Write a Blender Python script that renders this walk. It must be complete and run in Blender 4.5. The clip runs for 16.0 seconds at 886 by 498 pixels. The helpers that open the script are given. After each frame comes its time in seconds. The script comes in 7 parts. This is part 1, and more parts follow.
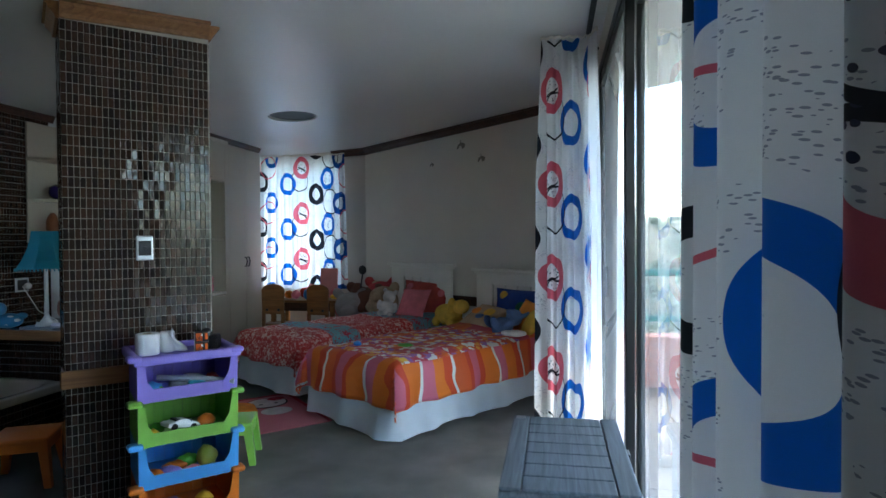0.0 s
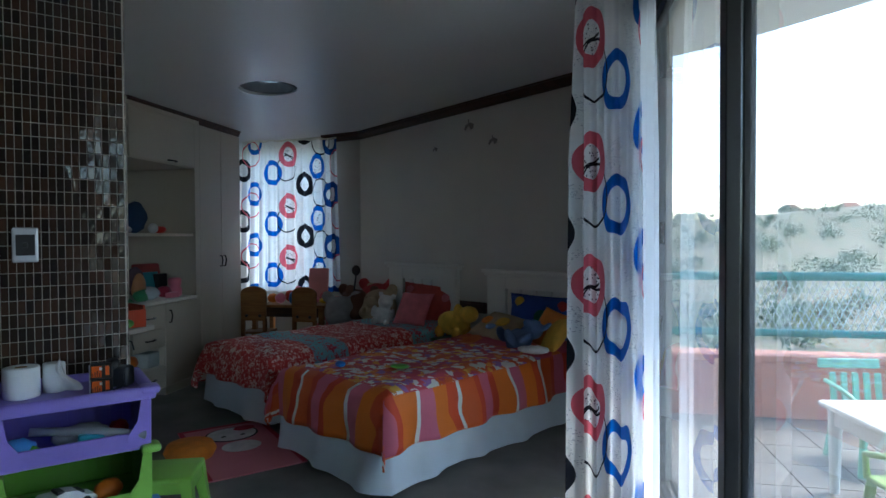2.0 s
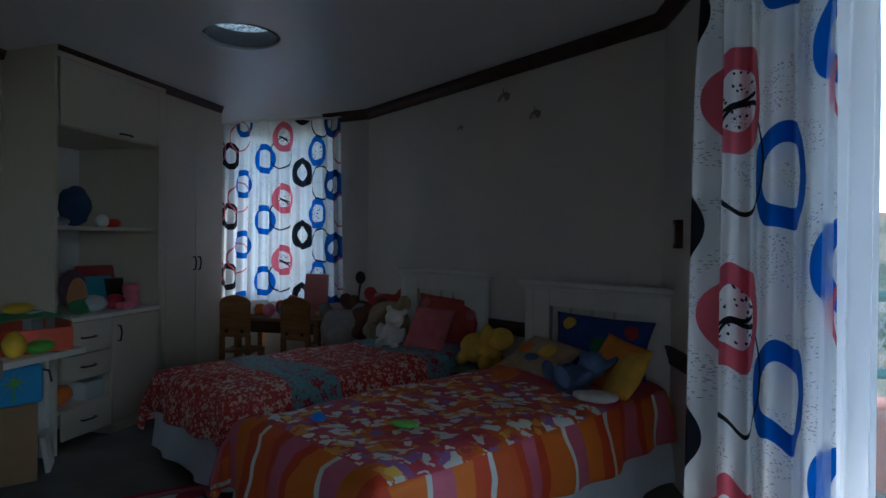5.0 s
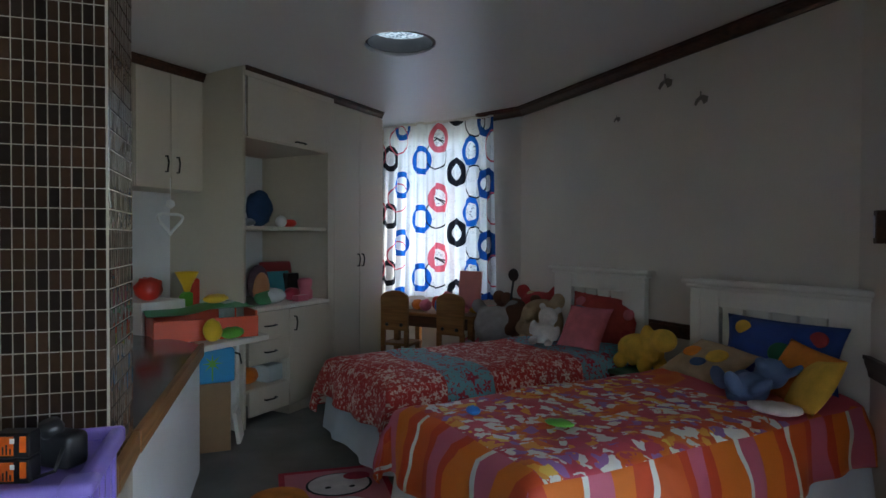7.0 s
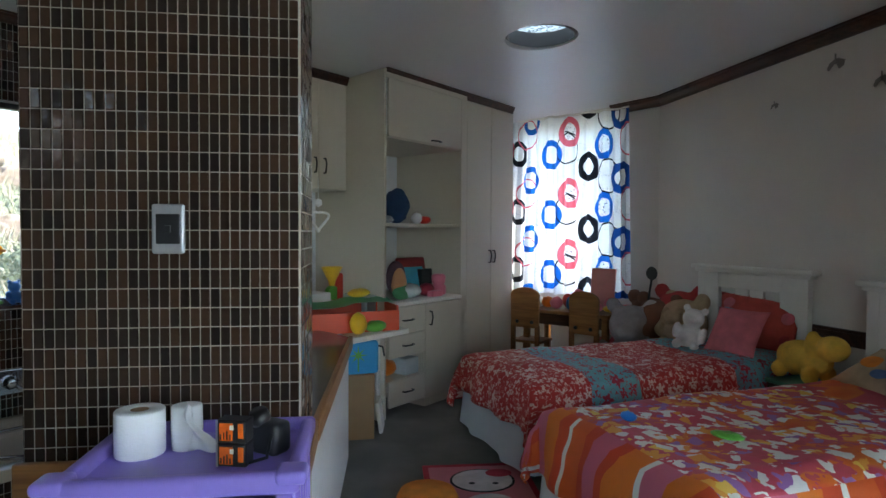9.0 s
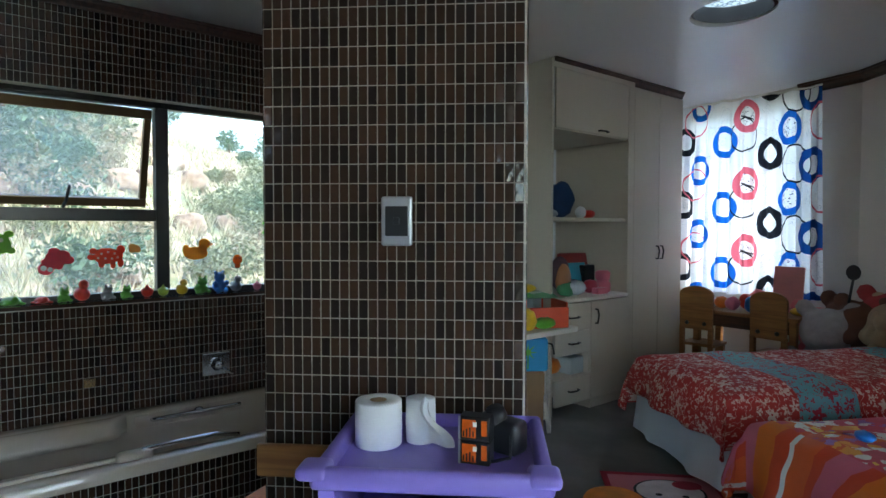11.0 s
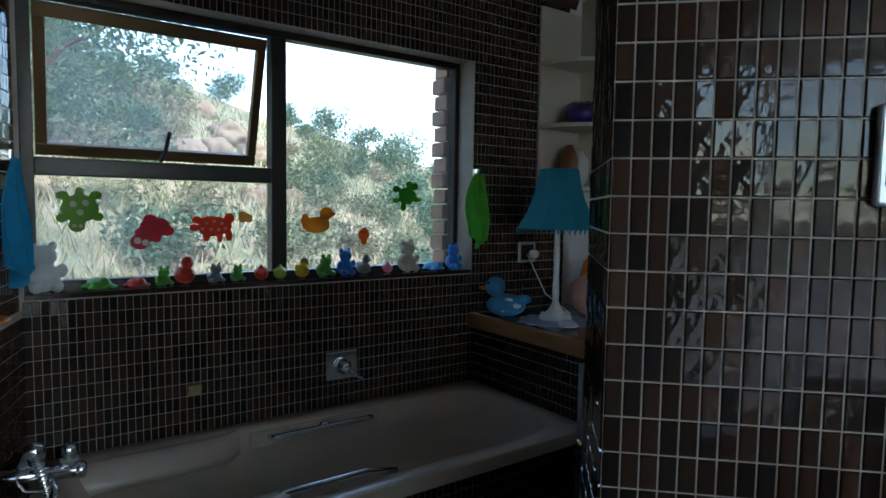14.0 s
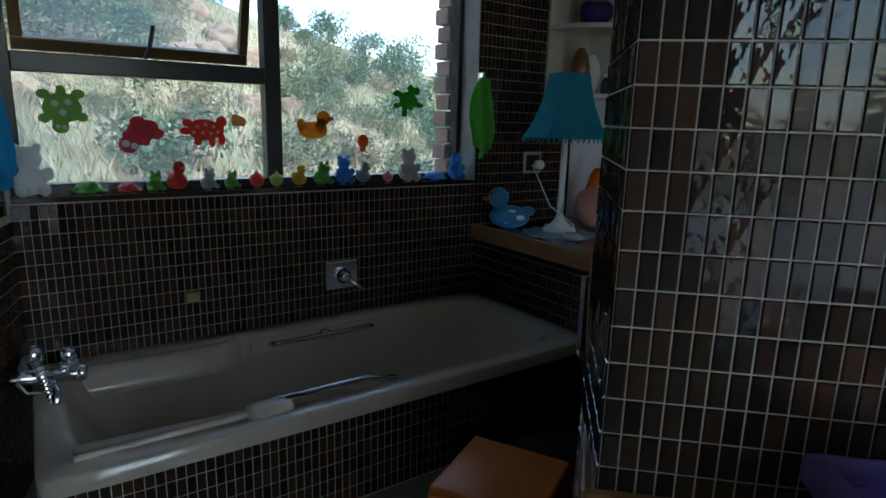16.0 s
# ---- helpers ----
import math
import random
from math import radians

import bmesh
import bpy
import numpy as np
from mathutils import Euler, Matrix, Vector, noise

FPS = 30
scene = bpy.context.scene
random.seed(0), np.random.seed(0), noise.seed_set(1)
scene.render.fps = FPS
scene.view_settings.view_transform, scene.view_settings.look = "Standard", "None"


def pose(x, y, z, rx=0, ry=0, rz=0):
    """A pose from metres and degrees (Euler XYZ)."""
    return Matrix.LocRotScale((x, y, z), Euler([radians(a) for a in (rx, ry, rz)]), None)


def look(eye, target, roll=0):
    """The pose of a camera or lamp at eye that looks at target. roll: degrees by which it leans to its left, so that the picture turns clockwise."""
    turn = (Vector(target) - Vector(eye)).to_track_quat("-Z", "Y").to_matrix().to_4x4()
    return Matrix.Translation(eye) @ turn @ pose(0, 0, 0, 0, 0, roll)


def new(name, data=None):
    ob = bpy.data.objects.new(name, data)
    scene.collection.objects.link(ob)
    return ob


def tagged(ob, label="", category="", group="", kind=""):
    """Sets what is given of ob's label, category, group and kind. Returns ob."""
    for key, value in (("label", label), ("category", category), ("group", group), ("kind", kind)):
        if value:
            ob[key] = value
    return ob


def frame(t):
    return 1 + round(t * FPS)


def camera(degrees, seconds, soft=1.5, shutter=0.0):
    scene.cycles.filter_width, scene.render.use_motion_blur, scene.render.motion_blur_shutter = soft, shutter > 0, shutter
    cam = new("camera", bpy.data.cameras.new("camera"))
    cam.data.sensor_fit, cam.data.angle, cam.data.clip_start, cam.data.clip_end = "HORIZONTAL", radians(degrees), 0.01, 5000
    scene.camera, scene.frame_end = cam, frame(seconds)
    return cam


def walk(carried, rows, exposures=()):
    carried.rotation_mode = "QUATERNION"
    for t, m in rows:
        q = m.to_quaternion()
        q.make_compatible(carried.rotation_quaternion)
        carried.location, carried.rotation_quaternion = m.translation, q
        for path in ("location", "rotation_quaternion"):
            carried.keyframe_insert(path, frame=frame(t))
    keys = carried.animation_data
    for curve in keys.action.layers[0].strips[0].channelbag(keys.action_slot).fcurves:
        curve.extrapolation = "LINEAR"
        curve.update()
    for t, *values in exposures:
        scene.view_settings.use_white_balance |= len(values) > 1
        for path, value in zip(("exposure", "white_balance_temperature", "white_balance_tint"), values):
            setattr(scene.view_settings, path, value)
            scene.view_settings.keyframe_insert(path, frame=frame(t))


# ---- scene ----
cam = camera(73.4, 16.0)
PATH = [
    (0, (0.198, -0.138, 1.338), (-0.166, 1.828, 1.305), -0.4),
    (0.5, (0.156, 0.079, 1.336), (-0.207, 2.046, 1.299), -0.5),
    (1, (0.158, 0.316, 1.326), (-0.212, 2.281, 1.285), -0.5),
    (1.5, (0.134, 0.527, 1.325), (-0.246, 2.49, 1.282), -0.5),
    (2, (0.054, 0.744, 1.326), (-0.333, 2.706, 1.284), -0.3),
    (2.5, (-0.037, 0.926, 1.308), (-0.421, 2.888, 1.27), -0.1),
    (3, (-0.09, 1.132, 1.304), (-0.477, 3.094, 1.263), -0.0),
    (5.3, (-0.245, 1.906, 1.283), (-0.723, 3.848, 1.262), 0.3),
    (5.5, (-0.272, 1.887, 1.271), (-0.77, 3.824, 1.253), 0.1),
    (6, (-0.242, 1.892, 1.267), (-0.891, 3.784, 1.249), -0.0),
    (6.5, (-0.217, 1.89, 1.273), (-1.023, 3.72, 1.248), 0.0),
    (7, (-0.207, 1.892, 1.277), (-1.141, 3.661, 1.245), 0.2),
    (7.5, (-0.192, 1.896, 1.283), (-1.228, 3.606, 1.241), 0.4),
    (8, (-0.256, 1.848, 1.299), (-1.346, 3.523, 1.245), 0.3),
    (10.3, (-0.444, 1.788, 1.289), (-1.906, 3.153, 1.232), 0.1),
    (10.5, (-0.468, 1.751, 1.289), (-1.954, 3.088, 1.226), 0.0),
    (11, (-0.598, 1.7, 1.283), (-2.149, 2.962, 1.216), 0.1),
    (11.5, (-0.76, 1.705, 1.263), (-2.366, 2.895, 1.191), 0.2),
    (12, (-0.959, 1.724, 1.27), (-2.6, 2.864, 1.189), 0.3),
    (12.5, (-1.116, 1.711, 1.269), (-2.782, 2.814, 1.183), 0.4),
    (13, (-1.308, 1.701, 1.276), (-2.983, 2.789, 1.178), 0.5),
    (13.5, (-1.455, 1.643, 1.247), (-3.103, 2.772, 1.137), 0.7),
    (14, (-1.575, 1.682, 1.231), (-3.212, 2.822, 1.092), 0.9),
    (14.5, (-1.631, 1.734, 1.21), (-3.268, 2.867, 1.014), 0.9),
    (15, (-1.645, 1.734, 1.206), (-3.271, 2.864, 0.921), 1.3),
    (15.5, (-1.643, 1.747, 1.203), (-3.266, 2.858, 0.843), 1.3),
    (16, (-1.63, 1.725, 1.203), (-3.235, 2.84, 0.779), 1.6),
]
walk(cam, [(t, look(eye, target, roll)) for t, eye, target, roll in PATH],
     exposures=[(0, 3.5, 5950, 2), (0.5, 3.32, 5950, 2), (1.0, 3.05, 5900, 2), (1.5, 2.8, 5850, 2), (2.0, 2.65, 5800, 2), (2.5, 2.45, 5750, 2), (3.0, 2.2, 5750, 2), (5.5, 2.05, 5650, 3), (6.0, 2.45, 5950, 6), (6.5, 2.9, 6350, 7), (7.0, 3.2, 6450, 7), (8.0, 3.6, 6450, 6), (10.5, 3.8, 6400, 5), (11.0, 3.65, 6300, 4), (12.5, 3.27, 6100, 3), (13.5, 3.05, 6050, 3), (14.5, 2.8, 6050, 3), (16.0, 2.75, 6050, 3)])

# ---------------- light ----------------
world = bpy.data.worlds.new("overcast_sky")
scene.world = world
world.use_nodes = True
wn = world.node_tree.nodes
sky = wn.new("ShaderNodeTexSky")
sky.sky_type, sky.sun_disc = "NISHITA", False
sky.sun_elevation, sky.sun_rotation = radians(52), radians(60)
sky.dust_density, sky.air_density, sky.ozone_density = 1.2, 1.0, 1.0
wn["Background"].inputs["Strength"].default_value = 0.15
world.node_tree.links.new(sky.outputs["Color"], wn["Background"].inputs["Color"])
sun_data = bpy.data.lights.new("sun", "SUN")
sun_data.energy, sun_data.angle, sun_data.color = 1.0, radians(14), (1.0, 0.95, 0.88)
sun = new("sun", sun_data)
sun.matrix_world = look((12, 7, 18), (0, 0, 0))


# ---------------- materials ----------------
def mat(name):
    m = bpy.data.materials.new(name)
    m.use_nodes = True
    nt = m.node_tree
    return m, nt, nt.nodes["Principled BSDF"]


def nd(nt, kind, ins=(), **props):
    n = nt.nodes.new(kind)
    if "operation" in props:
        n.operation = props["operation"]
    if "data_type" in props:
        n.data_type = props["data_type"]
    for k, v in dict(ins).items():
        if isinstance(v, bpy.types.NodeSocket):
            nt.links.new(v, n.inputs[k])
        else:
            n.inputs[k].default_value = v
    return n


def ma(nt, op, a, b=0.0, c=0.0):
    return nd(nt, "ShaderNodeMath", {0: a, 1: b, 2: c}, operation=op).outputs[0]


def mixc(nt, f, a, b):
    n = nt.nodes.new("ShaderNodeMix")
    n.data_type = "RGBA"
    for s, v in ((n.inputs[0], f), (n.inputs[6], a), (n.inputs[7], b)):
        if isinstance(v, bpy.types.NodeSocket):
            nt.links.new(v, s)
        else:
            s.default_value = v if not isinstance(v, tuple) else (*v[:3], 1)
    return n.outputs[2]


def ramp(nt, f, stops, mode="LINEAR"):
    n = nt.nodes.new("ShaderNodeValToRGB")
    n.color_ramp.interpolation = mode
    el = n.color_ramp.elements
    while len(el) < len(stops):
        el.new(0.5)
    for e, (p, c) in zip(el, stops):
        e.position, e.color = p, (*c[:3], 1)
    nt.links.new(f, n.inputs[0])
    return n.outputs[0]


def coords(nt, kind="Object"):
    return nt.nodes.new("ShaderNodeTexCoord").outputs[kind]


def bump(nt, bsdf, h, strength=0.3, dist=0.01):
    b = nd(nt, "ShaderNodeBump", {"Strength": strength, "Distance": dist, "Height": h})
    nt.links.new(b.outputs[0], bsdf.inputs["Normal"])


def plain(name, col, rough=0.5, var=0.12, scale=6.0, grain=120.0, bmp=0.08, metal=0.0, spec=0.5, coat=0.0, trans=0.0):
    """Paint, plastic, plaster, cloth: soft stains, fine grain and relief."""
    m, nt, b = mat(name)
    co = coords(nt)
    n1 = nd(nt, "ShaderNodeTexNoise", {"Vector": co, "Scale": scale, "Detail": 5.0}).outputs[0]
    n2 = nd(nt, "ShaderNodeTexNoise", {"Vector": co, "Scale": grain, "Detail": 2.0}).outputs[0]
    f = ma(nt, "MULTIPLY_ADD", n1, 0.75, ma(nt, "MULTIPLY", n2, 0.25))
    lo = tuple(c * (1 - var) for c in col)
    hi = tuple(min(1, c * (1 + var)) for c in col)
    nt.links.new(ramp(nt, f, [(0.3, lo), (0.7, hi)]), b.inputs["Base Color"])
    nt.links.new(ma(nt, "MULTIPLY_ADD", n1, 0.2, rough - 0.1), b.inputs["Roughness"])
    b.inputs["Metallic"].default_value = metal
    b.inputs["Specular IOR Level"].default_value = spec
    b.inputs["Coat Weight"].default_value = coat
    if trans:
        tl = nd(nt, "ShaderNodeBsdfTranslucent", {"Color": (*col, 1)})
        mx = nd(nt, "ShaderNodeMixShader", {0: trans})
        nt.links.new(b.outputs[0], mx.inputs[1])
        nt.links.new(tl.outputs[0], mx.inputs[2])
        nt.links.new(mx.outputs[0], nt.nodes["Material Output"].inputs[0])
    if bmp:
        bump(nt, b, n2, bmp, 0.004)
    return m


def wood(name, a, b_, rough=0.45, along=(2, 30, 30)):
    m, nt, b = mat(name)
    mp = nd(nt, "ShaderNodeMapping", {"Vector": coords(nt), "Scale": along})
    n = nd(nt, "ShaderNodeTexNoise", {"Vector": mp.outputs[0], "Scale": 1.5, "Detail": 8.0, "Distortion": 0.8}).outputs[0]
    nt.links.new(ramp(nt, n, [(0.32, a), (0.68, b_)]), b.inputs["Base Color"])
    b.inputs["Roughness"].default_value = rough
    bump(nt, b, n, 0.15, 0.003)
    return m


def tile_mat(name, island):
    m, nt, b = mat(name)
    if island:
        r = nt.nodes.new("ShaderNodeNewGeometry").outputs["Random Per Island"]
    else:
        r = nt.nodes.new("ShaderNodeObjectInfo").outputs["Random"]
    n = nd(nt, "ShaderNodeTexNoise", {"Vector": coords(nt), "Scale": 45.0, "Detail": 3.0}).outputs[0]
    c = ramp(nt, r, [(0.0, (0.016, 0.011, 0.009)), (0.45, (0.042, 0.024, 0.015)), (0.75, (0.066, 0.032, 0.019)), (1.0, (0.092, 0.044, 0.025))])
    c2 = mixc(nt, ma(nt, "MULTIPLY", n, 0.6), c, (0.018, 0.014, 0.012))
    nt.links.new(c2, b.inputs["Base Color"])
    b.inputs["Roughness"].default_value = 0.045
    b.inputs["Specular IOR Level"].default_value = 0.33
    bump(nt, b, nd(nt, "ShaderNodeTexNoise", {"Vector": coords(nt), "Scale": 36.0, "Detail": 2.0}).outputs[0], 0.2, 0.004)
    return m


def ring_cloth(name, trans=0.45):
    """White curtain cloth printed with blue, black and pink rings; UV in metres of cloth."""
    m, nt, b = mat(name)
    uv = nd(nt, "ShaderNodeSeparateXYZ", {0: coords(nt, "UV")})
    PU, PV = 1.26, 0.575
    u = ma(nt, "FLOORED_MODULO", uv.outputs[0], PU)
    v = ma(nt, "FLOORED_MODULO", uv.outputs[1], PV)
    co = coords(nt)
    col = mixc(nt, nd(nt, "ShaderNodeTexNoise", {"Vector": co, "Scale": 9.0}).outputs[0], (0.80, 0.82, 0.85), (0.88, 0.88, 0.87))
    speck = nd(nt, "ShaderNodeTexVoronoi", {"Vector": nd(nt, "ShaderNodeMapping", {"Vector": coords(nt, "UV"), "Scale": (1, 1, 1)}).outputs[0], "Scale": 58.0}).outputs["Distance"]
    sp = ma(nt, "LESS_THAN", speck, 0.26)
    blue, navy, pink, black = (0.010, 0.12, 0.50), (0.010, 0.070, 0.30), (0.66, 0.13, 0.18), (0.012, 0.014, 0.022)
    fleck = nd(nt, "ShaderNodeTexVoronoi", {"Vector": nd(nt, "ShaderNodeMapping", {"Vector": coords(nt, "UV"), "Rotation": (0, 0, 0.6), "Scale": (105, 190, 1)}).outputs[0], "Scale": 1.0}).outputs["Distance"]
    patch = nd(nt, "ShaderNodeTexNoise", {"Vector": coords(nt, "UV"), "Scale": 7.0, "Detail": 1.0}).outputs[0]
    col = mixc(nt, ma(nt, "MULTIPLY", ma(nt, "LESS_THAN", fleck, 0.27), ma(nt, "GREATER_THAN", patch, 0.53)), col, (0.34, 0.36, 0.43))
    rings = [(0.248, 0.519, 0.090, 0.135, 0.036, blue, 0), (0.100, 0.216, 0.100, 0.130, 0.042, black, 0), (0.204, 0.394, 0.102, 0.146, 0.009, pink, 0),
             (0.464, 0.179, 0.110, 0.140, 0.044, blue, 0), (0.627, 0.226, 0.105, 0.150, 0.009, black, 0), (0.651, 0.380, 0.106, 0.142, 0.044, pink, 1),
             (0.841, 0.042, 0.092, 0.138, 0.040, black, 0), (0.986, 0.238, 0.088, 0.140, 0.036, blue, 1), (1.032, 0.521, 0.105, 0.160, 0.010, black, 0),
             (1.150, 0.503, 0.095, 0.142, 0.044, navy, 0), (1.215, 0.263, 0.085, 0.150, 0.009, pink, 0)]
    mark = ((0.651, 0.372, 0.055, 0.012),)
    for cx, cy, rx, ry, w, c, dots in rings:
        du = ma(nt, "WRAP", ma(nt, "SUBTRACT", u, cx), PU / 2, -PU / 2)
        dv = ma(nt, "WRAP", ma(nt, "SUBTRACT", v, cy), PV / 2, -PV / 2)
        k = rx / ry
        d = ma(nt, "SQRT", ma(nt, "ADD", ma(nt, "MULTIPLY", du, du), ma(nt, "MULTIPLY", ma(nt, "MULTIPLY", dv, k), ma(nt, "MULTIPLY", dv, k))))
        if dots:
            inside = ma(nt, "MULTIPLY", ma(nt, "LESS_THAN", d, rx - w), sp)
            col = mixc(nt, inside, col, (0.05, 0.05, 0.09))
        band = ma(nt, "COMPARE", d, rx - w / 2, w / 2)
        col = mixc(nt, band, col, c)
    for cx, cy, rx, t in mark:
        du = ma(nt, "WRAP", ma(nt, "SUBTRACT", u, cx), PU / 2, -PU / 2)
        dv = ma(nt, "WRAP", ma(nt, "SUBTRACT", v, cy), PV / 2, -PV / 2)
        arc = ma(nt, "ADD", dv, ma(nt, "MULTIPLY", du, 0.35))
        col = mixc(nt, ma(nt, "MULTIPLY", ma(nt, "COMPARE", arc, 0.0, t / 2), ma(nt, "COMPARE", du, 0.0, rx)), col, black)
    nt.links.new(col, b.inputs["Base Color"])
    b.inputs["Roughness"].default_value = 0.75
    weave = nd(nt, "ShaderNodeTexNoise", {"Vector": co, "Scale": 400.0}).outputs[0]
    bump(nt, b, weave, 0.1, 0.002)
    tl = nd(nt, "ShaderNodeBsdfTranslucent", {"Color": col})
    mx = nd(nt, "ShaderNodeMixShader", {0: trans})
    nt.links.new(b.outputs[0], mx.inputs[1])
    nt.links.new(tl.outputs[0], mx.inputs[2])
    nt.links.new(mx.outputs[0], nt.nodes["Material Output"].inputs[0])
    return m


def orange_duvet():
    """Petals and flecks on top, wavy orange, pink and white stripes on the hanging sides; UV in metres from the bed's middle."""
    m, nt, b = mat("orange_duvet_cloth")
    uvn = coords(nt, "UV")
    uv = nd(nt, "ShaderNodeSeparateXYZ", {0: uvn})
    wob = nd(nt, "ShaderNodeTexNoise", {"Vector": uvn, "Scale": 16.0, "Detail": 2.0}).outputs[1]
    vor = nd(nt, "ShaderNodeTexVoronoi", {"Vector": nd(nt, "ShaderNodeMix", {0: 0.10, 4: uvn, 5: wob}, data_type="VECTOR").outputs[1], "Scale": 21.0})
    rnd = nd(nt, "ShaderNodeSeparateXYZ", {0: vor.outputs["Color"]})
    petal = ramp(nt, rnd.outputs[0], [(0, (0.82, 0.80, 0.74)), (0.34, (0.82, 0.78, 0.74)), (0.36, (0.80, 0.35, 0.05)), (0.5, (0.85, 0.55, 0.10)), (0.55, (0.35, 0.16, 0.42)), (0.66, (0.30, 0.14, 0.40)), (0.68, (0.55, 0.07, 0.10)), (1, (0.60, 0.08, 0.10))], "CONSTANT")
    base = ramp(nt, nd(nt, "ShaderNodeTexNoise", {"Vector": uvn, "Scale": 3.5, "Detail": 1.0}).outputs[0], [(0.0, (0.58, 0.075, 0.14)), (0.49, (0.60, 0.075, 0.11)), (0.51, (0.74, 0.19, 0.02)), (0.62, (0.66, 0.085, 0.02))])
    inside = ma(nt, "LESS_THAN", vor.outputs["Distance"], 0.58)
    head = ma(nt, "LESS_THAN", ma(nt, "ADD", uv.outputs[1], ma(nt, "MULTIPLY", nd(nt, "ShaderNodeTexNoise", {"Vector": uvn, "Scale": 3.0}).outputs[0], 0.3)), 1.55)
    top = mixc(nt, ma(nt, "MULTIPLY", inside, head), base, petal)
    w2 = nd(nt, "ShaderNodeTexNoise", {"Vector": uvn, "Scale": 3.5, "Detail": 1.0}).outputs[0]
    ax = ma(nt, "ABSOLUTE", uv.outputs[0])
    side = ma(nt, "GREATER_THAN", ax, 0.50)
    foot = ma(nt, "LESS_THAN", uv.outputs[1], 0.06)
    along = mixc(nt, side, uv.outputs[0], uv.outputs[1])
    s = ma(nt, "FLOORED_MODULO", ma(nt, "ADD", ma(nt, "MULTIPLY", along, 1.25), ma(nt, "MULTIPLY", w2, 0.22)), 1.0)
    stripe = ramp(nt, s, [(0, (0.62, 0.13, 0.20)), (0.13, (0.62, 0.055, 0.015)), (0.19, (0.74, 0.17, 0.010)), (0.35, (0.80, 0.78, 0.73)), (0.39, (0.62, 0.14, 0.21)), (0.53, (0.76, 0.18, 0.010)), (0.69, (0.66, 0.07, 0.015)), (0.77, (0.80, 0.78, 0.73)), (0.80, (0.70, 0.11, 0.015)), (0.93, (0.62, 0.06, 0.015))], "CONSTANT")
    edge = ma(nt, "MAXIMUM", side, foot)
    col = mixc(nt, edge, top, stripe)
    nt.links.new(col, b.inputs["Base Color"])
    b.inputs["Roughness"].default_value = 0.6
    bump(nt, b, nd(nt, "ShaderNodeTexNoise", {"Vector": uvn, "Scale": 14.0, "Detail": 4.0}).outputs[0], 0.35, 0.012)
    return m


def red_duvet():
    """Red cloth with white blossoms and broad turquoise bands with red blossoms; UV in metres."""
    m, nt, b = mat("red_turquoise_duvet_cloth")
    uvn = coords(nt, "UV")
    uv = nd(nt, "ShaderNodeSeparateXYZ", {0: uvn})
    w = nd(nt, "ShaderNodeTexNoise", {"Vector": uvn, "Scale": 2.0}).outputs[0]
    p = ma(nt, "ADD", uv.outputs[1], ma(nt, "MULTIPLY", w, 0.05))
    band = ma(nt, "MAXIMUM", ma(nt, "COMPARE", p, 0.54, 0.15), ma(nt, "GREATER_THAN", p, 1.38))
    nz = nd(nt, "ShaderNodeTexNoise", {"Vector": uvn, "Scale": 30.0, "Detail": 3.0}).outputs[0]

    def blossoms(scale, radius, petals, lobe):
        """Petalled flowers, one to a cell, and the ring left out round each one's eye."""
        cell = nd(nt, "ShaderNodeTexVoronoi", {"Vector": uvn, "Scale": scale, "Randomness": 0.85})
        off = nd(nt, "ShaderNodeVectorMath", {0: uvn, 1: cell.outputs["Position"]}, operation="SUBTRACT").outputs[0]
        ox = nd(nt, "ShaderNodeSeparateXYZ", {0: off})
        ang_ = ma(nt, "ARCTAN2", ox.outputs[1], ox.outputs[0])
        turn = nd(nt, "ShaderNodeSeparateXYZ", {0: cell.outputs["Color"]}).outputs[0]
        wave = ma(nt, "COSINE", ma(nt, "ADD", ma(nt, "MULTIPLY", ang_, petals), ma(nt, "MULTIPLY", turn, 6.28)))
        lim = ma(nt, "MULTIPLY_ADD", wave, lobe * radius, ma(nt, "MULTIPLY", ma(nt, "ADD", turn, 0.55), radius))
        dist = ma(nt, "SQRT", ma(nt, "ADD", ma(nt, "MULTIPLY", ox.outputs[0], ox.outputs[0]), ma(nt, "MULTIPLY", ox.outputs[1], ox.outputs[1])))
        return ma(nt, "MULTIPLY", ma(nt, "LESS_THAN", dist, lim), ma(nt, "GREATER_THAN", dist, radius * 0.25))

    stalk = ma(nt, "COMPARE", nd(nt, "ShaderNodeTexNoise", {"Vector": uvn, "Scale": 13.0, "Detail": 1.0}).outputs[0], 0.5, 0.0045)
    mark = ma(nt, "MAXIMUM", ma(nt, "MAXIMUM", blossoms(8.5, 0.020, 5.0, 0.5), blossoms(26.0, 0.007, 3.0, 0.6)), stalk)
    mark = ma(nt, "MULTIPLY", mark, ma(nt, "GREATER_THAN", nz, 0.36))
    ground = mixc(nt, band, (0.52, 0.035, 0.028), (0.17, 0.42, 0.47))
    flower = mixc(nt, band, (0.80, 0.58, 0.50), (0.42, 0.03, 0.06))
    nt.links.new(mixc(nt, mark, ground, flower), b.inputs["Base Color"])
    b.inputs["Roughness"].default_value = 0.65
    bump(nt, b, nd(nt, "ShaderNodeTexNoise", {"Vector": uvn, "Scale": 12.0, "Detail": 4.0}).outputs[0], 0.35, 0.012)
    return m


def glass_mat():
    m, nt, b = mat("window_glass")
    b.inputs["Transmission Weight"].default_value = 1.0
    b.inputs["Roughness"].default_value = 0.0
    b.inputs["IOR"].default_value = 1.45
    b.inputs["Base Color"].default_value = (0.97, 0.99, 0.98, 1)
    return m


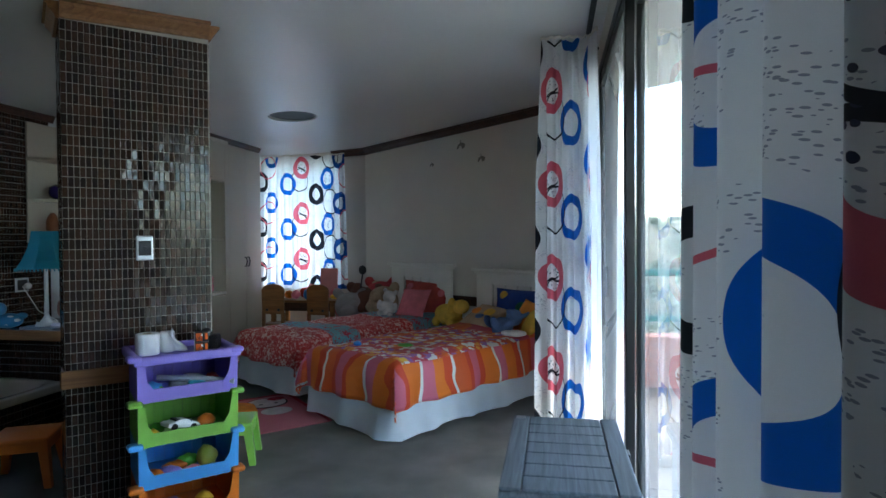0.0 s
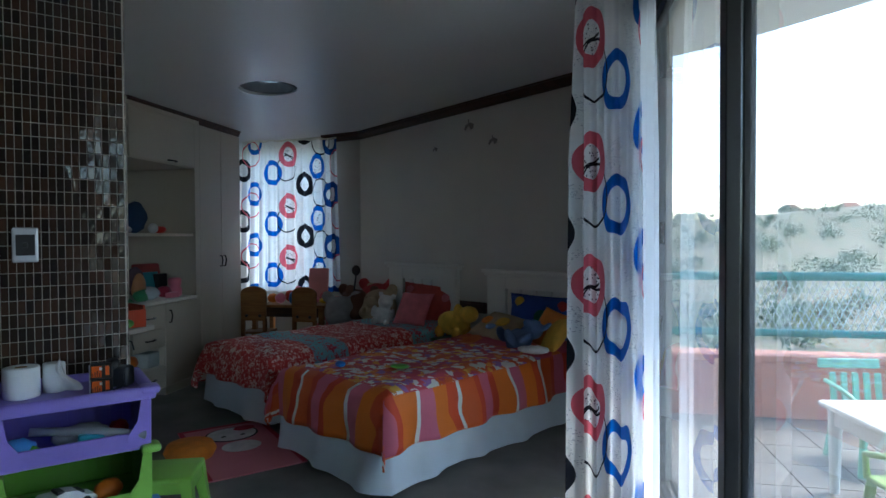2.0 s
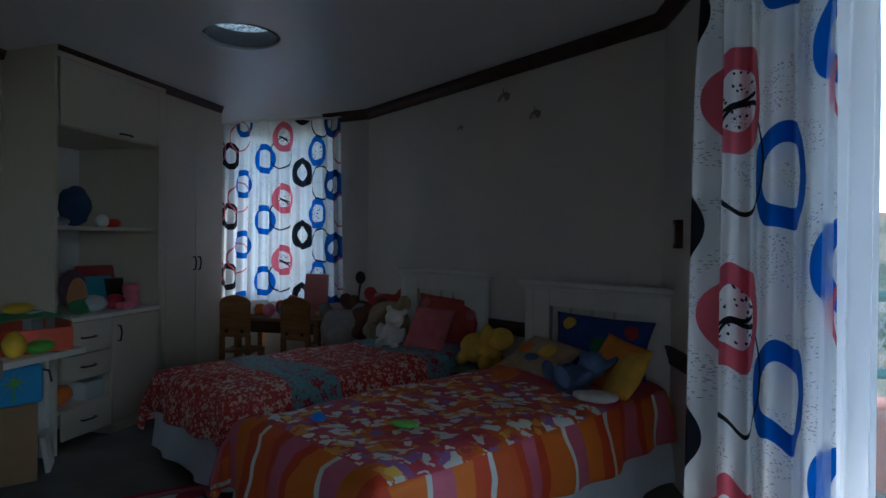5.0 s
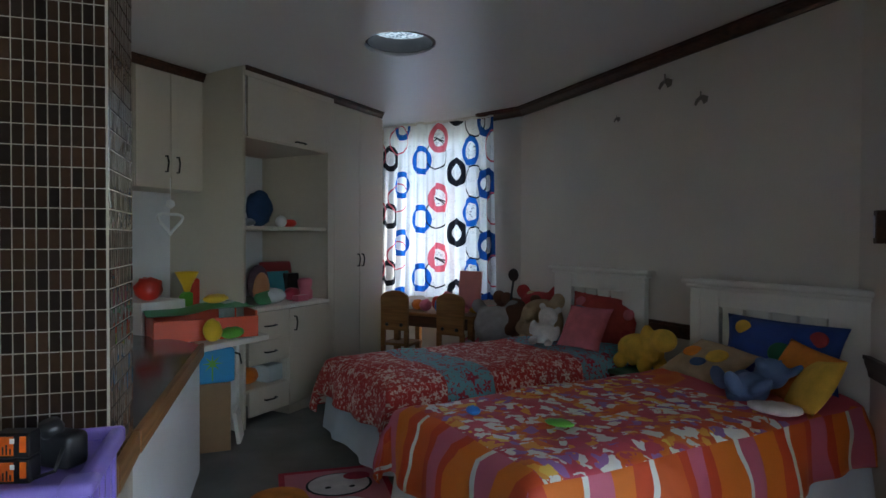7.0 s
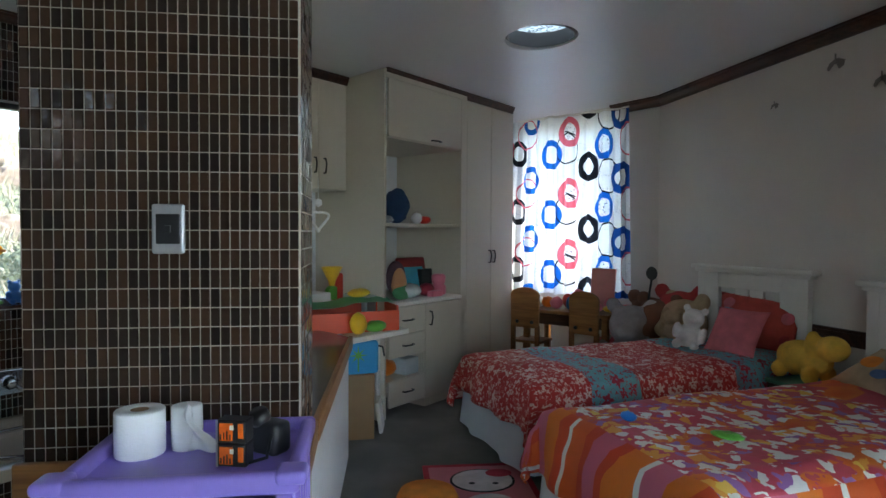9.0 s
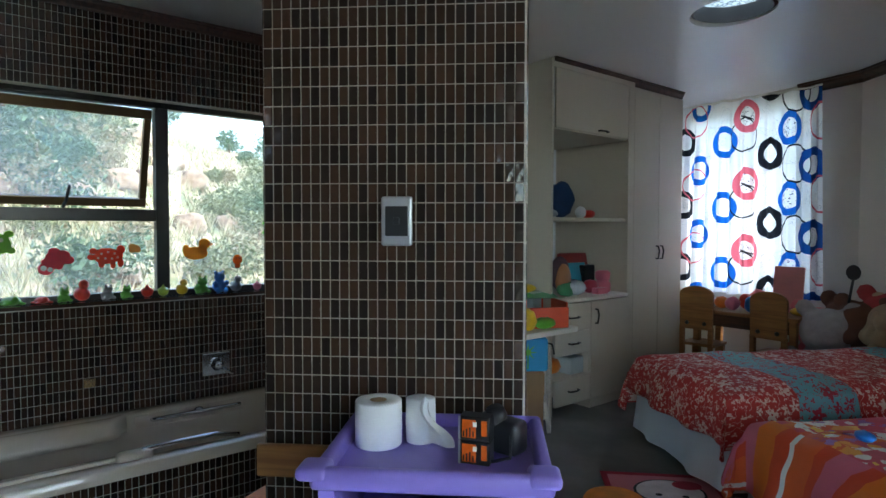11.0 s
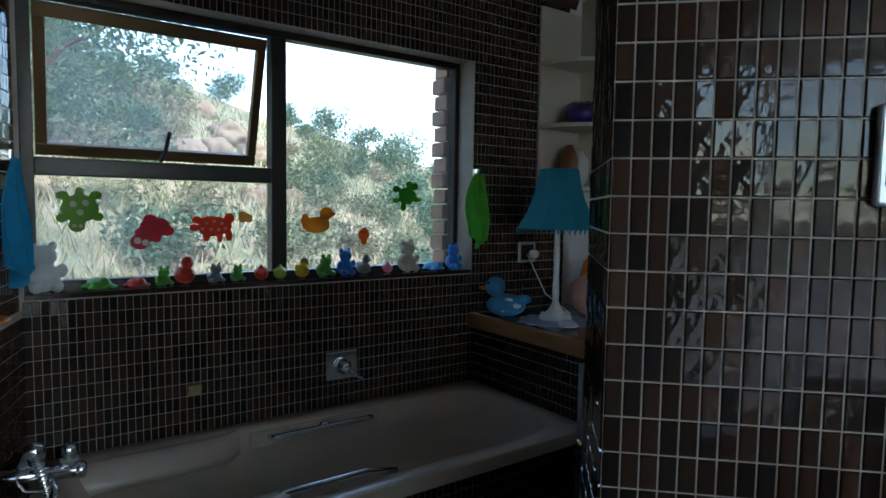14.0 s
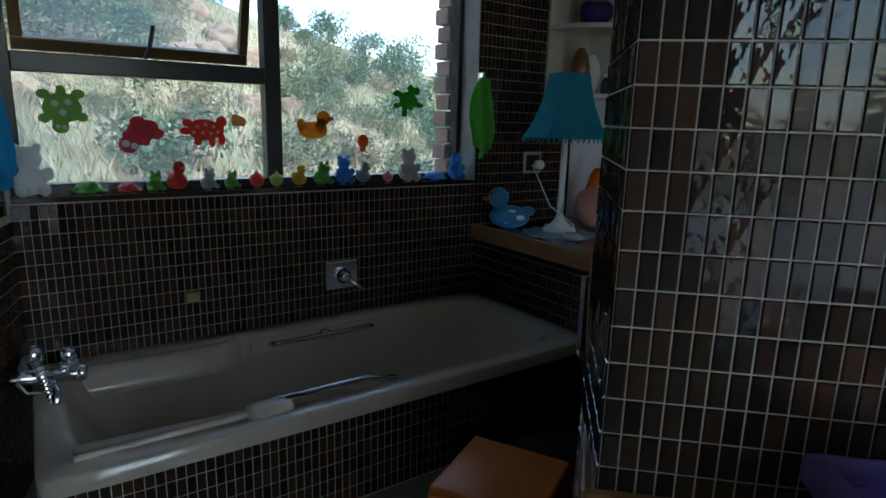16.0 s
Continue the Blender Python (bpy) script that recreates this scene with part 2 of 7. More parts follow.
def veiled_glass(name, veil):
    """Window glass with an uneven pale veil mixed in for the daylight it reflects."""
    m, nt, b = mat(name)
    b.inputs["Transmission Weight"].default_value = 1.0
    b.inputs["Roughness"].default_value = 0.0
    b.inputs["IOR"].default_value = 1.45
    n = nd(nt, "ShaderNodeTexNoise", {"Vector": coords(nt), "Scale": 2.2, "Detail": 6.0}).outputs[0]
    veil_ = nd(nt, "ShaderNodeBsdfTranslucent", {"Color": (0.86, 0.92, 0.97, 1)})
    mx = nd(nt, "ShaderNodeMixShader", {0: ma(nt, "MULTIPLY", n, 2 * veil)})
    nt.links.new(b.outputs[0], mx.inputs[1])
    nt.links.new(veil_.outputs[0], mx.inputs[2])
    nt.links.new(mx.outputs[0], nt.nodes["Material Output"].inputs[0])
    return m


def foliage(name, a, b_, c):
    m, nt, b = mat(name)
    r = nt.nodes.new("ShaderNodeNewGeometry").outputs["Random Per Island"]
    nt.links.new(ramp(nt, r, [(0, a), (0.5, b_), (1, c)]), b.inputs["Base Color"])
    b.inputs["Roughness"].default_value = 0.7
    return m


WALL = plain("cream_wall_paint", (0.67, 0.62, 0.55), 0.6, 0.05, 2.5, 90)
CEIL = plain("satin_ceiling_paint", (0.72, 0.72, 0.71), 0.32, 0.03, 1.5, 60, 0.03)
WHITEWALL = plain("white_wall_paint", (0.70, 0.71, 0.72), 0.6, 0.04, 2.5, 90)
CARPET = plain("dark_green_grey_carpet", (0.185, 0.180, 0.162), 0.95, 0.35, 3.0, 500, 0.6)
CAB = plain("cream_cabinet_melamine", (0.58, 0.52, 0.42), 0.38, 0.04, 2.0, 40, 0.02)
CABW = plain("white_headboard_paint", (0.78, 0.75, 0.68), 0.45, 0.05, 4.0, 60, 0.05)
DARKWOOD = wood("dark_stained_cornice_wood", (0.035, 0.014, 0.008), (0.09, 0.035, 0.018))
OAK = wood("varnished_trim_wood", (0.22, 0.095, 0.03), (0.36, 0.17, 0.06))
TOYWOOD = wood("honey_pine_wood", (0.20, 0.08, 0.022), (0.33, 0.15, 0.045))
GROUT = plain("grey_brown_grout", (0.50, 0.45, 0.38), 0.85, 0.2, 8, 200, 0.3)
TILE = tile_mat("glazed_brown_mosaic", False)
TILES = tile_mat("glazed_brown_mosaic_joined", True)
RINGS = ring_cloth("ring_print_curtain", 0.6)
# shaded copy of the same cloth: passes less light for the near curtain
RINGS_DIM = ring_cloth("dimmed_ring_print_curtain", 0.05)
SHEER = plain("sheer_white_voile", (0.9, 0.92, 0.95), 0.8, 0.03, 5, 300, 0.05, trans=0.7)
DUVET2, DUVET1 = orange_duvet(), red_duvet()
SKIRT = plain("pale_blue_bed_skirt", (0.72, 0.79, 0.84), 0.75, 0.05, 6, 300, 0.1)
BEDBASE = plain("grey_bed_base_fabric", (0.52, 0.56, 0.61), 0.85, 0.08, 6, 300, 0.2)
GLASS = glass_mat()
# panes whose reflected glare is put in as a whitish mix
VEILED = veiled_glass("veiled_bath_glass", 0.06)
VEILED_THIN = veiled_glass("veiled_door_glass", 0.03)
ALU = plain("dark_bronze_aluminium", (0.035, 0.033, 0.032), 0.35, 0.15, 5, 100, 0.02, metal=0.6)
BRONZE = plain("gold_bronze_aluminium", (0.16, 0.10, 0.045), 0.35, 0.15, 5, 100, 0.02, metal=0.7)
CHROME = plain("chrome", (0.75, 0.76, 0.78), 0.15, 0.05, 10, 100, 0.0, metal=1.0)
BRASS = plain("polished_brass", (0.75, 0.62, 0.35), 0.2, 0.08, 10, 100, 0.0, metal=1.0)
STEEL = plain("brushed_steel", (0.55, 0.57, 0.60), 0.35, 0.05, 10, 200, 0.02, metal=0.9)
BLACKPL = plain("black_plastic", (0.015, 0.015, 0.017), 0.4, 0.2, 8, 200, 0.05)
TUB = plain("beige_bath_acrylic", (0.64, 0.55, 0.45), 0.16, 0.04, 3, 40, 0.0, coat=0.4)


def plastic(name, col, rough=0.38):
    return plain(name, col, rough, 0.06, 9, 80, 0.03)


PURPLE, GREEN, BLUEP, ORANGE = plastic("lilac_plastic", (0.27, 0.20, 0.62)), plastic("lime_green_plastic", (0.25, 0.50, 0.08)), plastic("sky_blue_plastic", (0.10, 0.35, 0.75)), plastic("orange_plastic", (0.75, 0.20, 0.02))
RED, YELLOW, WHITEP, PINK = plastic("red_plastic", (0.62, 0.035, 0.02)), plastic("yellow_plastic", (0.80, 0.50, 0.03)), plastic("white_plastic", (0.80, 0.80, 0.78)), plastic("pink_plastic", (0.75, 0.20, 0.28))
TEAL, TOYGREEN, TOYBLUE, GREYTOY = plastic("teal_plastic", (0.05, 0.33, 0.42)), plastic("leaf_green_plastic", (0.13, 0.40, 0.05)), plastic("blue_plastic", (0.03, 0.20, 0.62)), plastic("grey_plastic", (0.30, 0.31, 0.32))
PAPER = plain("white_tissue_paper", (0.85, 0.85, 0.84), 0.9, 0.03, 10, 200, 0.2)
CARD = plain("brown_cardboard", (0.34, 0.21, 0.11), 0.85, 0.1, 8, 200, 0.1)
GREYWOOD = wood("grey_woodgrain_resin", (0.07, 0.09, 0.11), (0.15, 0.18, 0.21), 0.5, (40, 2, 30))


def plush(name, col):
    return plain(name, col, 0.95, 0.2, 14, 260, 0.7)


PL_BROWN, PL_WHITE, PL_PINK, PL_RED, PL_YEL, PL_BLUE, PL_GREY = (plush("brown_plush", (0.16, 0.07, 0.04)), plush("white_plush", (0.72, 0.68, 0.64)), plush("pink_plush", (0.65, 0.17, 0.20)),
    plush("red_plush", (0.45, 0.05, 0.05)), plush("yellow_plush", (0.75, 0.45, 0.06)), plush("slate_blue_plush", (0.13, 0.20, 0.36)), plush("grey_plush", (0.35, 0.32, 0.31)))
PL_NAVY, PL_ORANGE, PL_BEIGE = plush("navy_pillow_cloth", (0.03, 0.07, 0.28)), plush("orange_cushion_cloth", (0.75, 0.25, 0.03)), plush("beige_plush", (0.50, 0.36, 0.22))


# ---------------- building tools ----------------
def part(name, bm, material, parent=None, label="", smooth=False, at=None):
    me = bpy.data.meshes.new(name)
    bm.to_mesh(me)
    bm.free()
    me.materials.append(material)
    if smooth:
        for p in me.polygons:
            p.use_smooth = True
    ob = new(name, me)
    if parent is not None:
        ob.parent = parent
    if at is not None:
        ob.matrix_basis = at
    if label:
        ob["label"] = label
    return ob


def thing(name, label, category, m=None, group="", kind=""):
    ob = new(name)
    ob.empty_display_size = 0.05
    if m is not None:
        ob.matrix_basis = m
    return tagged(ob, label, category, group, kind)


def solo(name, bm, material, label, category, m=None, group="", kind="", smooth=False):
    return tagged(part(name, bm, material, None, "", smooth, m), label, category, group, kind)


def box(x0, x1, y0, y1, z0, z1, bev=0.0, bm=None, m=None, seg=2):
    bm = bm or bmesh.new()
    r = bmesh.ops.create_cube(bm, size=1)
    vs = r["verts"]
    for v in vs:
        v.co = Vector(((x0 + x1) / 2 + v.co.x * (x1 - x0), (y0 + y1) / 2 + v.co.y * (y1 - y0), (z0 + z1) / 2 + v.co.z * (z1 - z0)))
    if bev:
        es = list({e for v in vs for e in v.link_edges})
        r2 = bmesh.ops.bevel(bm, geom=es, offset=bev, segments=seg, affect="EDGES", profile=0.5)
        vs = list({v for f in r2["faces"] for v in f.verts} | {v for v in vs if v.is_valid})
    if m is not None:
        bmesh.ops.transform(bm, matrix=m, verts=vs)
    return bm


def prism(poly, z0, z1, bm=None):
    bm = bm or bmesh.new()
    lo = [bm.verts.new((x, y, z0)) for x, y in poly]
    hi = [bm.verts.new((x, y, z1)) for x, y in poly]
    n = len(poly)
    bm.faces.new(lo[::-1])
    bm.faces.new(hi)
    for i in range(n):
        bm.faces.new((lo[i], lo[(i + 1) % n], hi[(i + 1) % n], hi[i]))
    bmesh.ops.recalc_face_normals(bm, faces=bm.faces[:])
    return bm


def lathe(profile, n=20, bm=None, m=None, squash=1.0):
    """Turns (radius, z) pairs round z."""
    bm = bm or bmesh.new()
    rings = []
    for r, z in profile:
        rings.append([bm.verts.new((r * math.cos(2 * math.pi * i / n), squash * r * math.sin(2 * math.pi * i / n), z)) for i in range(n)])
    for a, b in zip(rings, rings[1:]):
        for i in range(n):
            bm.faces.new((a[i], a[(i + 1) % n], b[(i + 1) % n], b[i]))
    bm.faces.new(rings[0][::-1])
    bm.faces.new(rings[-1])
    if m is not None:
        bmesh.ops.transform(bm, matrix=m, verts=[v for r in rings for v in r])
    return bm


def tube(pts, r, n=8, bm=None, taper=1.0):
    bm = bm or bmesh.new()
    pts = [Vector(p) for p in pts]
    rings = []
    for i, p in enumerate(pts):
        d = (pts[min(i + 1, len(pts) - 1)] - pts[max(i - 1, 0)]).normalized()
        a = d.orthogonal().normalized() if i == 0 else (rings_a - d * rings_a.dot(d)).normalized()
        rings_a = a
        b = d.cross(a)
        k = r * (1 + (taper - 1) * i / max(1, len(pts) - 1))
        rings.append([bm.verts.new(p + k * (a * math.cos(2 * math.pi * j / n) + b * math.sin(2 * math.pi * j / n))) for j in range(n)])
    for a, b in zip(rings, rings[1:]):
        for j in range(n):
            bm.faces.new((a[j], a[(j + 1) % n], b[(j + 1) % n], b[j]))
    bm.faces.new(rings[0][::-1])
    bm.faces.new(rings[-1])
    return bm


def ball(c, r, bm=None, sx=1, sy=1, sz=1, seg=14, m=None):
    bm = bm or bmesh.new()
    mm = Matrix.Translation(c) @ (m or Matrix()) @ Matrix.Diagonal((r * sx, r * sy, r * sz, 1))
    bmesh.ops.create_uvsphere(bm, u_segments=seg, v_segments=max(6, seg * 2 // 3), radius=1, matrix=mm)
    return bm


def grid_mesh(nu, nv, f, bm=None, uvf=None):
    bm = bm or bmesh.new()
    vs = [[bm.verts.new(f(i / nu, j / nv)) for j in range(nv + 1)] for i in range(nu + 1)]
    lay = bm.loops.layers.uv.verify() if uvf else None
    for i in range(nu):
        for j in range(nv):
            fc = bm.faces.new((vs[i][j], vs[i + 1][j], vs[i + 1][j + 1], vs[i][j + 1]))
            fc.smooth = True
            if uvf:
                for lp, (a, b) in zip(fc.loops, ((i, j), (i + 1, j), (i + 1, j + 1), (i, j + 1))):
                    lp[lay].uv = uvf(a / nu, b / nv)
    return bm


def solid(ob, t):
    md = ob.modifiers.new("thickness", "SOLIDIFY")
    md.thickness = t
    return ob


def tile_field(name, origin, du, dn, width, height, material, parent=None, tw=0.025, th=0.05, keep=None, seed=1, gap=0.0022, depth=0.003):
    """Chamfered mosaic tiles on a wall: origin, unit vector along, unit normal; keep(s, z) picks them."""
    rng = random.Random(seed)
    o, du, dn, up = Vector(origin), Vector(du), Vector(dn), Vector((0, 0, 1))
    vs, fs = [], []
    for i in range(int(round(width / tw))):
        for j in range(int(round(height / th))):
            s0, z0 = i * tw + gap / 2, j * th + gap / 2
            if keep and not keep(s0 + tw / 2, z0 + th / 2 + o.z):
                continue
            s1, z1, c = s0 + tw - gap, z0 + th - gap, 0.0016
            t1, t2 = rng.uniform(-1, 1) * 0.0005, rng.uniform(-1, 1) * 0.0005
            k = len(vs)
            for a, z in ((s0, z0), (s1, z0), (s1, z1), (s0, z1)):
                vs.append(o + du * a + up * z)
            for n_, (a, z) in enumerate(((s0 + c, z0 + c), (s1 - c, z0 + c), (s1 - c, z1 - c), (s0 + c, z1 - c))):
                d = depth + (t1 if n_ in (0, 3) else -t1) + (t2 if n_ < 2 else -t2)
                vs.append(o + du * a + up * z + dn * d)
            fs += [(k + 4, k + 5, k + 6, k + 7), (k, k + 1, k + 5, k + 4), (k + 1, k + 2, k + 6, k + 5), (k + 2, k + 3, k + 7, k + 6), (k + 3, k, k + 4, k + 7)]
    if du.cross(up).dot(dn) < 0:
        fs = [f[::-1] for f in fs]
    me = bpy.data.meshes.new(name)
    me.from_pydata([tuple(v) for v in vs], [], fs)
    me.materials.append(material)
    ob = new(name, me)
    ob.parent = parent
    ob["kind"] = "stuff"
    return ob


# ---------------- the plan ----------------
CEILZ = 2.48
RW0, RWA = Vector((-2.117, 7.035, 0)), -33.0                    # head wall: start corner and bearing
RD = Vector((math.cos(radians(RWA)), math.sin(radians(RWA)), 0))
RN = Vector((-RD.y, RD.x, 0))                                   # out of the room
RW1 = RW0 + RD * 2.82
DOORX = 0.50
BATHX = -3.94
CU = Vector((math.cos(radians(46)), math.sin(radians(46)), 0))   # along the column's face
CN = Vector((CU.y, -CU.x, 0))                                   # towards the walker
CR = Vector((-1.63, 2.81, 0))                                   # column's bedroom corner
CL = CR - CU * 0.68


def wall_seg(name, a, b, label, material, z0=0.0, z1=CEILZ, t=0.15, side=1):
    a, b = Vector((*a[:2], 0)), Vector((*b[:2], 0))
    d = (b - a).normalized()
    n = Vector((-d.y, d.x, 0)) * side
    return solo(name, prism([tuple(p[:2]) for p in (a, b, b + n * t, a + n * t)], z0, z1), material, label, "wall", kind="structure")


solo("floor", prism([(-4.3, -4.2), (0.56, -4.2), (0.66, 7.3), (-4.3, 7.3)], -0.12, 0.0), CARPET, "worn dark grey-green carpet over the whole floor", "floor", kind="structure")
hole = bmesh.new()
# ceiling with a round opening for the light tunnel
LC, LR = Vector((-2.16, 5.02, 0)), 0.22
outer = [(-4.3, -4.2), (0.66, -4.2), (0.66, 7.3), (-4.3, 7.3)]
N = 48
ang = [2 * math.pi * (i + 0.5) / N for i in range(N)]


def to_edge(a):
    c, s = math.cos(a), math.sin(a)
    k = min(((0.66 if c > 0 else -4.3) - LC.x) / c, ((7.3 if s > 0 else -4.2) - LC.y) / s)
    return LC.x + c * k, LC.y + s * k


for zz in (CEILZ, CEILZ + 0.2):
    ins = [hole.verts.new((LC.x + LR * math.cos(a), LC.y + LR * math.sin(a), zz)) for a in ang]
    out = [hole.verts.new((*to_edge(a), zz)) for a in ang]
    for i in range(N):
        hole.faces.new((ins[i], ins[(i + 1) % N], out[(i + 1) % N], out[i]))
hole.verts.ensure_lookup_table()
for i in range(N):
    j = (i + 1) % N
    hole.faces.new((hole.verts[i], hole.verts[j], hole.verts[2 * N + j], hole.verts[2 * N + i]))
bmesh.ops.recalc_face_normals(hole, faces=hole.faces[:])
solo("ceiling", hole, CEIL, "satin white ceiling reflecting the windows", "ceiling", kind="structure")

# walls
solo("wall_far", prism([(-4.1, 7.05), (-3.5, 7.05), (-3.5, 7.2), (-4.1, 7.2)], 0, CEILZ, prism([(-2.45, 7.05), (-2.117, 7.05), (-2.0, 7.2), (-2.45, 7.2)], 0, CEILZ, prism([(-3.5, 7.05), (-2.45, 7.05), (-2.45, 7.2), (-3.5, 7.2)], 0, 0.75, prism([(-3.5, 7.05), (-2.45, 7.05), (-2.45, 7.2), (-3.5, 7.2)], 2.36, CEILZ)))), WALL, "cream painted wall round the curtained window", "wall", kind="structure")
wall_seg("wall_head", RW0, RW1, "cream painted wall behind the beds", WALL)
wall_seg("wall_corner", RW1, (0.5, 4.08), "cream painted wall beside the sliding door", WALL)
solo("wall_door", prism([(DOORX, -4.2), (DOORX + 0.16, -4.2), (DOORX + 0.16, 0.38), (DOORX, 0.38)], 0, CEILZ, prism([(DOORX, 0.38), (DOORX + 0.16, 0.38), (DOORX + 0.16, 4.08), (DOORX, 4.08)], 2.46, CEILZ)), WALL, "cream wall over and beside the sliding door", "wall", kind="structure")
# unseen closing wall, added this far back so the tiles reflect darkness
wall_seg("wall_back", (-4.1, -4.05), (0.66, -4.05), "plain unseen wall far behind the walker, set back to darken reflections", WALL, side=-1)
solo("wall_bath", prism([(BATHX - 0.16, -4.2), (BATHX, -4.2), (BATHX, 1.66), (BATHX - 0.16, 1.66)], 0, CEILZ, prism([(BATHX - 0.16, 3.50), (BATHX, 3.50), (BATHX, 4.15), (BATHX - 0.16, 4.15)], 0, CEILZ, prism([(BATHX - 0.16, 1.66), (BATHX, 1.66), (BATHX, 3.50), (BATHX - 0.16, 3.50)], 0, 0.915, prism([(BATHX - 0.16, 1.66), (BATHX, 1.66), (BATHX, 3.50), (BATHX - 0.16, 3.50)], 1.96, CEILZ)))), GROUT, "bath wall with dark grout behind brown mosaic", "wall", kind="structure")
wall_seg("wall_cabinets", (BATHX, 4.15), (BATHX, 7.05), "white painted wall behind the cabinets", WHITEWALL)
bath_end = solo("wall_bath_end", prism([(BATHX, 1.50), (-3.14, 1.30), (-3.14, 1.45), (BATHX, 1.655)], 0, 0.87, prism([(BATHX, 1.42), (-3.14, 1.22), (-3.14, 1.425), (BATHX, 1.645)], 0.87, CEILZ)), GROUT, "tiled end wall of the bath with a ledge", "wall", kind="structure")


def strip(name, a, b, z0, z1, t, side, material, label):
    a, b = Vector((*a[:2], 0)), Vector((*b[:2], 0))
    d = (b - a).normalized()
    n = Vector((-d.y, d.x, 0)) * side
    bm = bmesh.new()
    h = z1 - z0
    prof = [(0, 0), (t * 0.25, 0), (t * 0.35, h * 0.25), (t * 0.75, h * 0.6), (t * 0.8, h * 0.8), (t, h * 0.82), (t, h), (0, h)]
    ra = [bm.verts.new(a + n * p + Vector((0, 0, z0 + q))) for p, q in prof]
    rb = [bm.verts.new(b + n * p + Vector((0, 0, z0 + q))) for p, q in prof]
    k = len(prof)
    for i in range(k):
        bm.faces.new((ra[i], ra[(i + 1) % k], rb[(i + 1) % k], rb[i]))
    bm.faces.new(ra)
    bm.faces.new(rb)
    bmesh.ops.recalc_face_normals(bm, faces=bm.faces[:])
    return solo(name, bm, material, label, "cornice", kind="structure")


for a, b in (((-2.55, 7.05), RW0 + RD * 0.02), (RW0, RW1), (RW1, (0.5, 4.08))):
    strip("trim_cornice", a, b, 2.40, 2.48, 0.07, -1, DARKWOOD, "dark stained wooden cornice under the ceiling")
strip("trim_cornice", (-3.225, 4.77), (-3.225, 6.41), 2.425, 2.48, 0.03, -1, DARKWOOD, "dark stained wooden cornice on the cabinets")
strip("trim_cornice", (-3.59, 4.2), (-3.59, 4.77), 2.425, 2.48, 0.03, -1, DARKWOOD, "dark stained wooden cornice on the cabinets")
strip("trim_cornice", (BATHX, 1.6), (BATHX, 4.2), 2.425, 2.48, 0.03, -1, DARKWOOD, "dark stained wooden cornice in the bathroom")
strip("trim_dado", RW0 + RD * 0.1, RW1, 0.63, 0.73, 0.025, -1, DARKWOOD, "dark wooden dado rail behind the beds")
strip("trim_dado", RW1, (0.5, 4.08), 0.63, 0.73, 0.025, -1, DARKWOOD, "dark wooden dado rail beside the door")

# column and low deck wall
M = Vector((-CN.x, -CN.y, 0))                                   # from the face into the deck
cpoly = [CL, CR, CR + M * 0.30, CL + M * 0.30]
column = solo("column", prism([tuple(p[:2]) for p in cpoly], 0.0, CEILZ), GROUT, "square column clad in glossy brown mosaic", "column", kind="structure")
tile_field("mosaic", CL + Vector((0, 0, 0.0)), CU, CN, 0.675, 2.5, TILES, column, keep=lambda s, z: not 0.95 < z < 1.50 and not 0.63 < z < 0.72 and z < 2.42, seed=3)
tile_field("mosaic", CR, M, CU, 0.30, 2.5, TILES, column, keep=lambda s, z: not 0.63 < z < 0.72 and z < 2.42 and z > 0.7, seed=4)
tile_field("mosaic", CL, M, -CU, 0.30, 2.5, TILES, column, keep=lambda s, z: not 0.63 < z < 0.72 and z < 2.42, seed=5)
strip("trim_cornice", CL - CU * 0.0, CR, 2.40, 2.48, 0.06, -1, OAK, "brown wooden cornice round the column")
strip("trim_cornice", CR, CR + M * 0.3, 2.40, 2.48, 0.06, -1, OAK, "brown wooden cornice round the column")
strip("trim_cornice", CL, CL + M * 0.3, 2.40, 2.48, 0.06, 1, OAK, "brown wooden cornice round the column")
DB = Vector((-3.16, 3.52, 0))                                   # bath corner of the deck
DE = Vector((-2.90, 4.14, 0))                                   # its far tip by the desk
deckpoly = [CL + M * 0.30, CR + M * 0.30, DE, Vector((-3.1, 4.18, 0)), Vector((BATHX, 4.18, 0)), Vector((BATHX, 3.52, 0)), DB]
deck = solo("deck", prism([tuple(p[:2]) for p in deckpoly], 0, 0.665), WHITEWALL, "white low wall carrying a dark deck beside the bath", "low wall", kind="structure")
DECKTOP = plain("dark_polished_deck", (0.035, 0.028, 0.026), 0.16, 0.3, 6, 80, 0.02)
part("deck_top", prism([tuple(p[:2]) for p in deckpoly], 0.665, 0.697), DECKTOP, deck, "dark polished deck top")


def plank(name, a, b, z0, z1, t, side, material, parent, ext=0.0):
    a, b = Vector((*a[:2], 0)), Vector((*b[:2], 0))
    d = (b - a).normalized()
    L = (b - a).length
    rot = math.degrees(math.atan2(d.y, d.x))
    bm = box(-ext, L + ext, 0 if side > 0 else -t, t if side > 0 else 0, z0, z1, 0.006)
    return part(name, bm, material, parent, at=pose(a.x, a.y, 0, 0, 0, rot))


plank("wood_edge", CR + M * 0.30, DE, 0.632, 0.705, 0.025, -1, OAK, deck, 0.0)
plank("wood_edge", CL, CR, 0.632, 0.718, 0.022, -1, OAK, column, 0.02)
plank("wood_edge", CR, CR + M * 0.3, 0.632, 0.705, 0.022, -1, OAK, column)
plank("wood_edge", CL, DB, 0.632, 0.705, 0.022, 1, OAK, deck)
plank("wood_edge", (BATHX, 3.52), DB, 0.632, 0.705, 0.03, -1, OAK, deck)
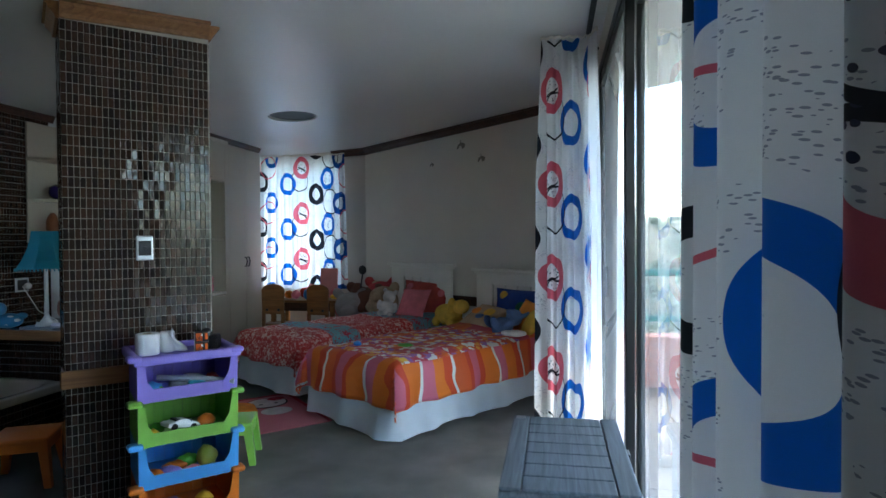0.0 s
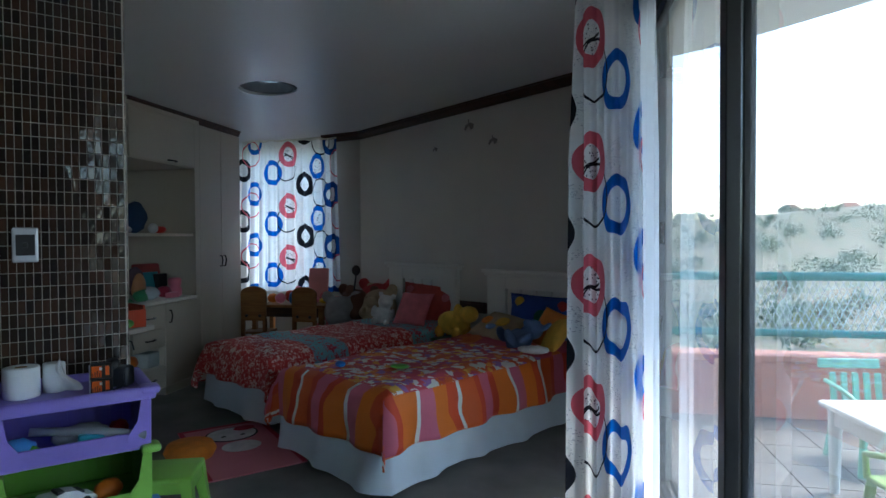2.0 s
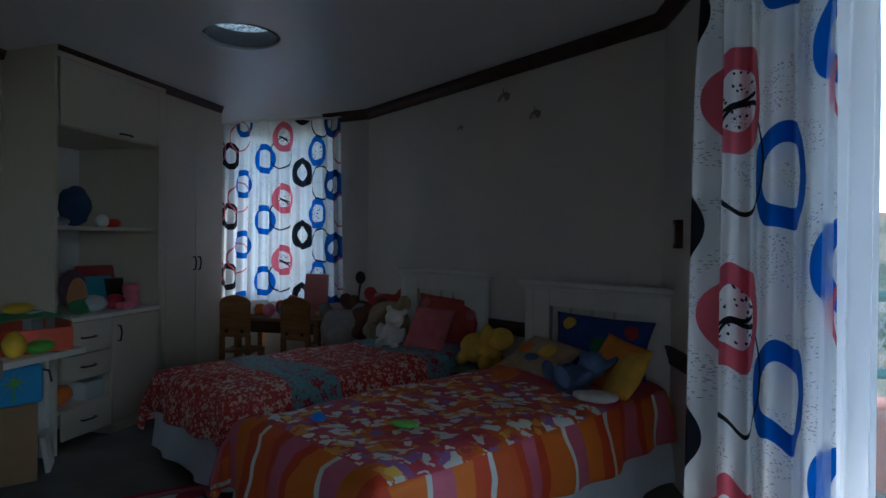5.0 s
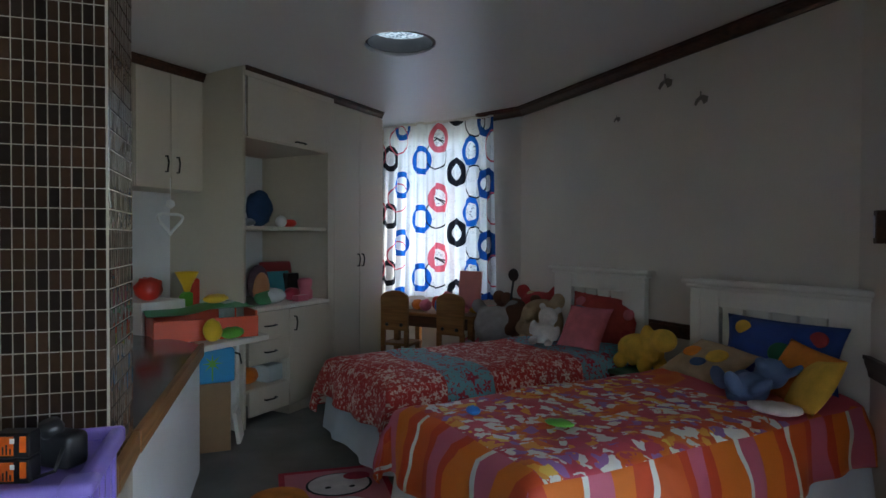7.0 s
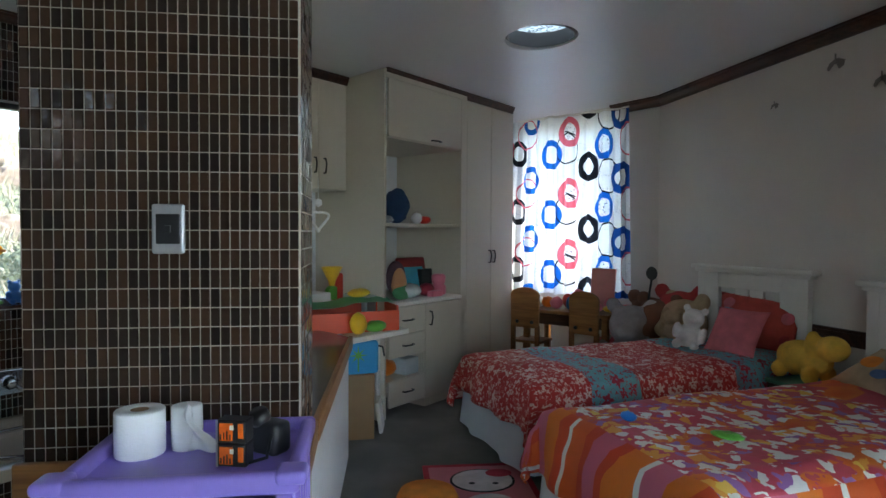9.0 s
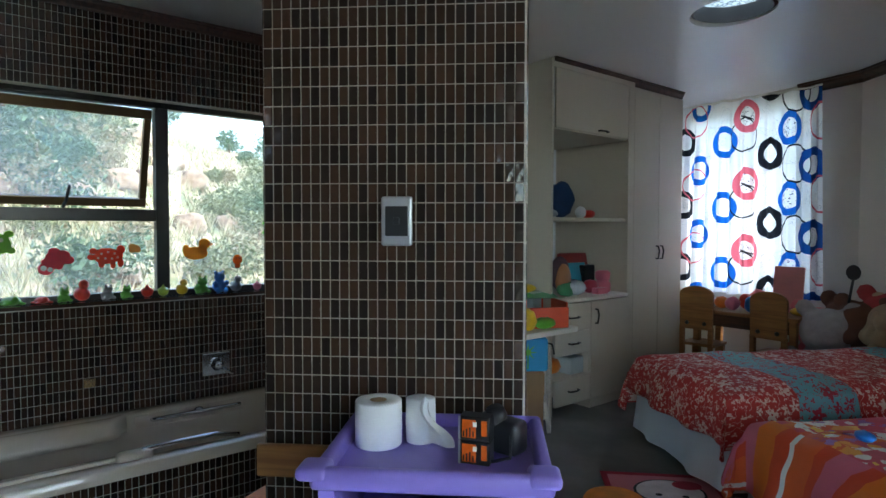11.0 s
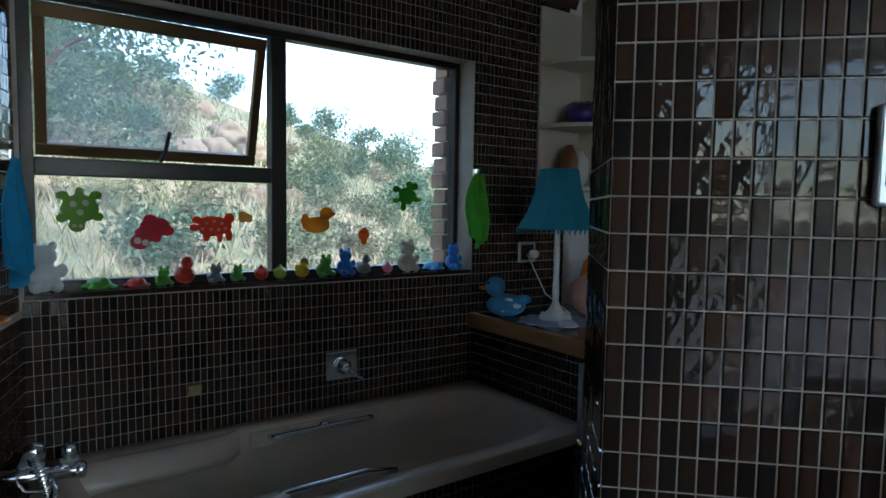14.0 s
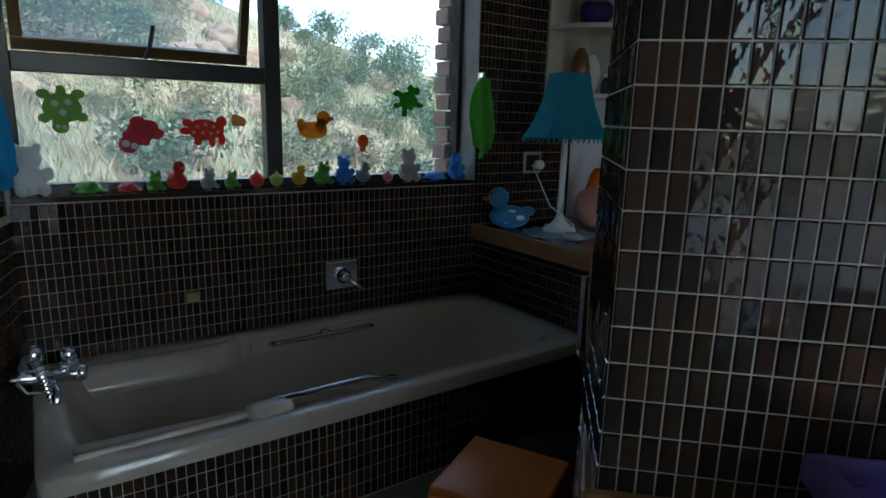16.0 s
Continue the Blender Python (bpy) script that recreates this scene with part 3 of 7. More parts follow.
tile_field("mosaic", CL + M * 0.30, (DB - CL - M * 0.30).normalized(), -CU, (DB - CL - M * 0.30).length, 0.65, TILES, deck, seed=6)
tile_field("mosaic", (BATHX, 3.518, 0.35), (1, 0, 0), (0, -1, 0), 0.775, 0.30, TILES, deck, seed=7)
# bath wall mosaic
bathwall = bpy.data.objects["wall_bath"]
tile_field("mosaic", (BATHX, 1.655, 0.30), (0, 1, 0), (1, 0, 0), 2.5, 2.15, TILES, bathwall, keep=lambda s, z: not (s < 1.85 and 0.90 < z < 1.96), seed=8)
e1, e2 = Vector((0.8, -0.205, 0)).normalized(), Vector((0.8, -0.22, 0)).normalized()
tile_field("mosaic", (BATHX, 1.655, 0.0), e1, Vector((-e1.y, e1.x, 0)), 0.825, 0.85, TILES, bath_end, seed=9)
tile_field("mosaic", (BATHX, 1.645, 0.87), e2, Vector((-e2.y, e2.x, 0)), 0.825, 1.55, TILES, bath_end, seed=10)

# ---------------- windows and door ----------------
def pane(name, x0, x1, y0, y1, z0, z1, parent, material=GLASS):
    ob = part(name, box(x0, x1, y0, y1, z0, z1), material, parent)
    ob.visible_shadow = False
    return ob


wx = -4.09
win = thing("window_bath", "dark aluminium bathroom window with one tilted top sash", "window", kind="structure")
part("window_frame", box(wx - 0.03, wx + 0.03, 1.66, 1.70, 0.915, 1.96, 0.003), ALU, win)
part("window_frame", box(wx - 0.03, wx + 0.03, 3.475, 3.50, 0.915, 1.96, 0.003), ALU, win)
part("window_frame", box(wx - 0.03, wx + 0.03, 1.70, 3.475, 0.915, 0.95, 0.003), ALU, win)
part("window_frame", box(wx - 0.03, wx + 0.03, 1.70, 3.475, 1.93, 1.96, 0.003), ALU, win)
part("mullion", box(wx - 0.035, wx + 0.035, 2.525, 2.59, 0.95, 1.93, 0.004), ALU, win)
part("transom", box(wx - 0.033, wx + 0.033, 1.70, 2.525, 1.322, 1.385, 0.004), ALU, win)
pane("pane", wx - 0.004, wx + 0.004, 1.70, 2.525, 0.95, 1.322, win, VEILED)
pane("pane", wx - 0.004, wx + 0.004, 2.59, 3.475, 0.95, 1.93, win, VEILED_THIN)
sash_m = pose(wx - 0.02, 0, 1.925, 0, 19, 0)
for nm, b4 in (("sash_rail", (1.705, 2.52, -0.05, 0.0)), ("sash_rail", (1.705, 2.52, -0.545, -0.50)), ("sash_stile", (1.705, 1.745, -0.50, -0.05)), ("sash_stile", (2.485, 2.52, -0.50, -0.05))):
    part(nm, box(-0.02, 0.02, b4[0], b4[1], b4[2], b4[3], 0.004), BRONZE, win, "bronze sash of the tilted light", at=sash_m)
gl = part("pane", box(-0.003, 0.003, 1.745, 2.485, -0.50, -0.05), VEILED, win, at=sash_m)
gl.visible_shadow = False
part("stay_handle", tube([(wx + 0.02, 2.10, 1.39), (wx + 0.05, 2.11, 1.42), (wx + 0.07, 2.125, 1.50)], 0.008), BLACKPL, win, "black window stay handle")
sill = solo("window_sill", box(wx - 0.02, BATHX + 0.006, 1.66, 3.50, 0.905, 0.922, 0.002), TILES, "dark tiled window sill over the bath", "window sill", kind="structure")

BRICK = plain("weathered_face_brick", (0.30, 0.17, 0.11), 0.9, 0.3, 14, 120, 0.6)
jamb = thing("brick_jamb", "rough brick reveal outside the bathroom window", "brickwork", kind="structure")
for i in range(13):
    part("brick", box(-4.235, -4.125, 3.462 - 0.016 * (i % 2), 3.60, 0.93 + i * 0.081, 1.003 + i * 0.081, 0.006), BRICK, jamb)
win2 = thing("window_far", "far window behind the ring curtain", "window", kind="structure")
for b6 in ((-3.5, -3.45, 0.75, 2.36), (-2.5, -2.45, 0.75, 2.36), (-3.0, -2.95, 0.80, 2.31), (-3.45, -2.5, 0.75, 0.80), (-3.45, -2.5, 2.31, 2.36)):
    part("window_frame", box(b6[0], b6[1], 7.10, 7.15, b6[2], b6[3], 0.003), ALU, win2)
pane("pane", -3.45, -2.5, 7.122, 7.128, 0.80, 2.31, win2)

door = thing("door_sliding", "dark aluminium sliding glass door to the balcony", "door", kind="structure")
for x0, x1, y0, y1, z0, z1 in ((0.50, 0.60, 4.00, 4.08, 0, 2.46), (0.50, 0.60, 0.38, 0.45, 0, 2.46), (0.50, 0.60, 0.45, 4.00, 2.40, 2.46), (0.50, 0.60, 0.45, 4.00, 0.0, 0.04)):
    part("door_frame", box(x0, x1, y0, y1, z0, z1, 0.004), ALU, door)
for x0, y0, y1 in ((0.505, 2.52, 3.99), (0.555, 1.20, 2.60)):
    leaf = part("door_stile", box(x0, x0 + 0.04, y0, y0 + 0.07, 0.045, 2.395, 0.004), ALU, door)
    part("door_stile", box(x0, x0 + 0.04, y1 - 0.06, y1, 0.045, 2.395, 0.004), ALU, door)
    part("door_rail", box(x0, x0 + 0.04, y0 + 0.07, y1 - 0.06, 0.045, 0.11, 0.004), ALU, door)
    part("door_rail", box(x0, x0 + 0.04, y0 + 0.07, y1 - 0.06, 2.34, 2.395, 0.004), ALU, door)
    pane("pane", x0 + 0.017, x0 + 0.023, y0 + 0.07, y1 - 0.06, 0.11, 2.34, door, VEILED_THIN)
part("door_lock", box(0.49, 0.505, 3.94, 3.965, 0.95, 1.15, 0.004), BLACKPL, door, "black door pull")


# ---------------- curtains ----------------
def curtain(name, label, path, z0, z1, folds, amp, gather, material, nu=120, flare=0.25, uoff=0.0, seed=1, voff=0.0):
    """Pleated cloth hung along a path of (x, y) points; gather: metres of cloth per metre of path."""
    pts = [Vector((x, y, 0)) for x, y in path]
    seg = [(b - a).length for a, b in zip(pts, pts[1:])]
    tot = sum(seg)
    rng = random.Random(seed)
    ph = [rng.uniform(0, 6.28) for _ in range(4)]

    def f(u, v):
        s = u * tot
        i = 0
        while i < len(seg) - 1 and s > seg[i]:
            s -= seg[i]
            i += 1
        d = (pts[i + 1] - pts[i]).normalized()
        n = Vector((-d.y, d.x, 0))
        down = 1 - v
        w = math.sin(u * folds * 6.283 + ph[0] + 0.5 * math.sin(down * 2 + ph[1])) + 0.35 * math.sin(u * folds * 13.1 + ph[2] + down)
        a = amp * (0.35 + 0.65 * min(1, down * 3)) * (1 + flare * down)
        p = pts[i] + d * s + n * w * a + d * (0.003 * math.sin(u * folds * 6.283 * 2 + ph[3]))
        spread = (u - 0.5) * flare * down * 0.12
        return p + d * spread + Vector((0, 0, z0 + (z1 - z0) * v + 0.006 * math.sin(u * 40)))

    bm = grid_mesh(nu, 24, f, uvf=lambda u, v: (uoff + u * tot * gather, (z1 - z0) * v + voff))
    c = thing(name, label, "curtain")
    part("cloth", bm, material, c)
    part("heading", tube([tuple(f(k / 30, 1.0) + Vector((0, 0, 0.012))) for k in range(31)], 0.008, 6), CABW, c, "white curtain tape")
    return c


c1 = curtain("curtain", "white curtain with blue, pink and black rings over the window", [(-3.56, 6.95), (-2.36, 6.95)], 0.72, 2.40, 11, 0.022, 1.0, RINGS, 200, 0.5, 0.02, 2)
c2 = curtain("curtain", "gathered ring-print curtain hanging beside the sliding door", [(0.13, 3.68), (0.15, 3.60), (0.41, 3.61)], 0.02, 2.56, 3.5, 0.034, -1.7, RINGS, 180, 0.42, 0.872, 3, -0.12)
c2b = curtain("sheer_curtain", "white sheer lining curtain at the door jamb", [(0.40, 3.68), (0.455, 3.45)], 0.02, 2.55, 3, 0.02, 1.4, SHEER, 60, 0.3, 0, 5)
c3 = curtain("curtain", "ring-print curtain drawn back at the near door edge", [(0.450, 1.06), (0.425, 0.72), (0.432, 0.20)], 0.02, 2.56, 5.2, 0.022, 0.85, RINGS_DIM, 220, 0.1, -0.005, 4, 0.117)
rail = thing("curtain_rail", "thin dark curtain track above the door", "curtain rail")
part("track", box(0.40, 0.43, 0.0, 4.0, 2.575, 2.593, 0.003), BLACKPL, rail)
part("bracket", box(0.41, 0.50, 3.9, 3.92, 2.578, 2.59), BLACKPL, rail)
part("bracket", box(0.41, 0.50, 1.9, 1.92, 2.578, 2.59), BLACKPL, rail)

# ceiling light tunnel
tun = thing("light_tunnel", "round recessed light tunnel with a dark rim and painted-reflection lens", "ceiling light", pose(LC.x, LC.y, 0))
bm = bmesh.new()
for (r0, r1, za, zb) in ((0.225, 0.20, 2.500, 2.485), (0.20, 0.195, 2.485, 2.60)):
    lo = [bm.verts.new((r0 * math.cos(a), r0 * math.sin(a), za)) for a in ang]
    hi = [bm.verts.new((r1 * math.cos(a), r1 * math.sin(a), zb)) for a in ang]
    for i in range(N):
        bm.faces.new((lo[i], lo[(i + 1) % N], hi[(i + 1) % N], hi[i]))
bmesh.ops.recalc_face_normals(bm, faces=bm.faces[:])
RIM = plain("dark_grey_rim", (0.10, 0.09, 0.09), 0.4, 0.1)
part("rim", bm, RIM, tun, "dark grey rim", True)
# mottled blue-white colour and faint glow stand in for the tube's reflections
m_, nt_, b_ = mat("painted_reflection_lens")
v_ = nd(nt_, "ShaderNodeTexVoronoi", {"Vector": coords(nt_), "Scale": 26.0, "Randomness": 0.8})
em = ramp(nt_, v_.outputs["Distance"], [(0.08, (0.75, 0.85, 0.92)), (0.30, (0.30, 0.42, 0.55)), (0.42, (0.05, 0.08, 0.12)), (0.6, (0.45, 0.58, 0.7))])
nt_.links.new(em, b_.inputs["Base Color"])
nt_.links.new(em, b_.inputs["Emission Color"])
b_.inputs["Emission Strength"].default_value = 0.14
b_.inputs["Roughness"].default_value = 0.2
part("lens", lathe([(0.001, 2.545), (0.10, 2.55), (0.196, 2.575), (0.196, 2.58), (0.001, 2.58)], 40), m_, tun, "clear lens with painted reflections and a faint glow", True)


# ---------------- beds ----------------
def drape(w, L, top, ol, orr, of, seed, bulge=0.0, head=0.0):
    """Bed cover: x across, y from foot to head, hanging ol, orr, of metres; returns a bmesh with UV in metres."""
    nx, ny = 70, 80
    X0, X1, Y0, Y1 = -w / 2 - ol, w / 2 + orr, -of, L - head

    def uvf(u, v):
        return X0 + (X1 - X0) * u, Y0 + (Y1 - Y0) * v

    def f(u, v):
        x, y = uvf(u, v)
        cx, cy = min(max(x, -w / 2), w / 2), max(y, 0)
        ex, ey = x - cx, y - cy
        e = max(abs(ex), abs(ey)) + 0.25 * min(abs(ex), abs(ey))
        n1 = noise.noise(Vector((x * 2.2, y * 2.2, seed))) * 0.028 + abs(noise.noise(Vector((x * 5, y * 5, seed + 5)))) * 0.022
        if e < 1e-6:
            edge = min(w / 2 - abs(cx), cy, 0.12) / 0.12
            return Vector((cx, cy, top + n1 * (0.3 + 0.7 * edge) - 0.03 * (1 - edge) ** 2 + bulge * edge))
        k = min(1, e / 0.1)
        fold = (math.sin((y if abs(ex) > abs(ey) else x) * 19 + seed) * 0.020 + math.sin((y if abs(ex) > abs(ey) else x) * 9 + seed * 2) * 0.016) * k * min(1, e * 4)
        ox = (0.02 * k + e * 0.10 + fold) * (1 if ex > 0 else -1 if ex < 0 else 0) if ex else 0
        oy = -(0.02 * k + e * 0.10 + fold) if ey < 0 else 0
        return Vector((cx + ox, cy + oy, max(0.03, top - 0.03 - e * 0.97 + n1 * 0.5)))

    return grid_mesh(nx, ny, f, uvf=uvf)


def skirt(w, L, z0, z1, seed):
    def f(u, v):
        per = 2 * L + w
        s = u * per
        if s < L:
            p, n = Vector((w / 2, L - s, 0)), Vector((1, 0, 0))
        elif s < L + w:
            p, n = Vector((w / 2 - (s - L), 0, 0)), Vector((0, -1, 0))
        else:
            p, n = Vector((-w / 2, s - L - w, 0)), Vector((-1, 0, 0))
        k = 1 - v
        fo = (abs(math.sin(s * 7.5 + seed)) ** 6) * 0.035 * k + math.sin(s * 3 + seed) * 0.02 * k + 0.03 * k
        return p + n * fo + Vector((0, 0, z0 + (z1 - z0) * v + 0.012 * math.sin(s * 5) * k))
    return grid_mesh(150, 8, f)


def headboard(bed, w, L, h):
    """Slatted white headboard with posts and a moulded cap."""
    part("headboard_post", box(-w / 2, -w / 2 + 0.07, L, L + 0.045, 0.0, h - 0.05, 0.004), CABW, bed)
    part("headboard_post", box(w / 2 - 0.20, w / 2, L, L + 0.045, 0.0, h - 0.05, 0.004), CABW, bed)
    part("headboard_post", box(-w / 2 + 0.07, -w / 2 + 0.20, L, L + 0.045, 0.35, h - 0.05, 0.004), CABW, bed)
    x = -w / 2 + 0.205
    sw = (w - 0.41) / 4
    for i in range(4):
        part("slat", box(x + i * sw + 0.009, x + (i + 1) * sw - 0.009, L + 0.016, L + 0.03, 0.35, h - 0.06, 0.003), CABW, bed)
    part("rail", box(-w / 2 + 0.07, w / 2 - 0.2, L + 0.004, L + 0.042, h - 0.16, h - 0.05, 0.004), CABW, bed)
    part("cap", box(-w / 2 - 0.05, w / 2 + 0.05, L - 0.03, L + 0.06, h - 0.03, h, 0.010), CABW, bed)
    part("cap_moulding", box(-w / 2 - 0.025, w / 2 + 0.025, L - 0.012, L + 0.05, h - 0.055, h - 0.03, 0.008), CABW, bed)


HEMORANGE = plain("orange_hem_cloth", (0.70, 0.16, 0.03), 0.7)
HEMRED = plain("red_hem_cloth", (0.45, 0.03, 0.03), 0.7)


def make_bed(label, m, w, L, top, cover, skirt_on, hb, ol, orr, of, seed, cov_label):
    bed = thing("bed", label, "bed", m, "twin beds")
    part("base", box(-w / 2, w / 2, 0, L, 0.06, 0.28, 0.02), BEDBASE, bed, "grey upholstered bed base")
    for sx in (-1, 1):
        for yy in (0.12, L - 0.12):
            part("foot", lathe([(0.02, 0.0), (0.024, 0.02), (0.024, 0.06)], 12, m=pose(sx * (w / 2 - 0.1), yy, 0)), BLACKPL, bed)
    part("mattress", box(-w / 2 + 0.01, w / 2 - 0.01, 0.01, L - 0.01, 0.28, top - 0.045, 0.05, seg=3), BEDBASE, bed)
    part("skirt", skirt(w, L, 0.02 if skirt_on else 0.05, 0.30, seed), SKIRT, bed, "pale blue gathered bed skirt")
    headboard(bed, hb[0], L + 0.01, hb[1])
    dv = thing("duvet", cov_label, "duvet", m)
    cloth = drape(w, L, top, ol, orr, of, seed, 0.0, 0.05)
    rim_edges = [e for e in cloth.edges if e.is_boundary]
    hem = bmesh.new()
    for e in rim_edges:
        a, b = e.verts[0].co, e.verts[1].co
        if (a - b).length > 1e-4:
            tube([a, b], 0.0045, 5, hem)
    solid(part("cover", cloth, cover, dv, "", True), -0.006)
    part("hem", hem, HEMORANGE if skirt_on else HEMRED, dv, "stitched hem")
    return bed


def bed_pose(fx, fy, bearing):
    return pose(fx, fy, 0, 0, 0, bearing - 90)


BA = RWA + 90                                                  # bearing from foot to head
f2 = RW0 + RD * 2.43 - RN * 2.14
BED2 = bed_pose(f2.x, f2.y, BA)
make_bed("single bed with white slatted headboard under an orange patterned duvet", BED2, 1.0, 2.01, 0.52, DUVET2, True, (1.02, 1.04), 0.28, 0.27, 0.28, 1.3, "orange, pink and white patterned duvet spread over the bed")
f1 = RW0 + RD * 1.12 - RN * 2.04
BED1 = bed_pose(f1.x, f1.y, BA + 1.5)
make_bed("single bed with white slatted headboard under a red and turquoise duvet", BED1, 0.92, 1.93, 0.52, DUVET1, False, (0.92, 1.07), 0.30, 0.24, 0.22, 4.1, "puffy red duvet with turquoise flowered bands over the bed")

# ---------------- cabinets ----------------
FX = -3.225


def bow_handle(parent, c, axis, l=0.10, material=ALU):
    d = Vector((0, 1, 0)) if axis == "y" else Vector((0, 0, 1))
    c = Vector(c)
    pts = [c - d * l / 2, c - d * l / 2 + Vector((0.02, 0, 0)), c + Vector((0.03, 0, 0)) + d * 0.01, c + d * l / 2 + Vector((0.02, 0, 0)), c + d * l / 2]
    part("handle", tube(pts, 0.006, 8), material, parent, "curved dark metal handle", True)


def leaf(parent, y0, y1, z0, z1, x=FX, name="door", handle=None, axis="y"):
    d = part(name, box(x, x + 0.018, y0 + 0.002, y1 - 0.002, z0 + 0.002, z1 - 0.002, 0.003), CAB, parent)
    if handle:
        bow_handle(d, (x + 0.018, *handle), axis)
    return d


ward = thing("wardrobe", "cream built-in wardrobe with two tall doors", "wardrobe")
part("body", box(BATHX, FX - 0.002, 5.66, 6.40, 0.0, 2.43, 0.002), CAB, ward)
leaf(ward, 5.70, 6.05, 0.07, 2.36, handle=(6.02, 1.10), axis="z")
leaf(ward, 6.05, 6.40, 0.07, 2.36, handle=(6.08, 1.10), axis="z")
part("plinth", box(BATHX, FX + 0.01, 5.19, 6.40, 0.0, 0.065), CAB, ward)

nic = thing("shelf_cabinet", "cream cabinet with open niche, drawers and a flap door", "cabinet")
part("side_panel", box(BATHX, FX + 0.012, 4.755, 4.775, 0.0, 2.42, 0.002), CAB, nic)
part("side_panel", box(BATHX, FX, 5.64, 5.66, 0.0, 2.42, 0.002), CAB, nic)
part("back_panel", box(BATHX + 0.003, BATHX + 0.02, 4.775, 5.64, 0.0, 2.42), WHITEWALL, nic)
part("top_panel", box(BATHX + 0.02, FX, 4.775, 5.64, 1.955, 1.975), CAB, nic)
part("face_panel", box(FX, FX + 0.018, 5.624, 5.70, 0.07, 2.36, 0.002), CAB, nic)
part("face_panel", box(FX, FX + 0.018, 4.76, 5.70, 2.36, 2.42, 0.002), CAB, nic)
flap = leaf(nic, 4.79, 5.624, 1.96, 2.36, handle=(5.30, 1.985))
shelf = part("shelf", box(BATHX + 0.02, FX, 4.775, 5.62, 1.342, 1.365, 0.003), CAB, nic)
part("worktop", box(BATHX + 0.02, FX + 0.02, 4.76, 5.64, 0.775, 0.803, 0.005), CABW, nic)
zs = [0.07, 0.255, 0.41, 0.575, 0.77]
part("drawer_front", box(FX, FX + 0.018, 4.80, 5.185, zs[0], zs[1] - 0.004, 0.003), CAB, nic)
part("drawer_front", box(FX, FX + 0.018, 4.80, 5.185, zs[2] + 0.004, zs[3] - 0.004, 0.003), CAB, nic)
part("drawer_front", box(FX, FX + 0.018, 4.80, 5.185, zs[3], zs[4], 0.003), CAB, nic)
for k in (0, 2, 3):
    bow_handle(nic, (FX + 0.018, 4.99, (zs[k] + zs[k + 1]) / 2), "y")
part("drawer_shelf", box(BATHX + 0.02, FX, 4.78, 5.185, zs[1] - 0.02, zs[1], 0.002), CAB, nic)
part("divider", box(BATHX + 0.02, FX, 5.185, 5.20, 0.07, 0.775), CAB, nic)
leaf(nic, 5.19, 5.66, 0.07, 0.77, handle=(5.24, 0.66), axis="z")

over = thing("wall_cabinet", "cream wall cabinet with two doors over the desk", "cabinet")
part("body", box(BATHX, -3.61, 4.25, 4.752, 1.60, 2.42, 0.002), CAB, over)
leaf(over, 4.25, 4.50, 1.60, 2.36, x=-3.61, handle=(4.46, 1.76), axis="z")
leaf(over, 4.50, 4.752, 1.60, 2.36, x=-3.61, handle=(4.545, 1.76), axis="z")
part("top_fascia", box(-3.61, -3.594, 4.25, 4.752, 2.362, 2.42), CAB, over)
csh = thing("corner_shelf", "cream open shelves at the end of the wall cabinet", "shelf")
part("back_panel", box(BATHX + 0.006, BATHX + 0.02, 3.93, 4.245, 1.33, 2.30), CAB, csh)
part("side_panel", box(BATHX + 0.02, -3.62, 4.23, 4.245, 1.33, 2.30), CAB, csh)
for z in (1.33, 1.66, 1.99):
    pts = [(BATHX + 0.02, 3.93)] + [(BATHX + 0.02 + 0.30 * math.sin(radians(a)), 4.23 - 0.30 * math.cos(radians(a))) for a in range(0, 91, 10)] + [(BATHX + 0.02, 4.23)]
    part("shelf", prism(pts, z, z + 0.02), CAB, csh)

desk = thing("desk", "white built-in desk top with an open knee space", "desk")
part("top", box(BATHX, -2.98, 4.19, 4.752, 0.63, 0.665, 0.006), CABW, desk)
part("leg_panel", box(-3.9, -3.24, 4.72, 4.745, 0.0, 0.63, 0.003), CABW, desk)

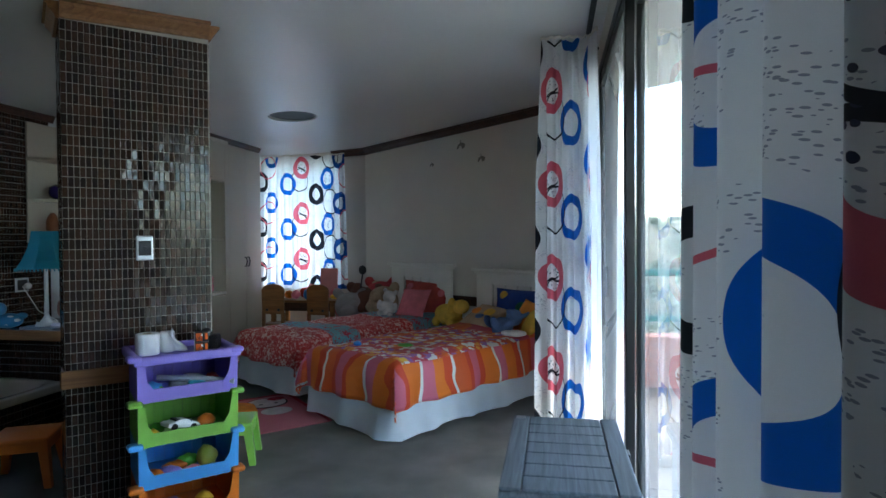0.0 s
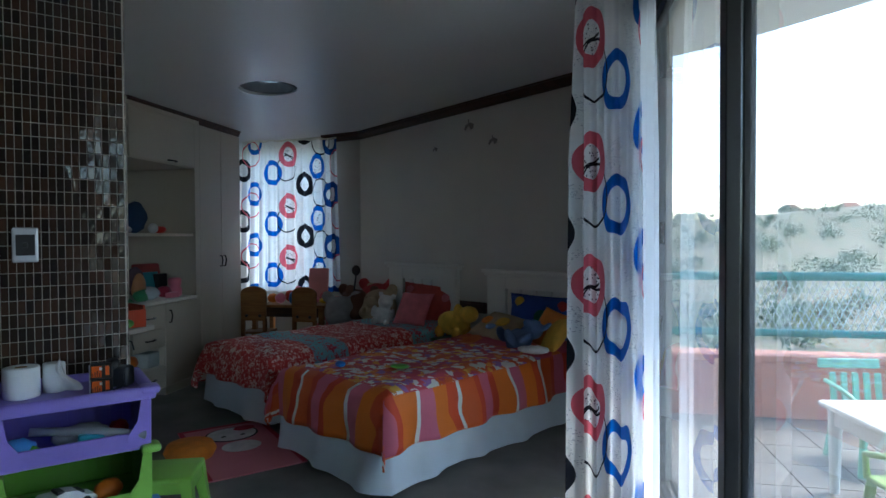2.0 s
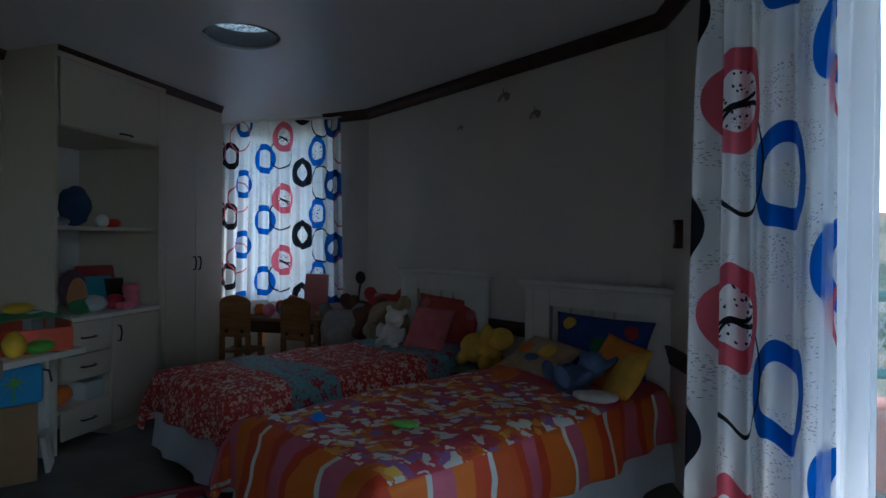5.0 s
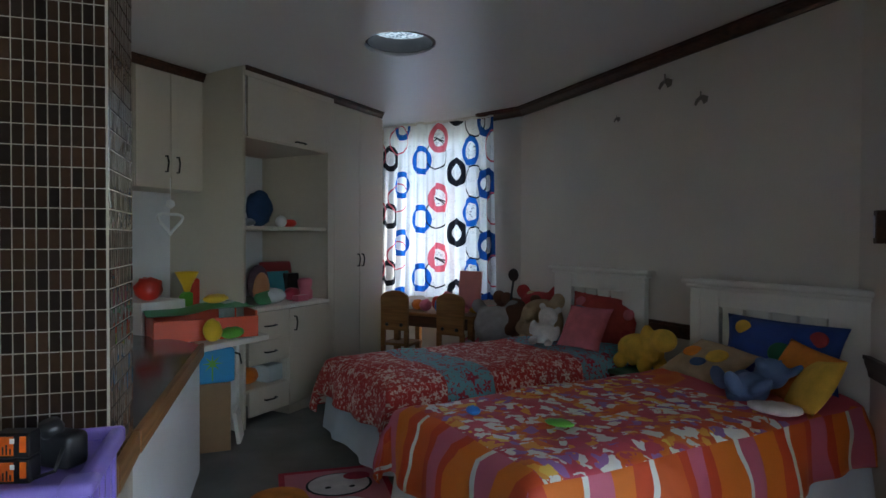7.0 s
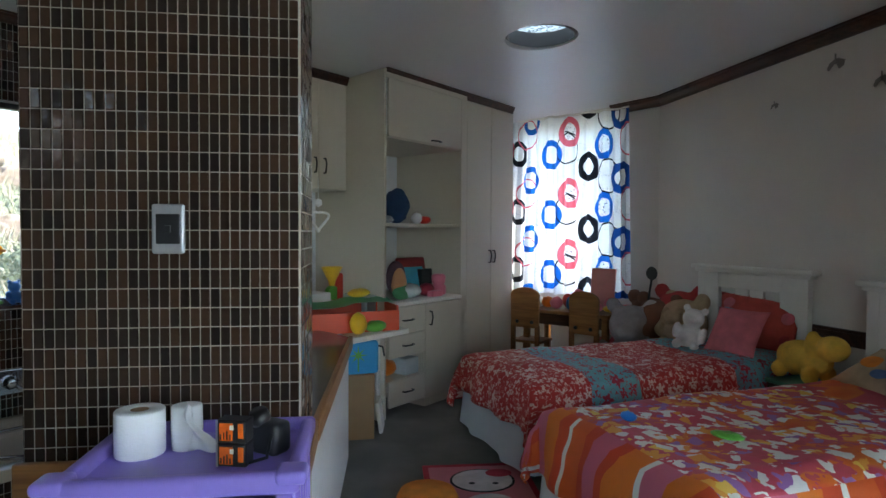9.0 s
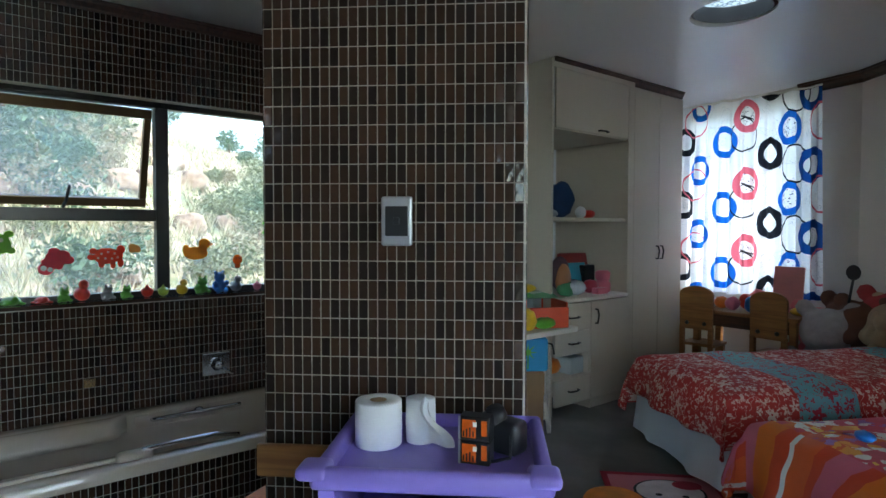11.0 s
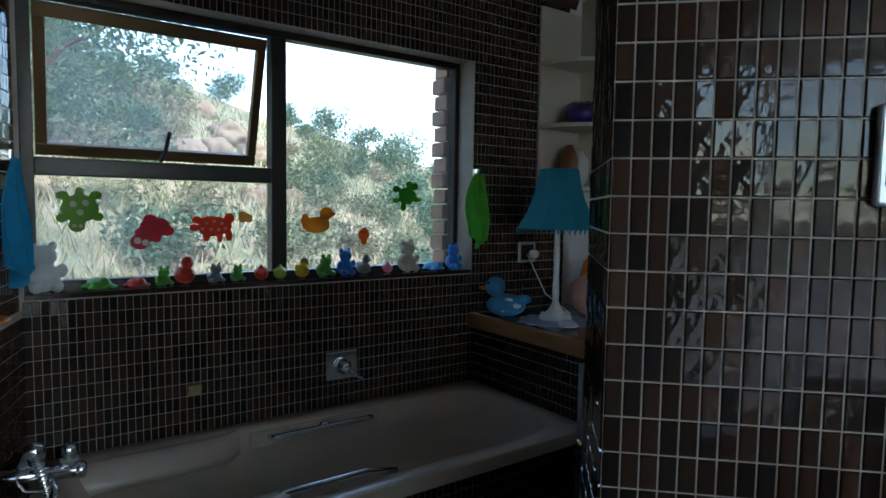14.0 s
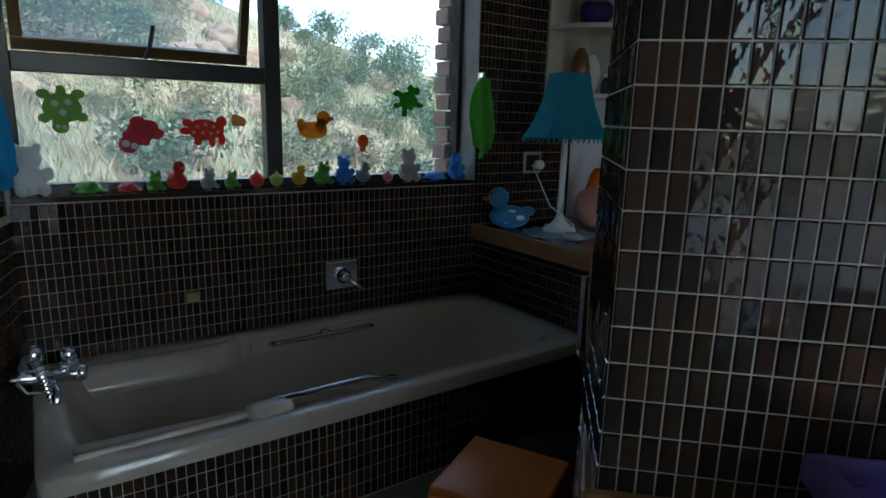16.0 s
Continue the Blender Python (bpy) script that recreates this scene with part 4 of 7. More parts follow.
# ---------------- bath ----------------
def bath_tub():
    t = thing("bathtub", "beige acrylic bath with grips set in a tiled surround", "bathtub")
    x0, x1, y0, y1, zr = BATHX + 0.004, -3.14, 1.66, 3.515, 0.36
    cx, cy = (x0 + x1) / 2, (y0 + y1) / 2
    hx, hy = (x1 - x0) / 2, (y1 - y0) / 2
    n = 72
    bm = bmesh.new()

    def ring(ax, ay, p, z, shift=0.0):
        r = []
        for i in range(n):
            a = 2 * math.pi * i / n
            c, s = math.cos(a), math.sin(a)
            k = (abs(c) ** p + abs(s) ** p) ** (-1 / p)
            r.append(bm.verts.new((cx + ax * k * c, cy + ay * k * s + shift, z(k * c, k * s) if callable(z) else z)))
        return r

    rings = [ring(hx, hy, 40, zr - 0.05), ring(hx, hy, 40, zr - 0.006), ring(hx - 0.006, hy - 0.006, 30, zr), ring(hx - 0.07, hy - 0.07, 7, zr), ring(hx - 0.085, hy - 0.085, 6, zr - 0.012),
             ring(hx - 0.11, hy - 0.15, 5, zr - 0.12), ring(hx - 0.14, hy - 0.24, 5, zr - 0.26), ring(hx - 0.19, hy - 0.32, 4, zr - 0.325), ring(hx - 0.30, hy - 0.5, 3, zr - 0.335)]
    for a, b in zip(rings, rings[1:]):
        for i in range(n):
            bm.faces.new((a[i], a[(i + 1) % n], b[(i + 1) % n], b[i]))
    bm.faces.new(rings[-1])
    bmesh.ops.recalc_face_normals(bm, faces=bm.faces[:])
    part("tub", bm, TUB, t, "", True)
    # shoulder on the wall side, elbow rest and scooped shelf on the open side
    def shoulder(u, v):
        y = y0 + 0.12 + 0.62 * u
        fall = 0.5 + 0.5 * math.cos(math.pi * min(1, max(0, (u - 0.72) / 0.28)))
        inx = 0.045 + (0.06 + 0.075 * v) * fall
        return Vector((x0 + inx, y, zr + 0.004 - 0.012 * v - 0.075 * v ** 3))
    solid(part("shoulder", grid_mesh(30, 8, shoulder), TUB, t, "", True), -0.02)

    def scoop(u, v):
        y = y0 + 0.08 + 0.42 * u
        w = 0.05 + 0.085 * (1 - u) ** 0.8
        return Vector((x1 - 0.055 - w * v, y, zr + 0.006 - 0.020 * math.sin(math.pi * v) * (1 - u) - 0.05 * v ** 6))
    solid(part("soap_shelf", grid_mesh(24, 10, scoop), TUB, t, "", True), -0.015)
    rest = box(x1 - 0.125, x1 - 0.045, y0 + 0.50, y0 + 0.64, zr - 0.04, zr + 0.028, 0.026, seg=4)
    part("elbow_rest", rest, TUB, t, "", True)
    part("grip_recess", box(x0 + 0.085, x0 + 0.10, 2.36, 2.92, 0.27, 0.345, 0.007, seg=2), TUB, t, "", True)
    part("grip", tube([(x0 + 0.10, 2.44, 0.318), (x0 + 0.125, 2.445, 0.322), (x0 + 0.13, 2.47, 0.324), (x0 + 0.13, 2.85, 0.324), (x0 + 0.125, 2.875, 0.322), (x0 + 0.10, 2.88, 0.318)], 0.011, 10), CHROME, t, "chrome bath grip", True)
    part("grip_clamp", ball((x0 + 0.12, 2.66, 0.328), 0.017, None, 1, 1.6, 1.1, 12), CHROME, t, "chrome grip clamp", True)
    part("grip", tube([(x1 - 0.09, 2.20, 0.36), (x1 - 0.085, 2.28, 0.385), (x1 - 0.085, 2.55, 0.385), (x1 - 0.09, 2.66, 0.36)], 0.010, 10), CHROME, t, "chrome bath grip", True)
    apron = part("apron", box(x1 - 0.06, x1 - 0.03, y0, y1 - 0.02, 0, zr - 0.05), GROUT, t, "brown mosaic apron")
    tile_field("mosaic", (x1 - 0.03, y0, 0.005), (0, 1, 0), (1, 0, 0), 1.80, 0.30, TILES, apron, seed=12)
    return t


bath_tub()

# ---------------- balcony and distance ----------------
PINKW = plain("salmon_parapet_plaster", (0.55, 0.24, 0.17), 0.85, 0.15, 3, 60, 0.3)
PATIO = plain("pale_patio_tiles", (0.21, 0.19, 0.17), 0.5, 0.15, 3, 80, 0.1)
TEALM = plain("teal_enamel_rail", (0.03, 0.24, 0.24), 0.4, 0.1, 6, 80, 0.05)
bal = solo("balcony_floor", box(0.66, 9, -3, 5.6, -0.16, -0.02), PATIO, "tiled balcony floor outside the sliding door", "balcony floor", kind="structure")
k = 0
for i in range(20):
    for j in range(20):
        x, y = 0.67 + i * 0.33, -1.1 + j * 0.33
        if x < 6 and y < 5.3:
            part("tile", box(x, x + 0.322, y, y + 0.322, -0.02, -0.012), PATIO, bal) if 260 > k else None
            k += 1
solo("parapet", box(0.66, 9, 5.45, 5.62, -0.02, 0.40, 0.015, box(0.66, 9, 5.42, 5.65, 0.40, 0.45, 0.01)), PINKW, "low salmon-painted balcony parapet", "parapet wall", kind="structure")
rl = thing("balcony_railing", "teal metal railing with wire mesh on the parapet", "railing")
part("top_rail", tube([(0.66, 5.53, 1.02), (9, 5.53, 1.02)], 0.032, 12), TEALM, rl, "", True)
part("bottom_rail", tube([(0.66, 5.53, 0.60), (9, 5.53, 0.60)], 0.028, 12), TEALM, rl, "", True)
for x in (0.8, 2.4, 4.0, 5.6, 7.2):
    part("post", box(x - 0.03, x + 0.03, 5.50, 5.56, 0.45, 1.02, 0.005), TEALM, rl)
bm = bmesh.new()
for i in range(150):
    x = 0.70 + i * 0.05
    for sg in (1, -1):
        xa, xb = (x, x + 0.2) if sg > 0 else (x + 0.2, x)
        vs_ = [bm.verts.new(p) for p in ((xa - 0.0025, 5.53, 0.60), (xa + 0.0025, 5.53, 0.60), (xb + 0.0025, 5.53, 1.02), (xb - 0.0025, 5.53, 1.02))]
        bm.faces.new(vs_)
ms = part("mesh_panel", bm, STEEL, rl, "grey wire mesh")
ms["kind"] = "stuff"
solid(ms, 0.004)
solo("balcony_roof", prism([(0.66, -3), (4.2, -3), (3.2, 2.6), (1.93, 4.29), (1.16, 5.12), (0.66, 5.45)], 2.62, 2.80), CEIL, "white soffit over the balcony", "soffit", kind="structure")

LAND = foliage("dry_grass", (0.17, 0.19, 0.10), (0.29, 0.27, 0.16), (0.38, 0.33, 0.21))


def land():
    m, nt, b = mat("hillside_ground")
    co = coords(nt)
    n1 = nd(nt, "ShaderNodeTexNoise", {"Vector": co, "Scale": 0.35, "Detail": 8.0}).outputs[0]
    n2 = nd(nt, "ShaderNodeTexNoise", {"Vector": co, "Scale": 3.0, "Detail": 6.0}).outputs[0]
    c = ramp(nt, ma(nt, "MULTIPLY_ADD", n2, 0.5, ma(nt, "MULTIPLY", n1, 0.5)), [(0.35, (0.06, 0.085, 0.045)), (0.47, (0.14, 0.15, 0.08)), (0.56, (0.28, 0.215, 0.15)), (0.66, (0.12, 0.14, 0.07))])
    nt.links.new(c, b.inputs["Base Color"])
    b.inputs["Roughness"].default_value = 0.95
    bump(nt, b, n2, 0.6, 0.2)
    return m


HILL = land()


def height(x, y):
    """Ground: falls away on the balcony side, with far hills; rises as a steep bank behind the bath."""
    h = -4.0
    n = noise.noise(Vector((x * 0.05, y * 0.05, 3))) * 1.5 + noise.noise(Vector((x * 0.25, y * 0.25, 7))) * 0.5
    if x < -4.6:
        d = -1.1 - x
        q = (y - 1.7) / d
        e = 0.24 - 0.27 * q if q < 0.7 else 0.05 - 0.06 * min(1.5, q - 0.7)
        ridge = 1.2 + 24 * min(0.36, e)
        base = -0.9 - 1.2 * max(0, min(1, q))
        k = (d - 3.5) / 21
        return (base + (ridge - base) * k if k < 1 else ridge - (d - 24.5) * 0.1) + n * 0.45 * min(1, max(0, d - 3.5) / 4)
    d = max(0, math.hypot(x, y - 4) - 60)
    far = min(1, d / 160)
    return h - min(4, max(0, math.hypot(x, y) - 8) * 0.12) + far * (15 + 9 * noise.noise(Vector((x * 0.008, y * 0.008, 1)))) + n * 0.5


def ground():
    bm = bmesh.new()
    xs = sorted(set([-300, -200, -140, -100, -75] + [-60 + i * 0.8 for i in range(78)] + [i * 3.5 for i in range(0, 30)] + [105 + i * 15 for i in range(0, 27)]))
    ys = sorted(set([-300, -200, -120, -80, -50, -30] + [-20 + i * 0.8 for i in range(80)] + [44 + i * 4 for i in range(15)] + [104 + i * 15 for i in range(1, 27)]))
    gv = [[bm.verts.new((x, y, height(x, y) if not (-4.6 < x < 9 and -5 < y < 8) else -4.2)) for y in ys] for x in xs]
    for i in range(len(xs) - 1):
        for j in range(len(ys) - 1):
            bm.faces.new((gv[i][j], gv[i + 1][j], gv[i + 1][j + 1], gv[i][j + 1])).smooth = True
    return bm


solo("ground", ground(), HILL, "dry grassy hillside around the house", "ground", kind="structure")

# ---------------- column: switch, drawers and what stands on them ----------------
CF = pose(CL.x, CL.y, 0, 0, 0, 46)                              # x along the face, -y towards the walker
sw = thing("light_switch", "silver light switch plate with black rocker on the mosaic", "light switch", CF @ pose(0.352, -0.004, 1.303))
part("plate", box(-0.040, 0.040, -0.012, 0, -0.063, 0.063, 0.006, seg=3), STEEL, sw)
part("inset", box(-0.029, 0.029, -0.014, -0.011, -0.038, 0.038, 0.002), BLACKPL, sw, "black switch inset")
part("rocker", box(-0.008, 0.008, -0.019, -0.013, -0.009, 0.009, 0.002), BLACKPL, sw)


def drawer_unit(colour, z0, top_lid, name, label):
    """Open-fronted stacking basket: tray, ribbed back and sides, curved front lip and rolled rim."""
    t = thing("stacking_basket", label, "storage basket", DR @ pose(0, 0, z0), "stacked toy baskets")
    w, d, h = 0.455, 0.36, 0.205
    part("tray", box(-w / 2 + 0.02, w / 2 - 0.02, 0.01, d - 0.01, 0.0, 0.012, 0.004), colour, t)
    part("back", box(-w / 2 + 0.02, w / 2 - 0.02, d - 0.014, d - 0.008, 0.012, h, 0.002), colour, t)
    for i in range(9):
        x = -w / 2 + 0.045 + i * 0.0455
        part("rib", box(x - 0.008, x + 0.008, d - 0.020, d - 0.014, 0.02, h - 0.01), colour, t)
    for sx in (-1, 1):
        part("side", prism([(sx * (w / 2 - 0.005), 0.02), (sx * (w / 2 - 0.012), 0.02), (sx * (w / 2 - 0.024), d - 0.01), (sx * (w / 2 - 0.018), d - 0.01)], 0.0, h), colour, t)
        # front cheek: wide below, narrowing upward
        bm = bmesh.new()
        pr = [(0, 0), (0.075, 0.0), (0.075, 0.055), (0.045, 0.10), (0.030, h - 0.01), (0, h - 0.01)]
        fr = [bm.verts.new((sx * (w / 2 - 0.004 - p * 0.95), -0.006 + 0.05 * (1 - q / h) * 0.3, q)) for p, q in pr]
        bk = [bm.verts.new((sx * (w / 2 - 0.004 - p * 0.95), 0.004 + 0.05 * (1 - q / h) * 0.3, q)) for p, q in pr]
        bm.faces.new(fr)
        bm.faces.new(bk[::-1])
        for i in range(len(pr)):
            j = (i + 1) % len(pr)
            bm.faces.new((fr[i], fr[j], bk[j], bk[i]))
        bmesh.ops.recalc_face_normals(bm, faces=bm.faces[:])
        part("cheek", bm, colour, t)
        part("corner_tab", box(sx * w / 2 - 0.04, sx * w / 2 + 0.025, -0.022, 0.05, h - 0.012, h + 0.016, 0.012, seg=3), colour, t, "", True)
    part("front_lip", box(-w / 2 + 0.07, w / 2 - 0.07, 0.008, 0.018, 0.0, 0.062, 0.004), colour, t)
    if top_lid:
        part("lid", box(-w / 2 + 0.01, w / 2 - 0.01, 0.0, d, h - 0.025, h - 0.015, 0.004), colour, t)
        for x0, x1, y0, y1 in ((-w / 2 - 0.012, w / 2 + 0.012, -0.018, 0.014), (-w / 2 - 0.012, w / 2 + 0.012, d - 0.014, d + 0.004), (-w / 2 - 0.012, -w / 2 + 0.02, 0.01, d - 0.01), (w / 2 - 0.02, w / 2 + 0.012, 0.01, d - 0.01)):
            part("rim", box(x0, x1, y0, y1, h - 0.03, h + 0.014, 0.012, seg=3), colour, t, "", True)
        for i in range(5):
            part("rib", box(w / 2 - 0.006, w / 2 + 0.004, 0.06 + i * 0.055, 0.075 + i * 0.055, 0.02, h - 0.03), colour, t)
    return t


dc = Vector((-1.497, 2.402, 0))
DR = pose(dc.x, dc.y, 0, 0, 0, 46)
drawer_unit(ORANGE, 0.0, False, "o", "orange plastic stacking basket on the floor, partly filled")
drawer_unit(BLUEP, 0.195, False, "b", "blue plastic stacking basket holding play food")
drawer_unit(GREEN, 0.39, False, "g", "lime green plastic stacking basket holding toy cars")
drawer_unit(PURPLE, 0.595, True, "p", "lilac plastic stacking basket on top, holding toys")


def roll(m, label):
    t = thing("toilet_roll", label, "toilet roll", m)
    bm = bmesh.new()
    prof = [(0.020, 0.0), (0.052, 0.0), (0.054, 0.003), (0.0545, 0.05), (0.054, 0.100), (0.052, 0.103), (0.021, 0.103), (0.020, 0.101), (0.020, 0.002)]
    n = 32
    rg = [[bm.verts.new((r * math.cos(6.2832 * i / n), r * math.sin(6.2832 * i / n), z)) for i in range(n)] for r, z in prof]
    for a, b in zip(rg, rg[1:] + rg[:1]):
        for i in range(n):
            bm.faces.new((a[i], a[(i + 1) % n], b[(i + 1) % n], b[i]))
    bmesh.ops.recalc_face_normals(bm, faces=bm.faces[:])
    part("paper", bm, PAPER, t, "", True)
    bm = tube([(0, 0, 0.004), (0, 0, 0.1025)], 0.0195, 20)
    part("core", bm, CARD, t, "brown card core")
    return t


ZT = 0.785
roll(DR @ pose(-0.145, 0.215, ZT), "full white toilet roll standing on the lilac basket")
r2 = thing("loose_toilet_roll", "small half-used white toilet roll with a loose sheet", "toilet roll", DR @ pose(-0.05, 0.245, ZT))
part("paper", lathe([(0.012, 0), (0.034, 0), (0.036, 0.05), (0.034, 0.1), (0.012, 0.1)], 24), PAPER, r2, "", True)
part("loose_sheet", grid_mesh(14, 14, lambda u, v: Vector((0.01 + u * 0.065 * (1.15 - v) + 0.008 * math.sin(v * 7), -0.037 - 0.012 * u + 0.010 * math.sin(u * 6 + v * 4), 0.118 * v + 0.004 - 0.03 * u * v))), PAPER, r2, "hanging crumpled sheet", True)
OBX = plain("orange_black_print", (0.75, 0.13, 0.01), 0.4, 0.2, 30, 90)
for z in (0.0, 0.052):
    bt = thing("battery_pack", "black and orange battery pack on the lilac basket", "battery pack", DR @ pose(0.085, 0.125, ZT + z, 0, 0, -14), "battery packs")
    part("box", box(-0.034, 0.034, -0.02, 0.02, 0.0, 0.05, 0.003), BLACKPL, bt)
    part("print", box(-0.026, 0.004, -0.0215, -0.0195, 0.006, 0.044), OBX, bt, "orange printed panel")
    part("print", box(0.016, 0.028, -0.0215, -0.0195, 0.012, 0.044), OBX, bt)
    part("print", box(-0.002, 0.006, -0.0225, -0.0205, 0.03, 0.04), WHITEP, bt)
    for q in range(4):
        part("print_bar", box(-0.024 + q * 0.007, -0.021 + q * 0.007, -0.0222, -0.0212, 0.008, 0.02 + 0.004 * (q % 3)), BLACKPL, bt)
    part("silver_edge", box(-0.0345, -0.030, -0.0212, -0.0198, 0.0, 0.05), STEEL, bt, "silver edge")
cm = thing("toy_camera", "black plastic gadget lying behind the battery packs", "gadget", DR @ pose(0.135, 0.20, ZT, 0, 0, -35))
part("body", box(-0.06, 0.06, -0.03, 0.03, 0.0, 0.075, 0.014, seg=3), BLACKPL, cm, "", True)
part("knob", lathe([(0.022, 0), (0.025, 0.012), (0.02, 0.03)], 18, m=pose(0, -0.01, 0.070, 20, 0, 0)), BLACKPL, cm, "", True)
part("strap", tube([(0.05, -0.03, 0.05), (0.075, -0.07, 0.02), (0.03, -0.085, 0.004), (-0.03, -0.06, 0.004)], 0.004), BLACKPL, cm)


def toy_car(m, colour, label, s=1.0):
    t = thing("toy_car", label, "toy car", m @ Matrix.Scale(s, 4))
    bm = bmesh.new()
    sec = [(-0.085, 0.016, 0.028, 0.034), (-0.08, 0.012, 0.034, 0.037), (-0.05, 0.012, 0.038, 0.038), (-0.02, 0.012, 0.052, 0.030), (0.02, 0.012, 0.052, 0.030), (0.045, 0.012, 0.040, 0.037), (0.08, 0.012, 0.036, 0.036), (0.088, 0.018, 0.03, 0.032)]
    rows = []
    for x, zb, zt, hw in sec:
        rows.append([bm.verts.new(p) for p in ((x, -0.038, zb), (x, -0.040, 0.028), (x, -hw, zt), (x, hw, zt), (x, 0.040, 0.028), (x, 0.038, zb))])
    for a, b in zip(rows, rows[1:]):
        for i in range(6):
            bm.faces.new((a[i], a[(i + 1) % 6], b[(i + 1) % 6], b[i]))
    bm.faces.new(rows[0])
    bm.faces.new(rows[-1])
    bmesh.ops.recalc_face_normals(bm, faces=bm.faces[:])
    part("body", bm, colour, t)
    part("window", box(-0.045, -0.018, -0.028, 0.028, 0.0415, 0.0525, 0.002, m=pose(0, 0, 0, 0, -0, 0)), BLACKPL, t, "black windscreen")
    part("window", box(0.022, 0.045, -0.028, 0.028, 0.041, 0.0505, 0.002), BLACKPL, t)
    for x in (-0.052, 0.052):
        for y in (-0.036, 0.036):
            part("wheel", lathe([(0.006, -0.006), (0.016, -0.006), (0.017, 0), (0.016, 0.006), (0.006, 0.006)], 16, m=pose(x, y, 0.017, 90, 0, 0)), BLACKPL, t)
    return t


toy_car(DR @ pose(-0.03, 0.09, 0.43, 0, 12, 18), WHITEP, "white toy sports car in the lime green basket", 0.95)


def lump(name, m, colour, label, category, r, sx=1, sy=1, sz=1, seed=0, n=14):
    """A rounded toy with an uneven surface, standing on its base."""
    bm = ball((0, 0, r * sz), r, None, sx, sy, sz, n)
    for v in bm.verts:
        v.co += v.co.normalized() * r * 0.22 * noise.noise(v.co * (2.2 / r) + Vector((seed, seed * 2, 0)))
        v.co.z = max(0, v.co.z)
    return solo(name, bm, colour, label, category, m, smooth=True)


def in_basket(z, items):
    for nm, x, y, colour, lab, r, sx, sy, sz in items:
        lump(nm, DR @ pose(x, y, z, 0, 0, x * 300), colour, lab, "toy", r, sx, sy, sz, x * 9)


in_basket(0.61, [("toy_block", -0.15, 0.10, BLUEP, "bright blue plastic toy in the lilac basket", 0.035, 1.6, 1, 0.9), ("toy_figure", -0.12, 0.07, TOYGREEN, "small green plastic toy in the lilac basket", 0.022, 1.2, 1, 1),
                 ("toy_vehicle", 0.02, 0.14, GREYTOY, "dark grey plastic toy in the lilac basket", 0.05, 1.8, 1, 0.7), ("toy_block", 0.14, 0.16, RED, "dark red plastic toy in the lilac basket", 0.03, 1.3, 1, 1)])
tg = thing("toy_launcher", "long grey plastic toy with chrome end in the lilac basket", "toy", DR @ pose(0.04, 0.075, 0.66, 0, 5, -6))
part("barrel", tube([(-0.17, 0.02, 0.012), (0.0, 0.01, 0.008), (0.14, -0.03, 0.0)], 0.014, 10), GREYTOY, tg, "", True)
part("end_ring", lathe([(0.016, -0.02), (0.021, -0.015), (0.021, 0.015), (0.012, 0.02)], 16, m=pose(0.16, -0.035, 0, 90, 0, 80)), STEEL, tg, "chrome end ring")
part("body", box(-0.03, 0.05, -0.015, 0.03, -0.035, 0.0, 0.006), TEAL, tg)
in_basket(0.405, [("toy_figure", 0.10, 0.12, ORANGE, "orange plastic toys in the lime green basket", 0.035, 1.5, 1, 1), ("toy_figure", -0.15, 0.08, YELLOW, "small yellow toy in the lime green basket", 0.024, 1.2, 1, 1), ("toy_figure", -0.12, 0.15, TOYGREEN, "small green toy in the lime green basket", 0.028, 1.3, 1, 1)])
in_basket(0.21, [("toy_aubergine", -0.08, 0.08, PURPLE, "purple toy aubergine in the blue basket", 0.03, 1.9, 1, 0.9), ("toy_carrot", -0.04, 0.15, ORANGE, "orange toy carrot in the blue basket", 0.025, 2.4, 1, 1), ("toy_pear", 0.10, 0.11, plastic("olive_plastic", (0.33, 0.36, 0.06)), "olive green toy pear in the blue basket", 0.05, 1, 1, 1.1),
                 ("toy_carrot", -0.14, 0.09, ORANGE, "orange toy vegetable in the blue basket", 0.024, 2, 1, 1), ("toy_fruit", 0.02, 0.17, TOYGREEN, "green toy vegetable in the blue basket", 0.04, 1.3, 1, 0.8), ("toy_fruit", 0.02, 0.07, PINK, "pink toy food in the blue basket", 0.025, 1.8, 1, 0.8)])
in_basket(0.015, [("toy_fruit", 0.08, 0.10, YELLOW, "yellow toy in the orange basket", 0.04, 1.2, 1, 1), ("toy_fruit", -0.06, 0.12, PURPLE, "purple toy in the orange basket", 0.04, 1.2, 1, 1)])


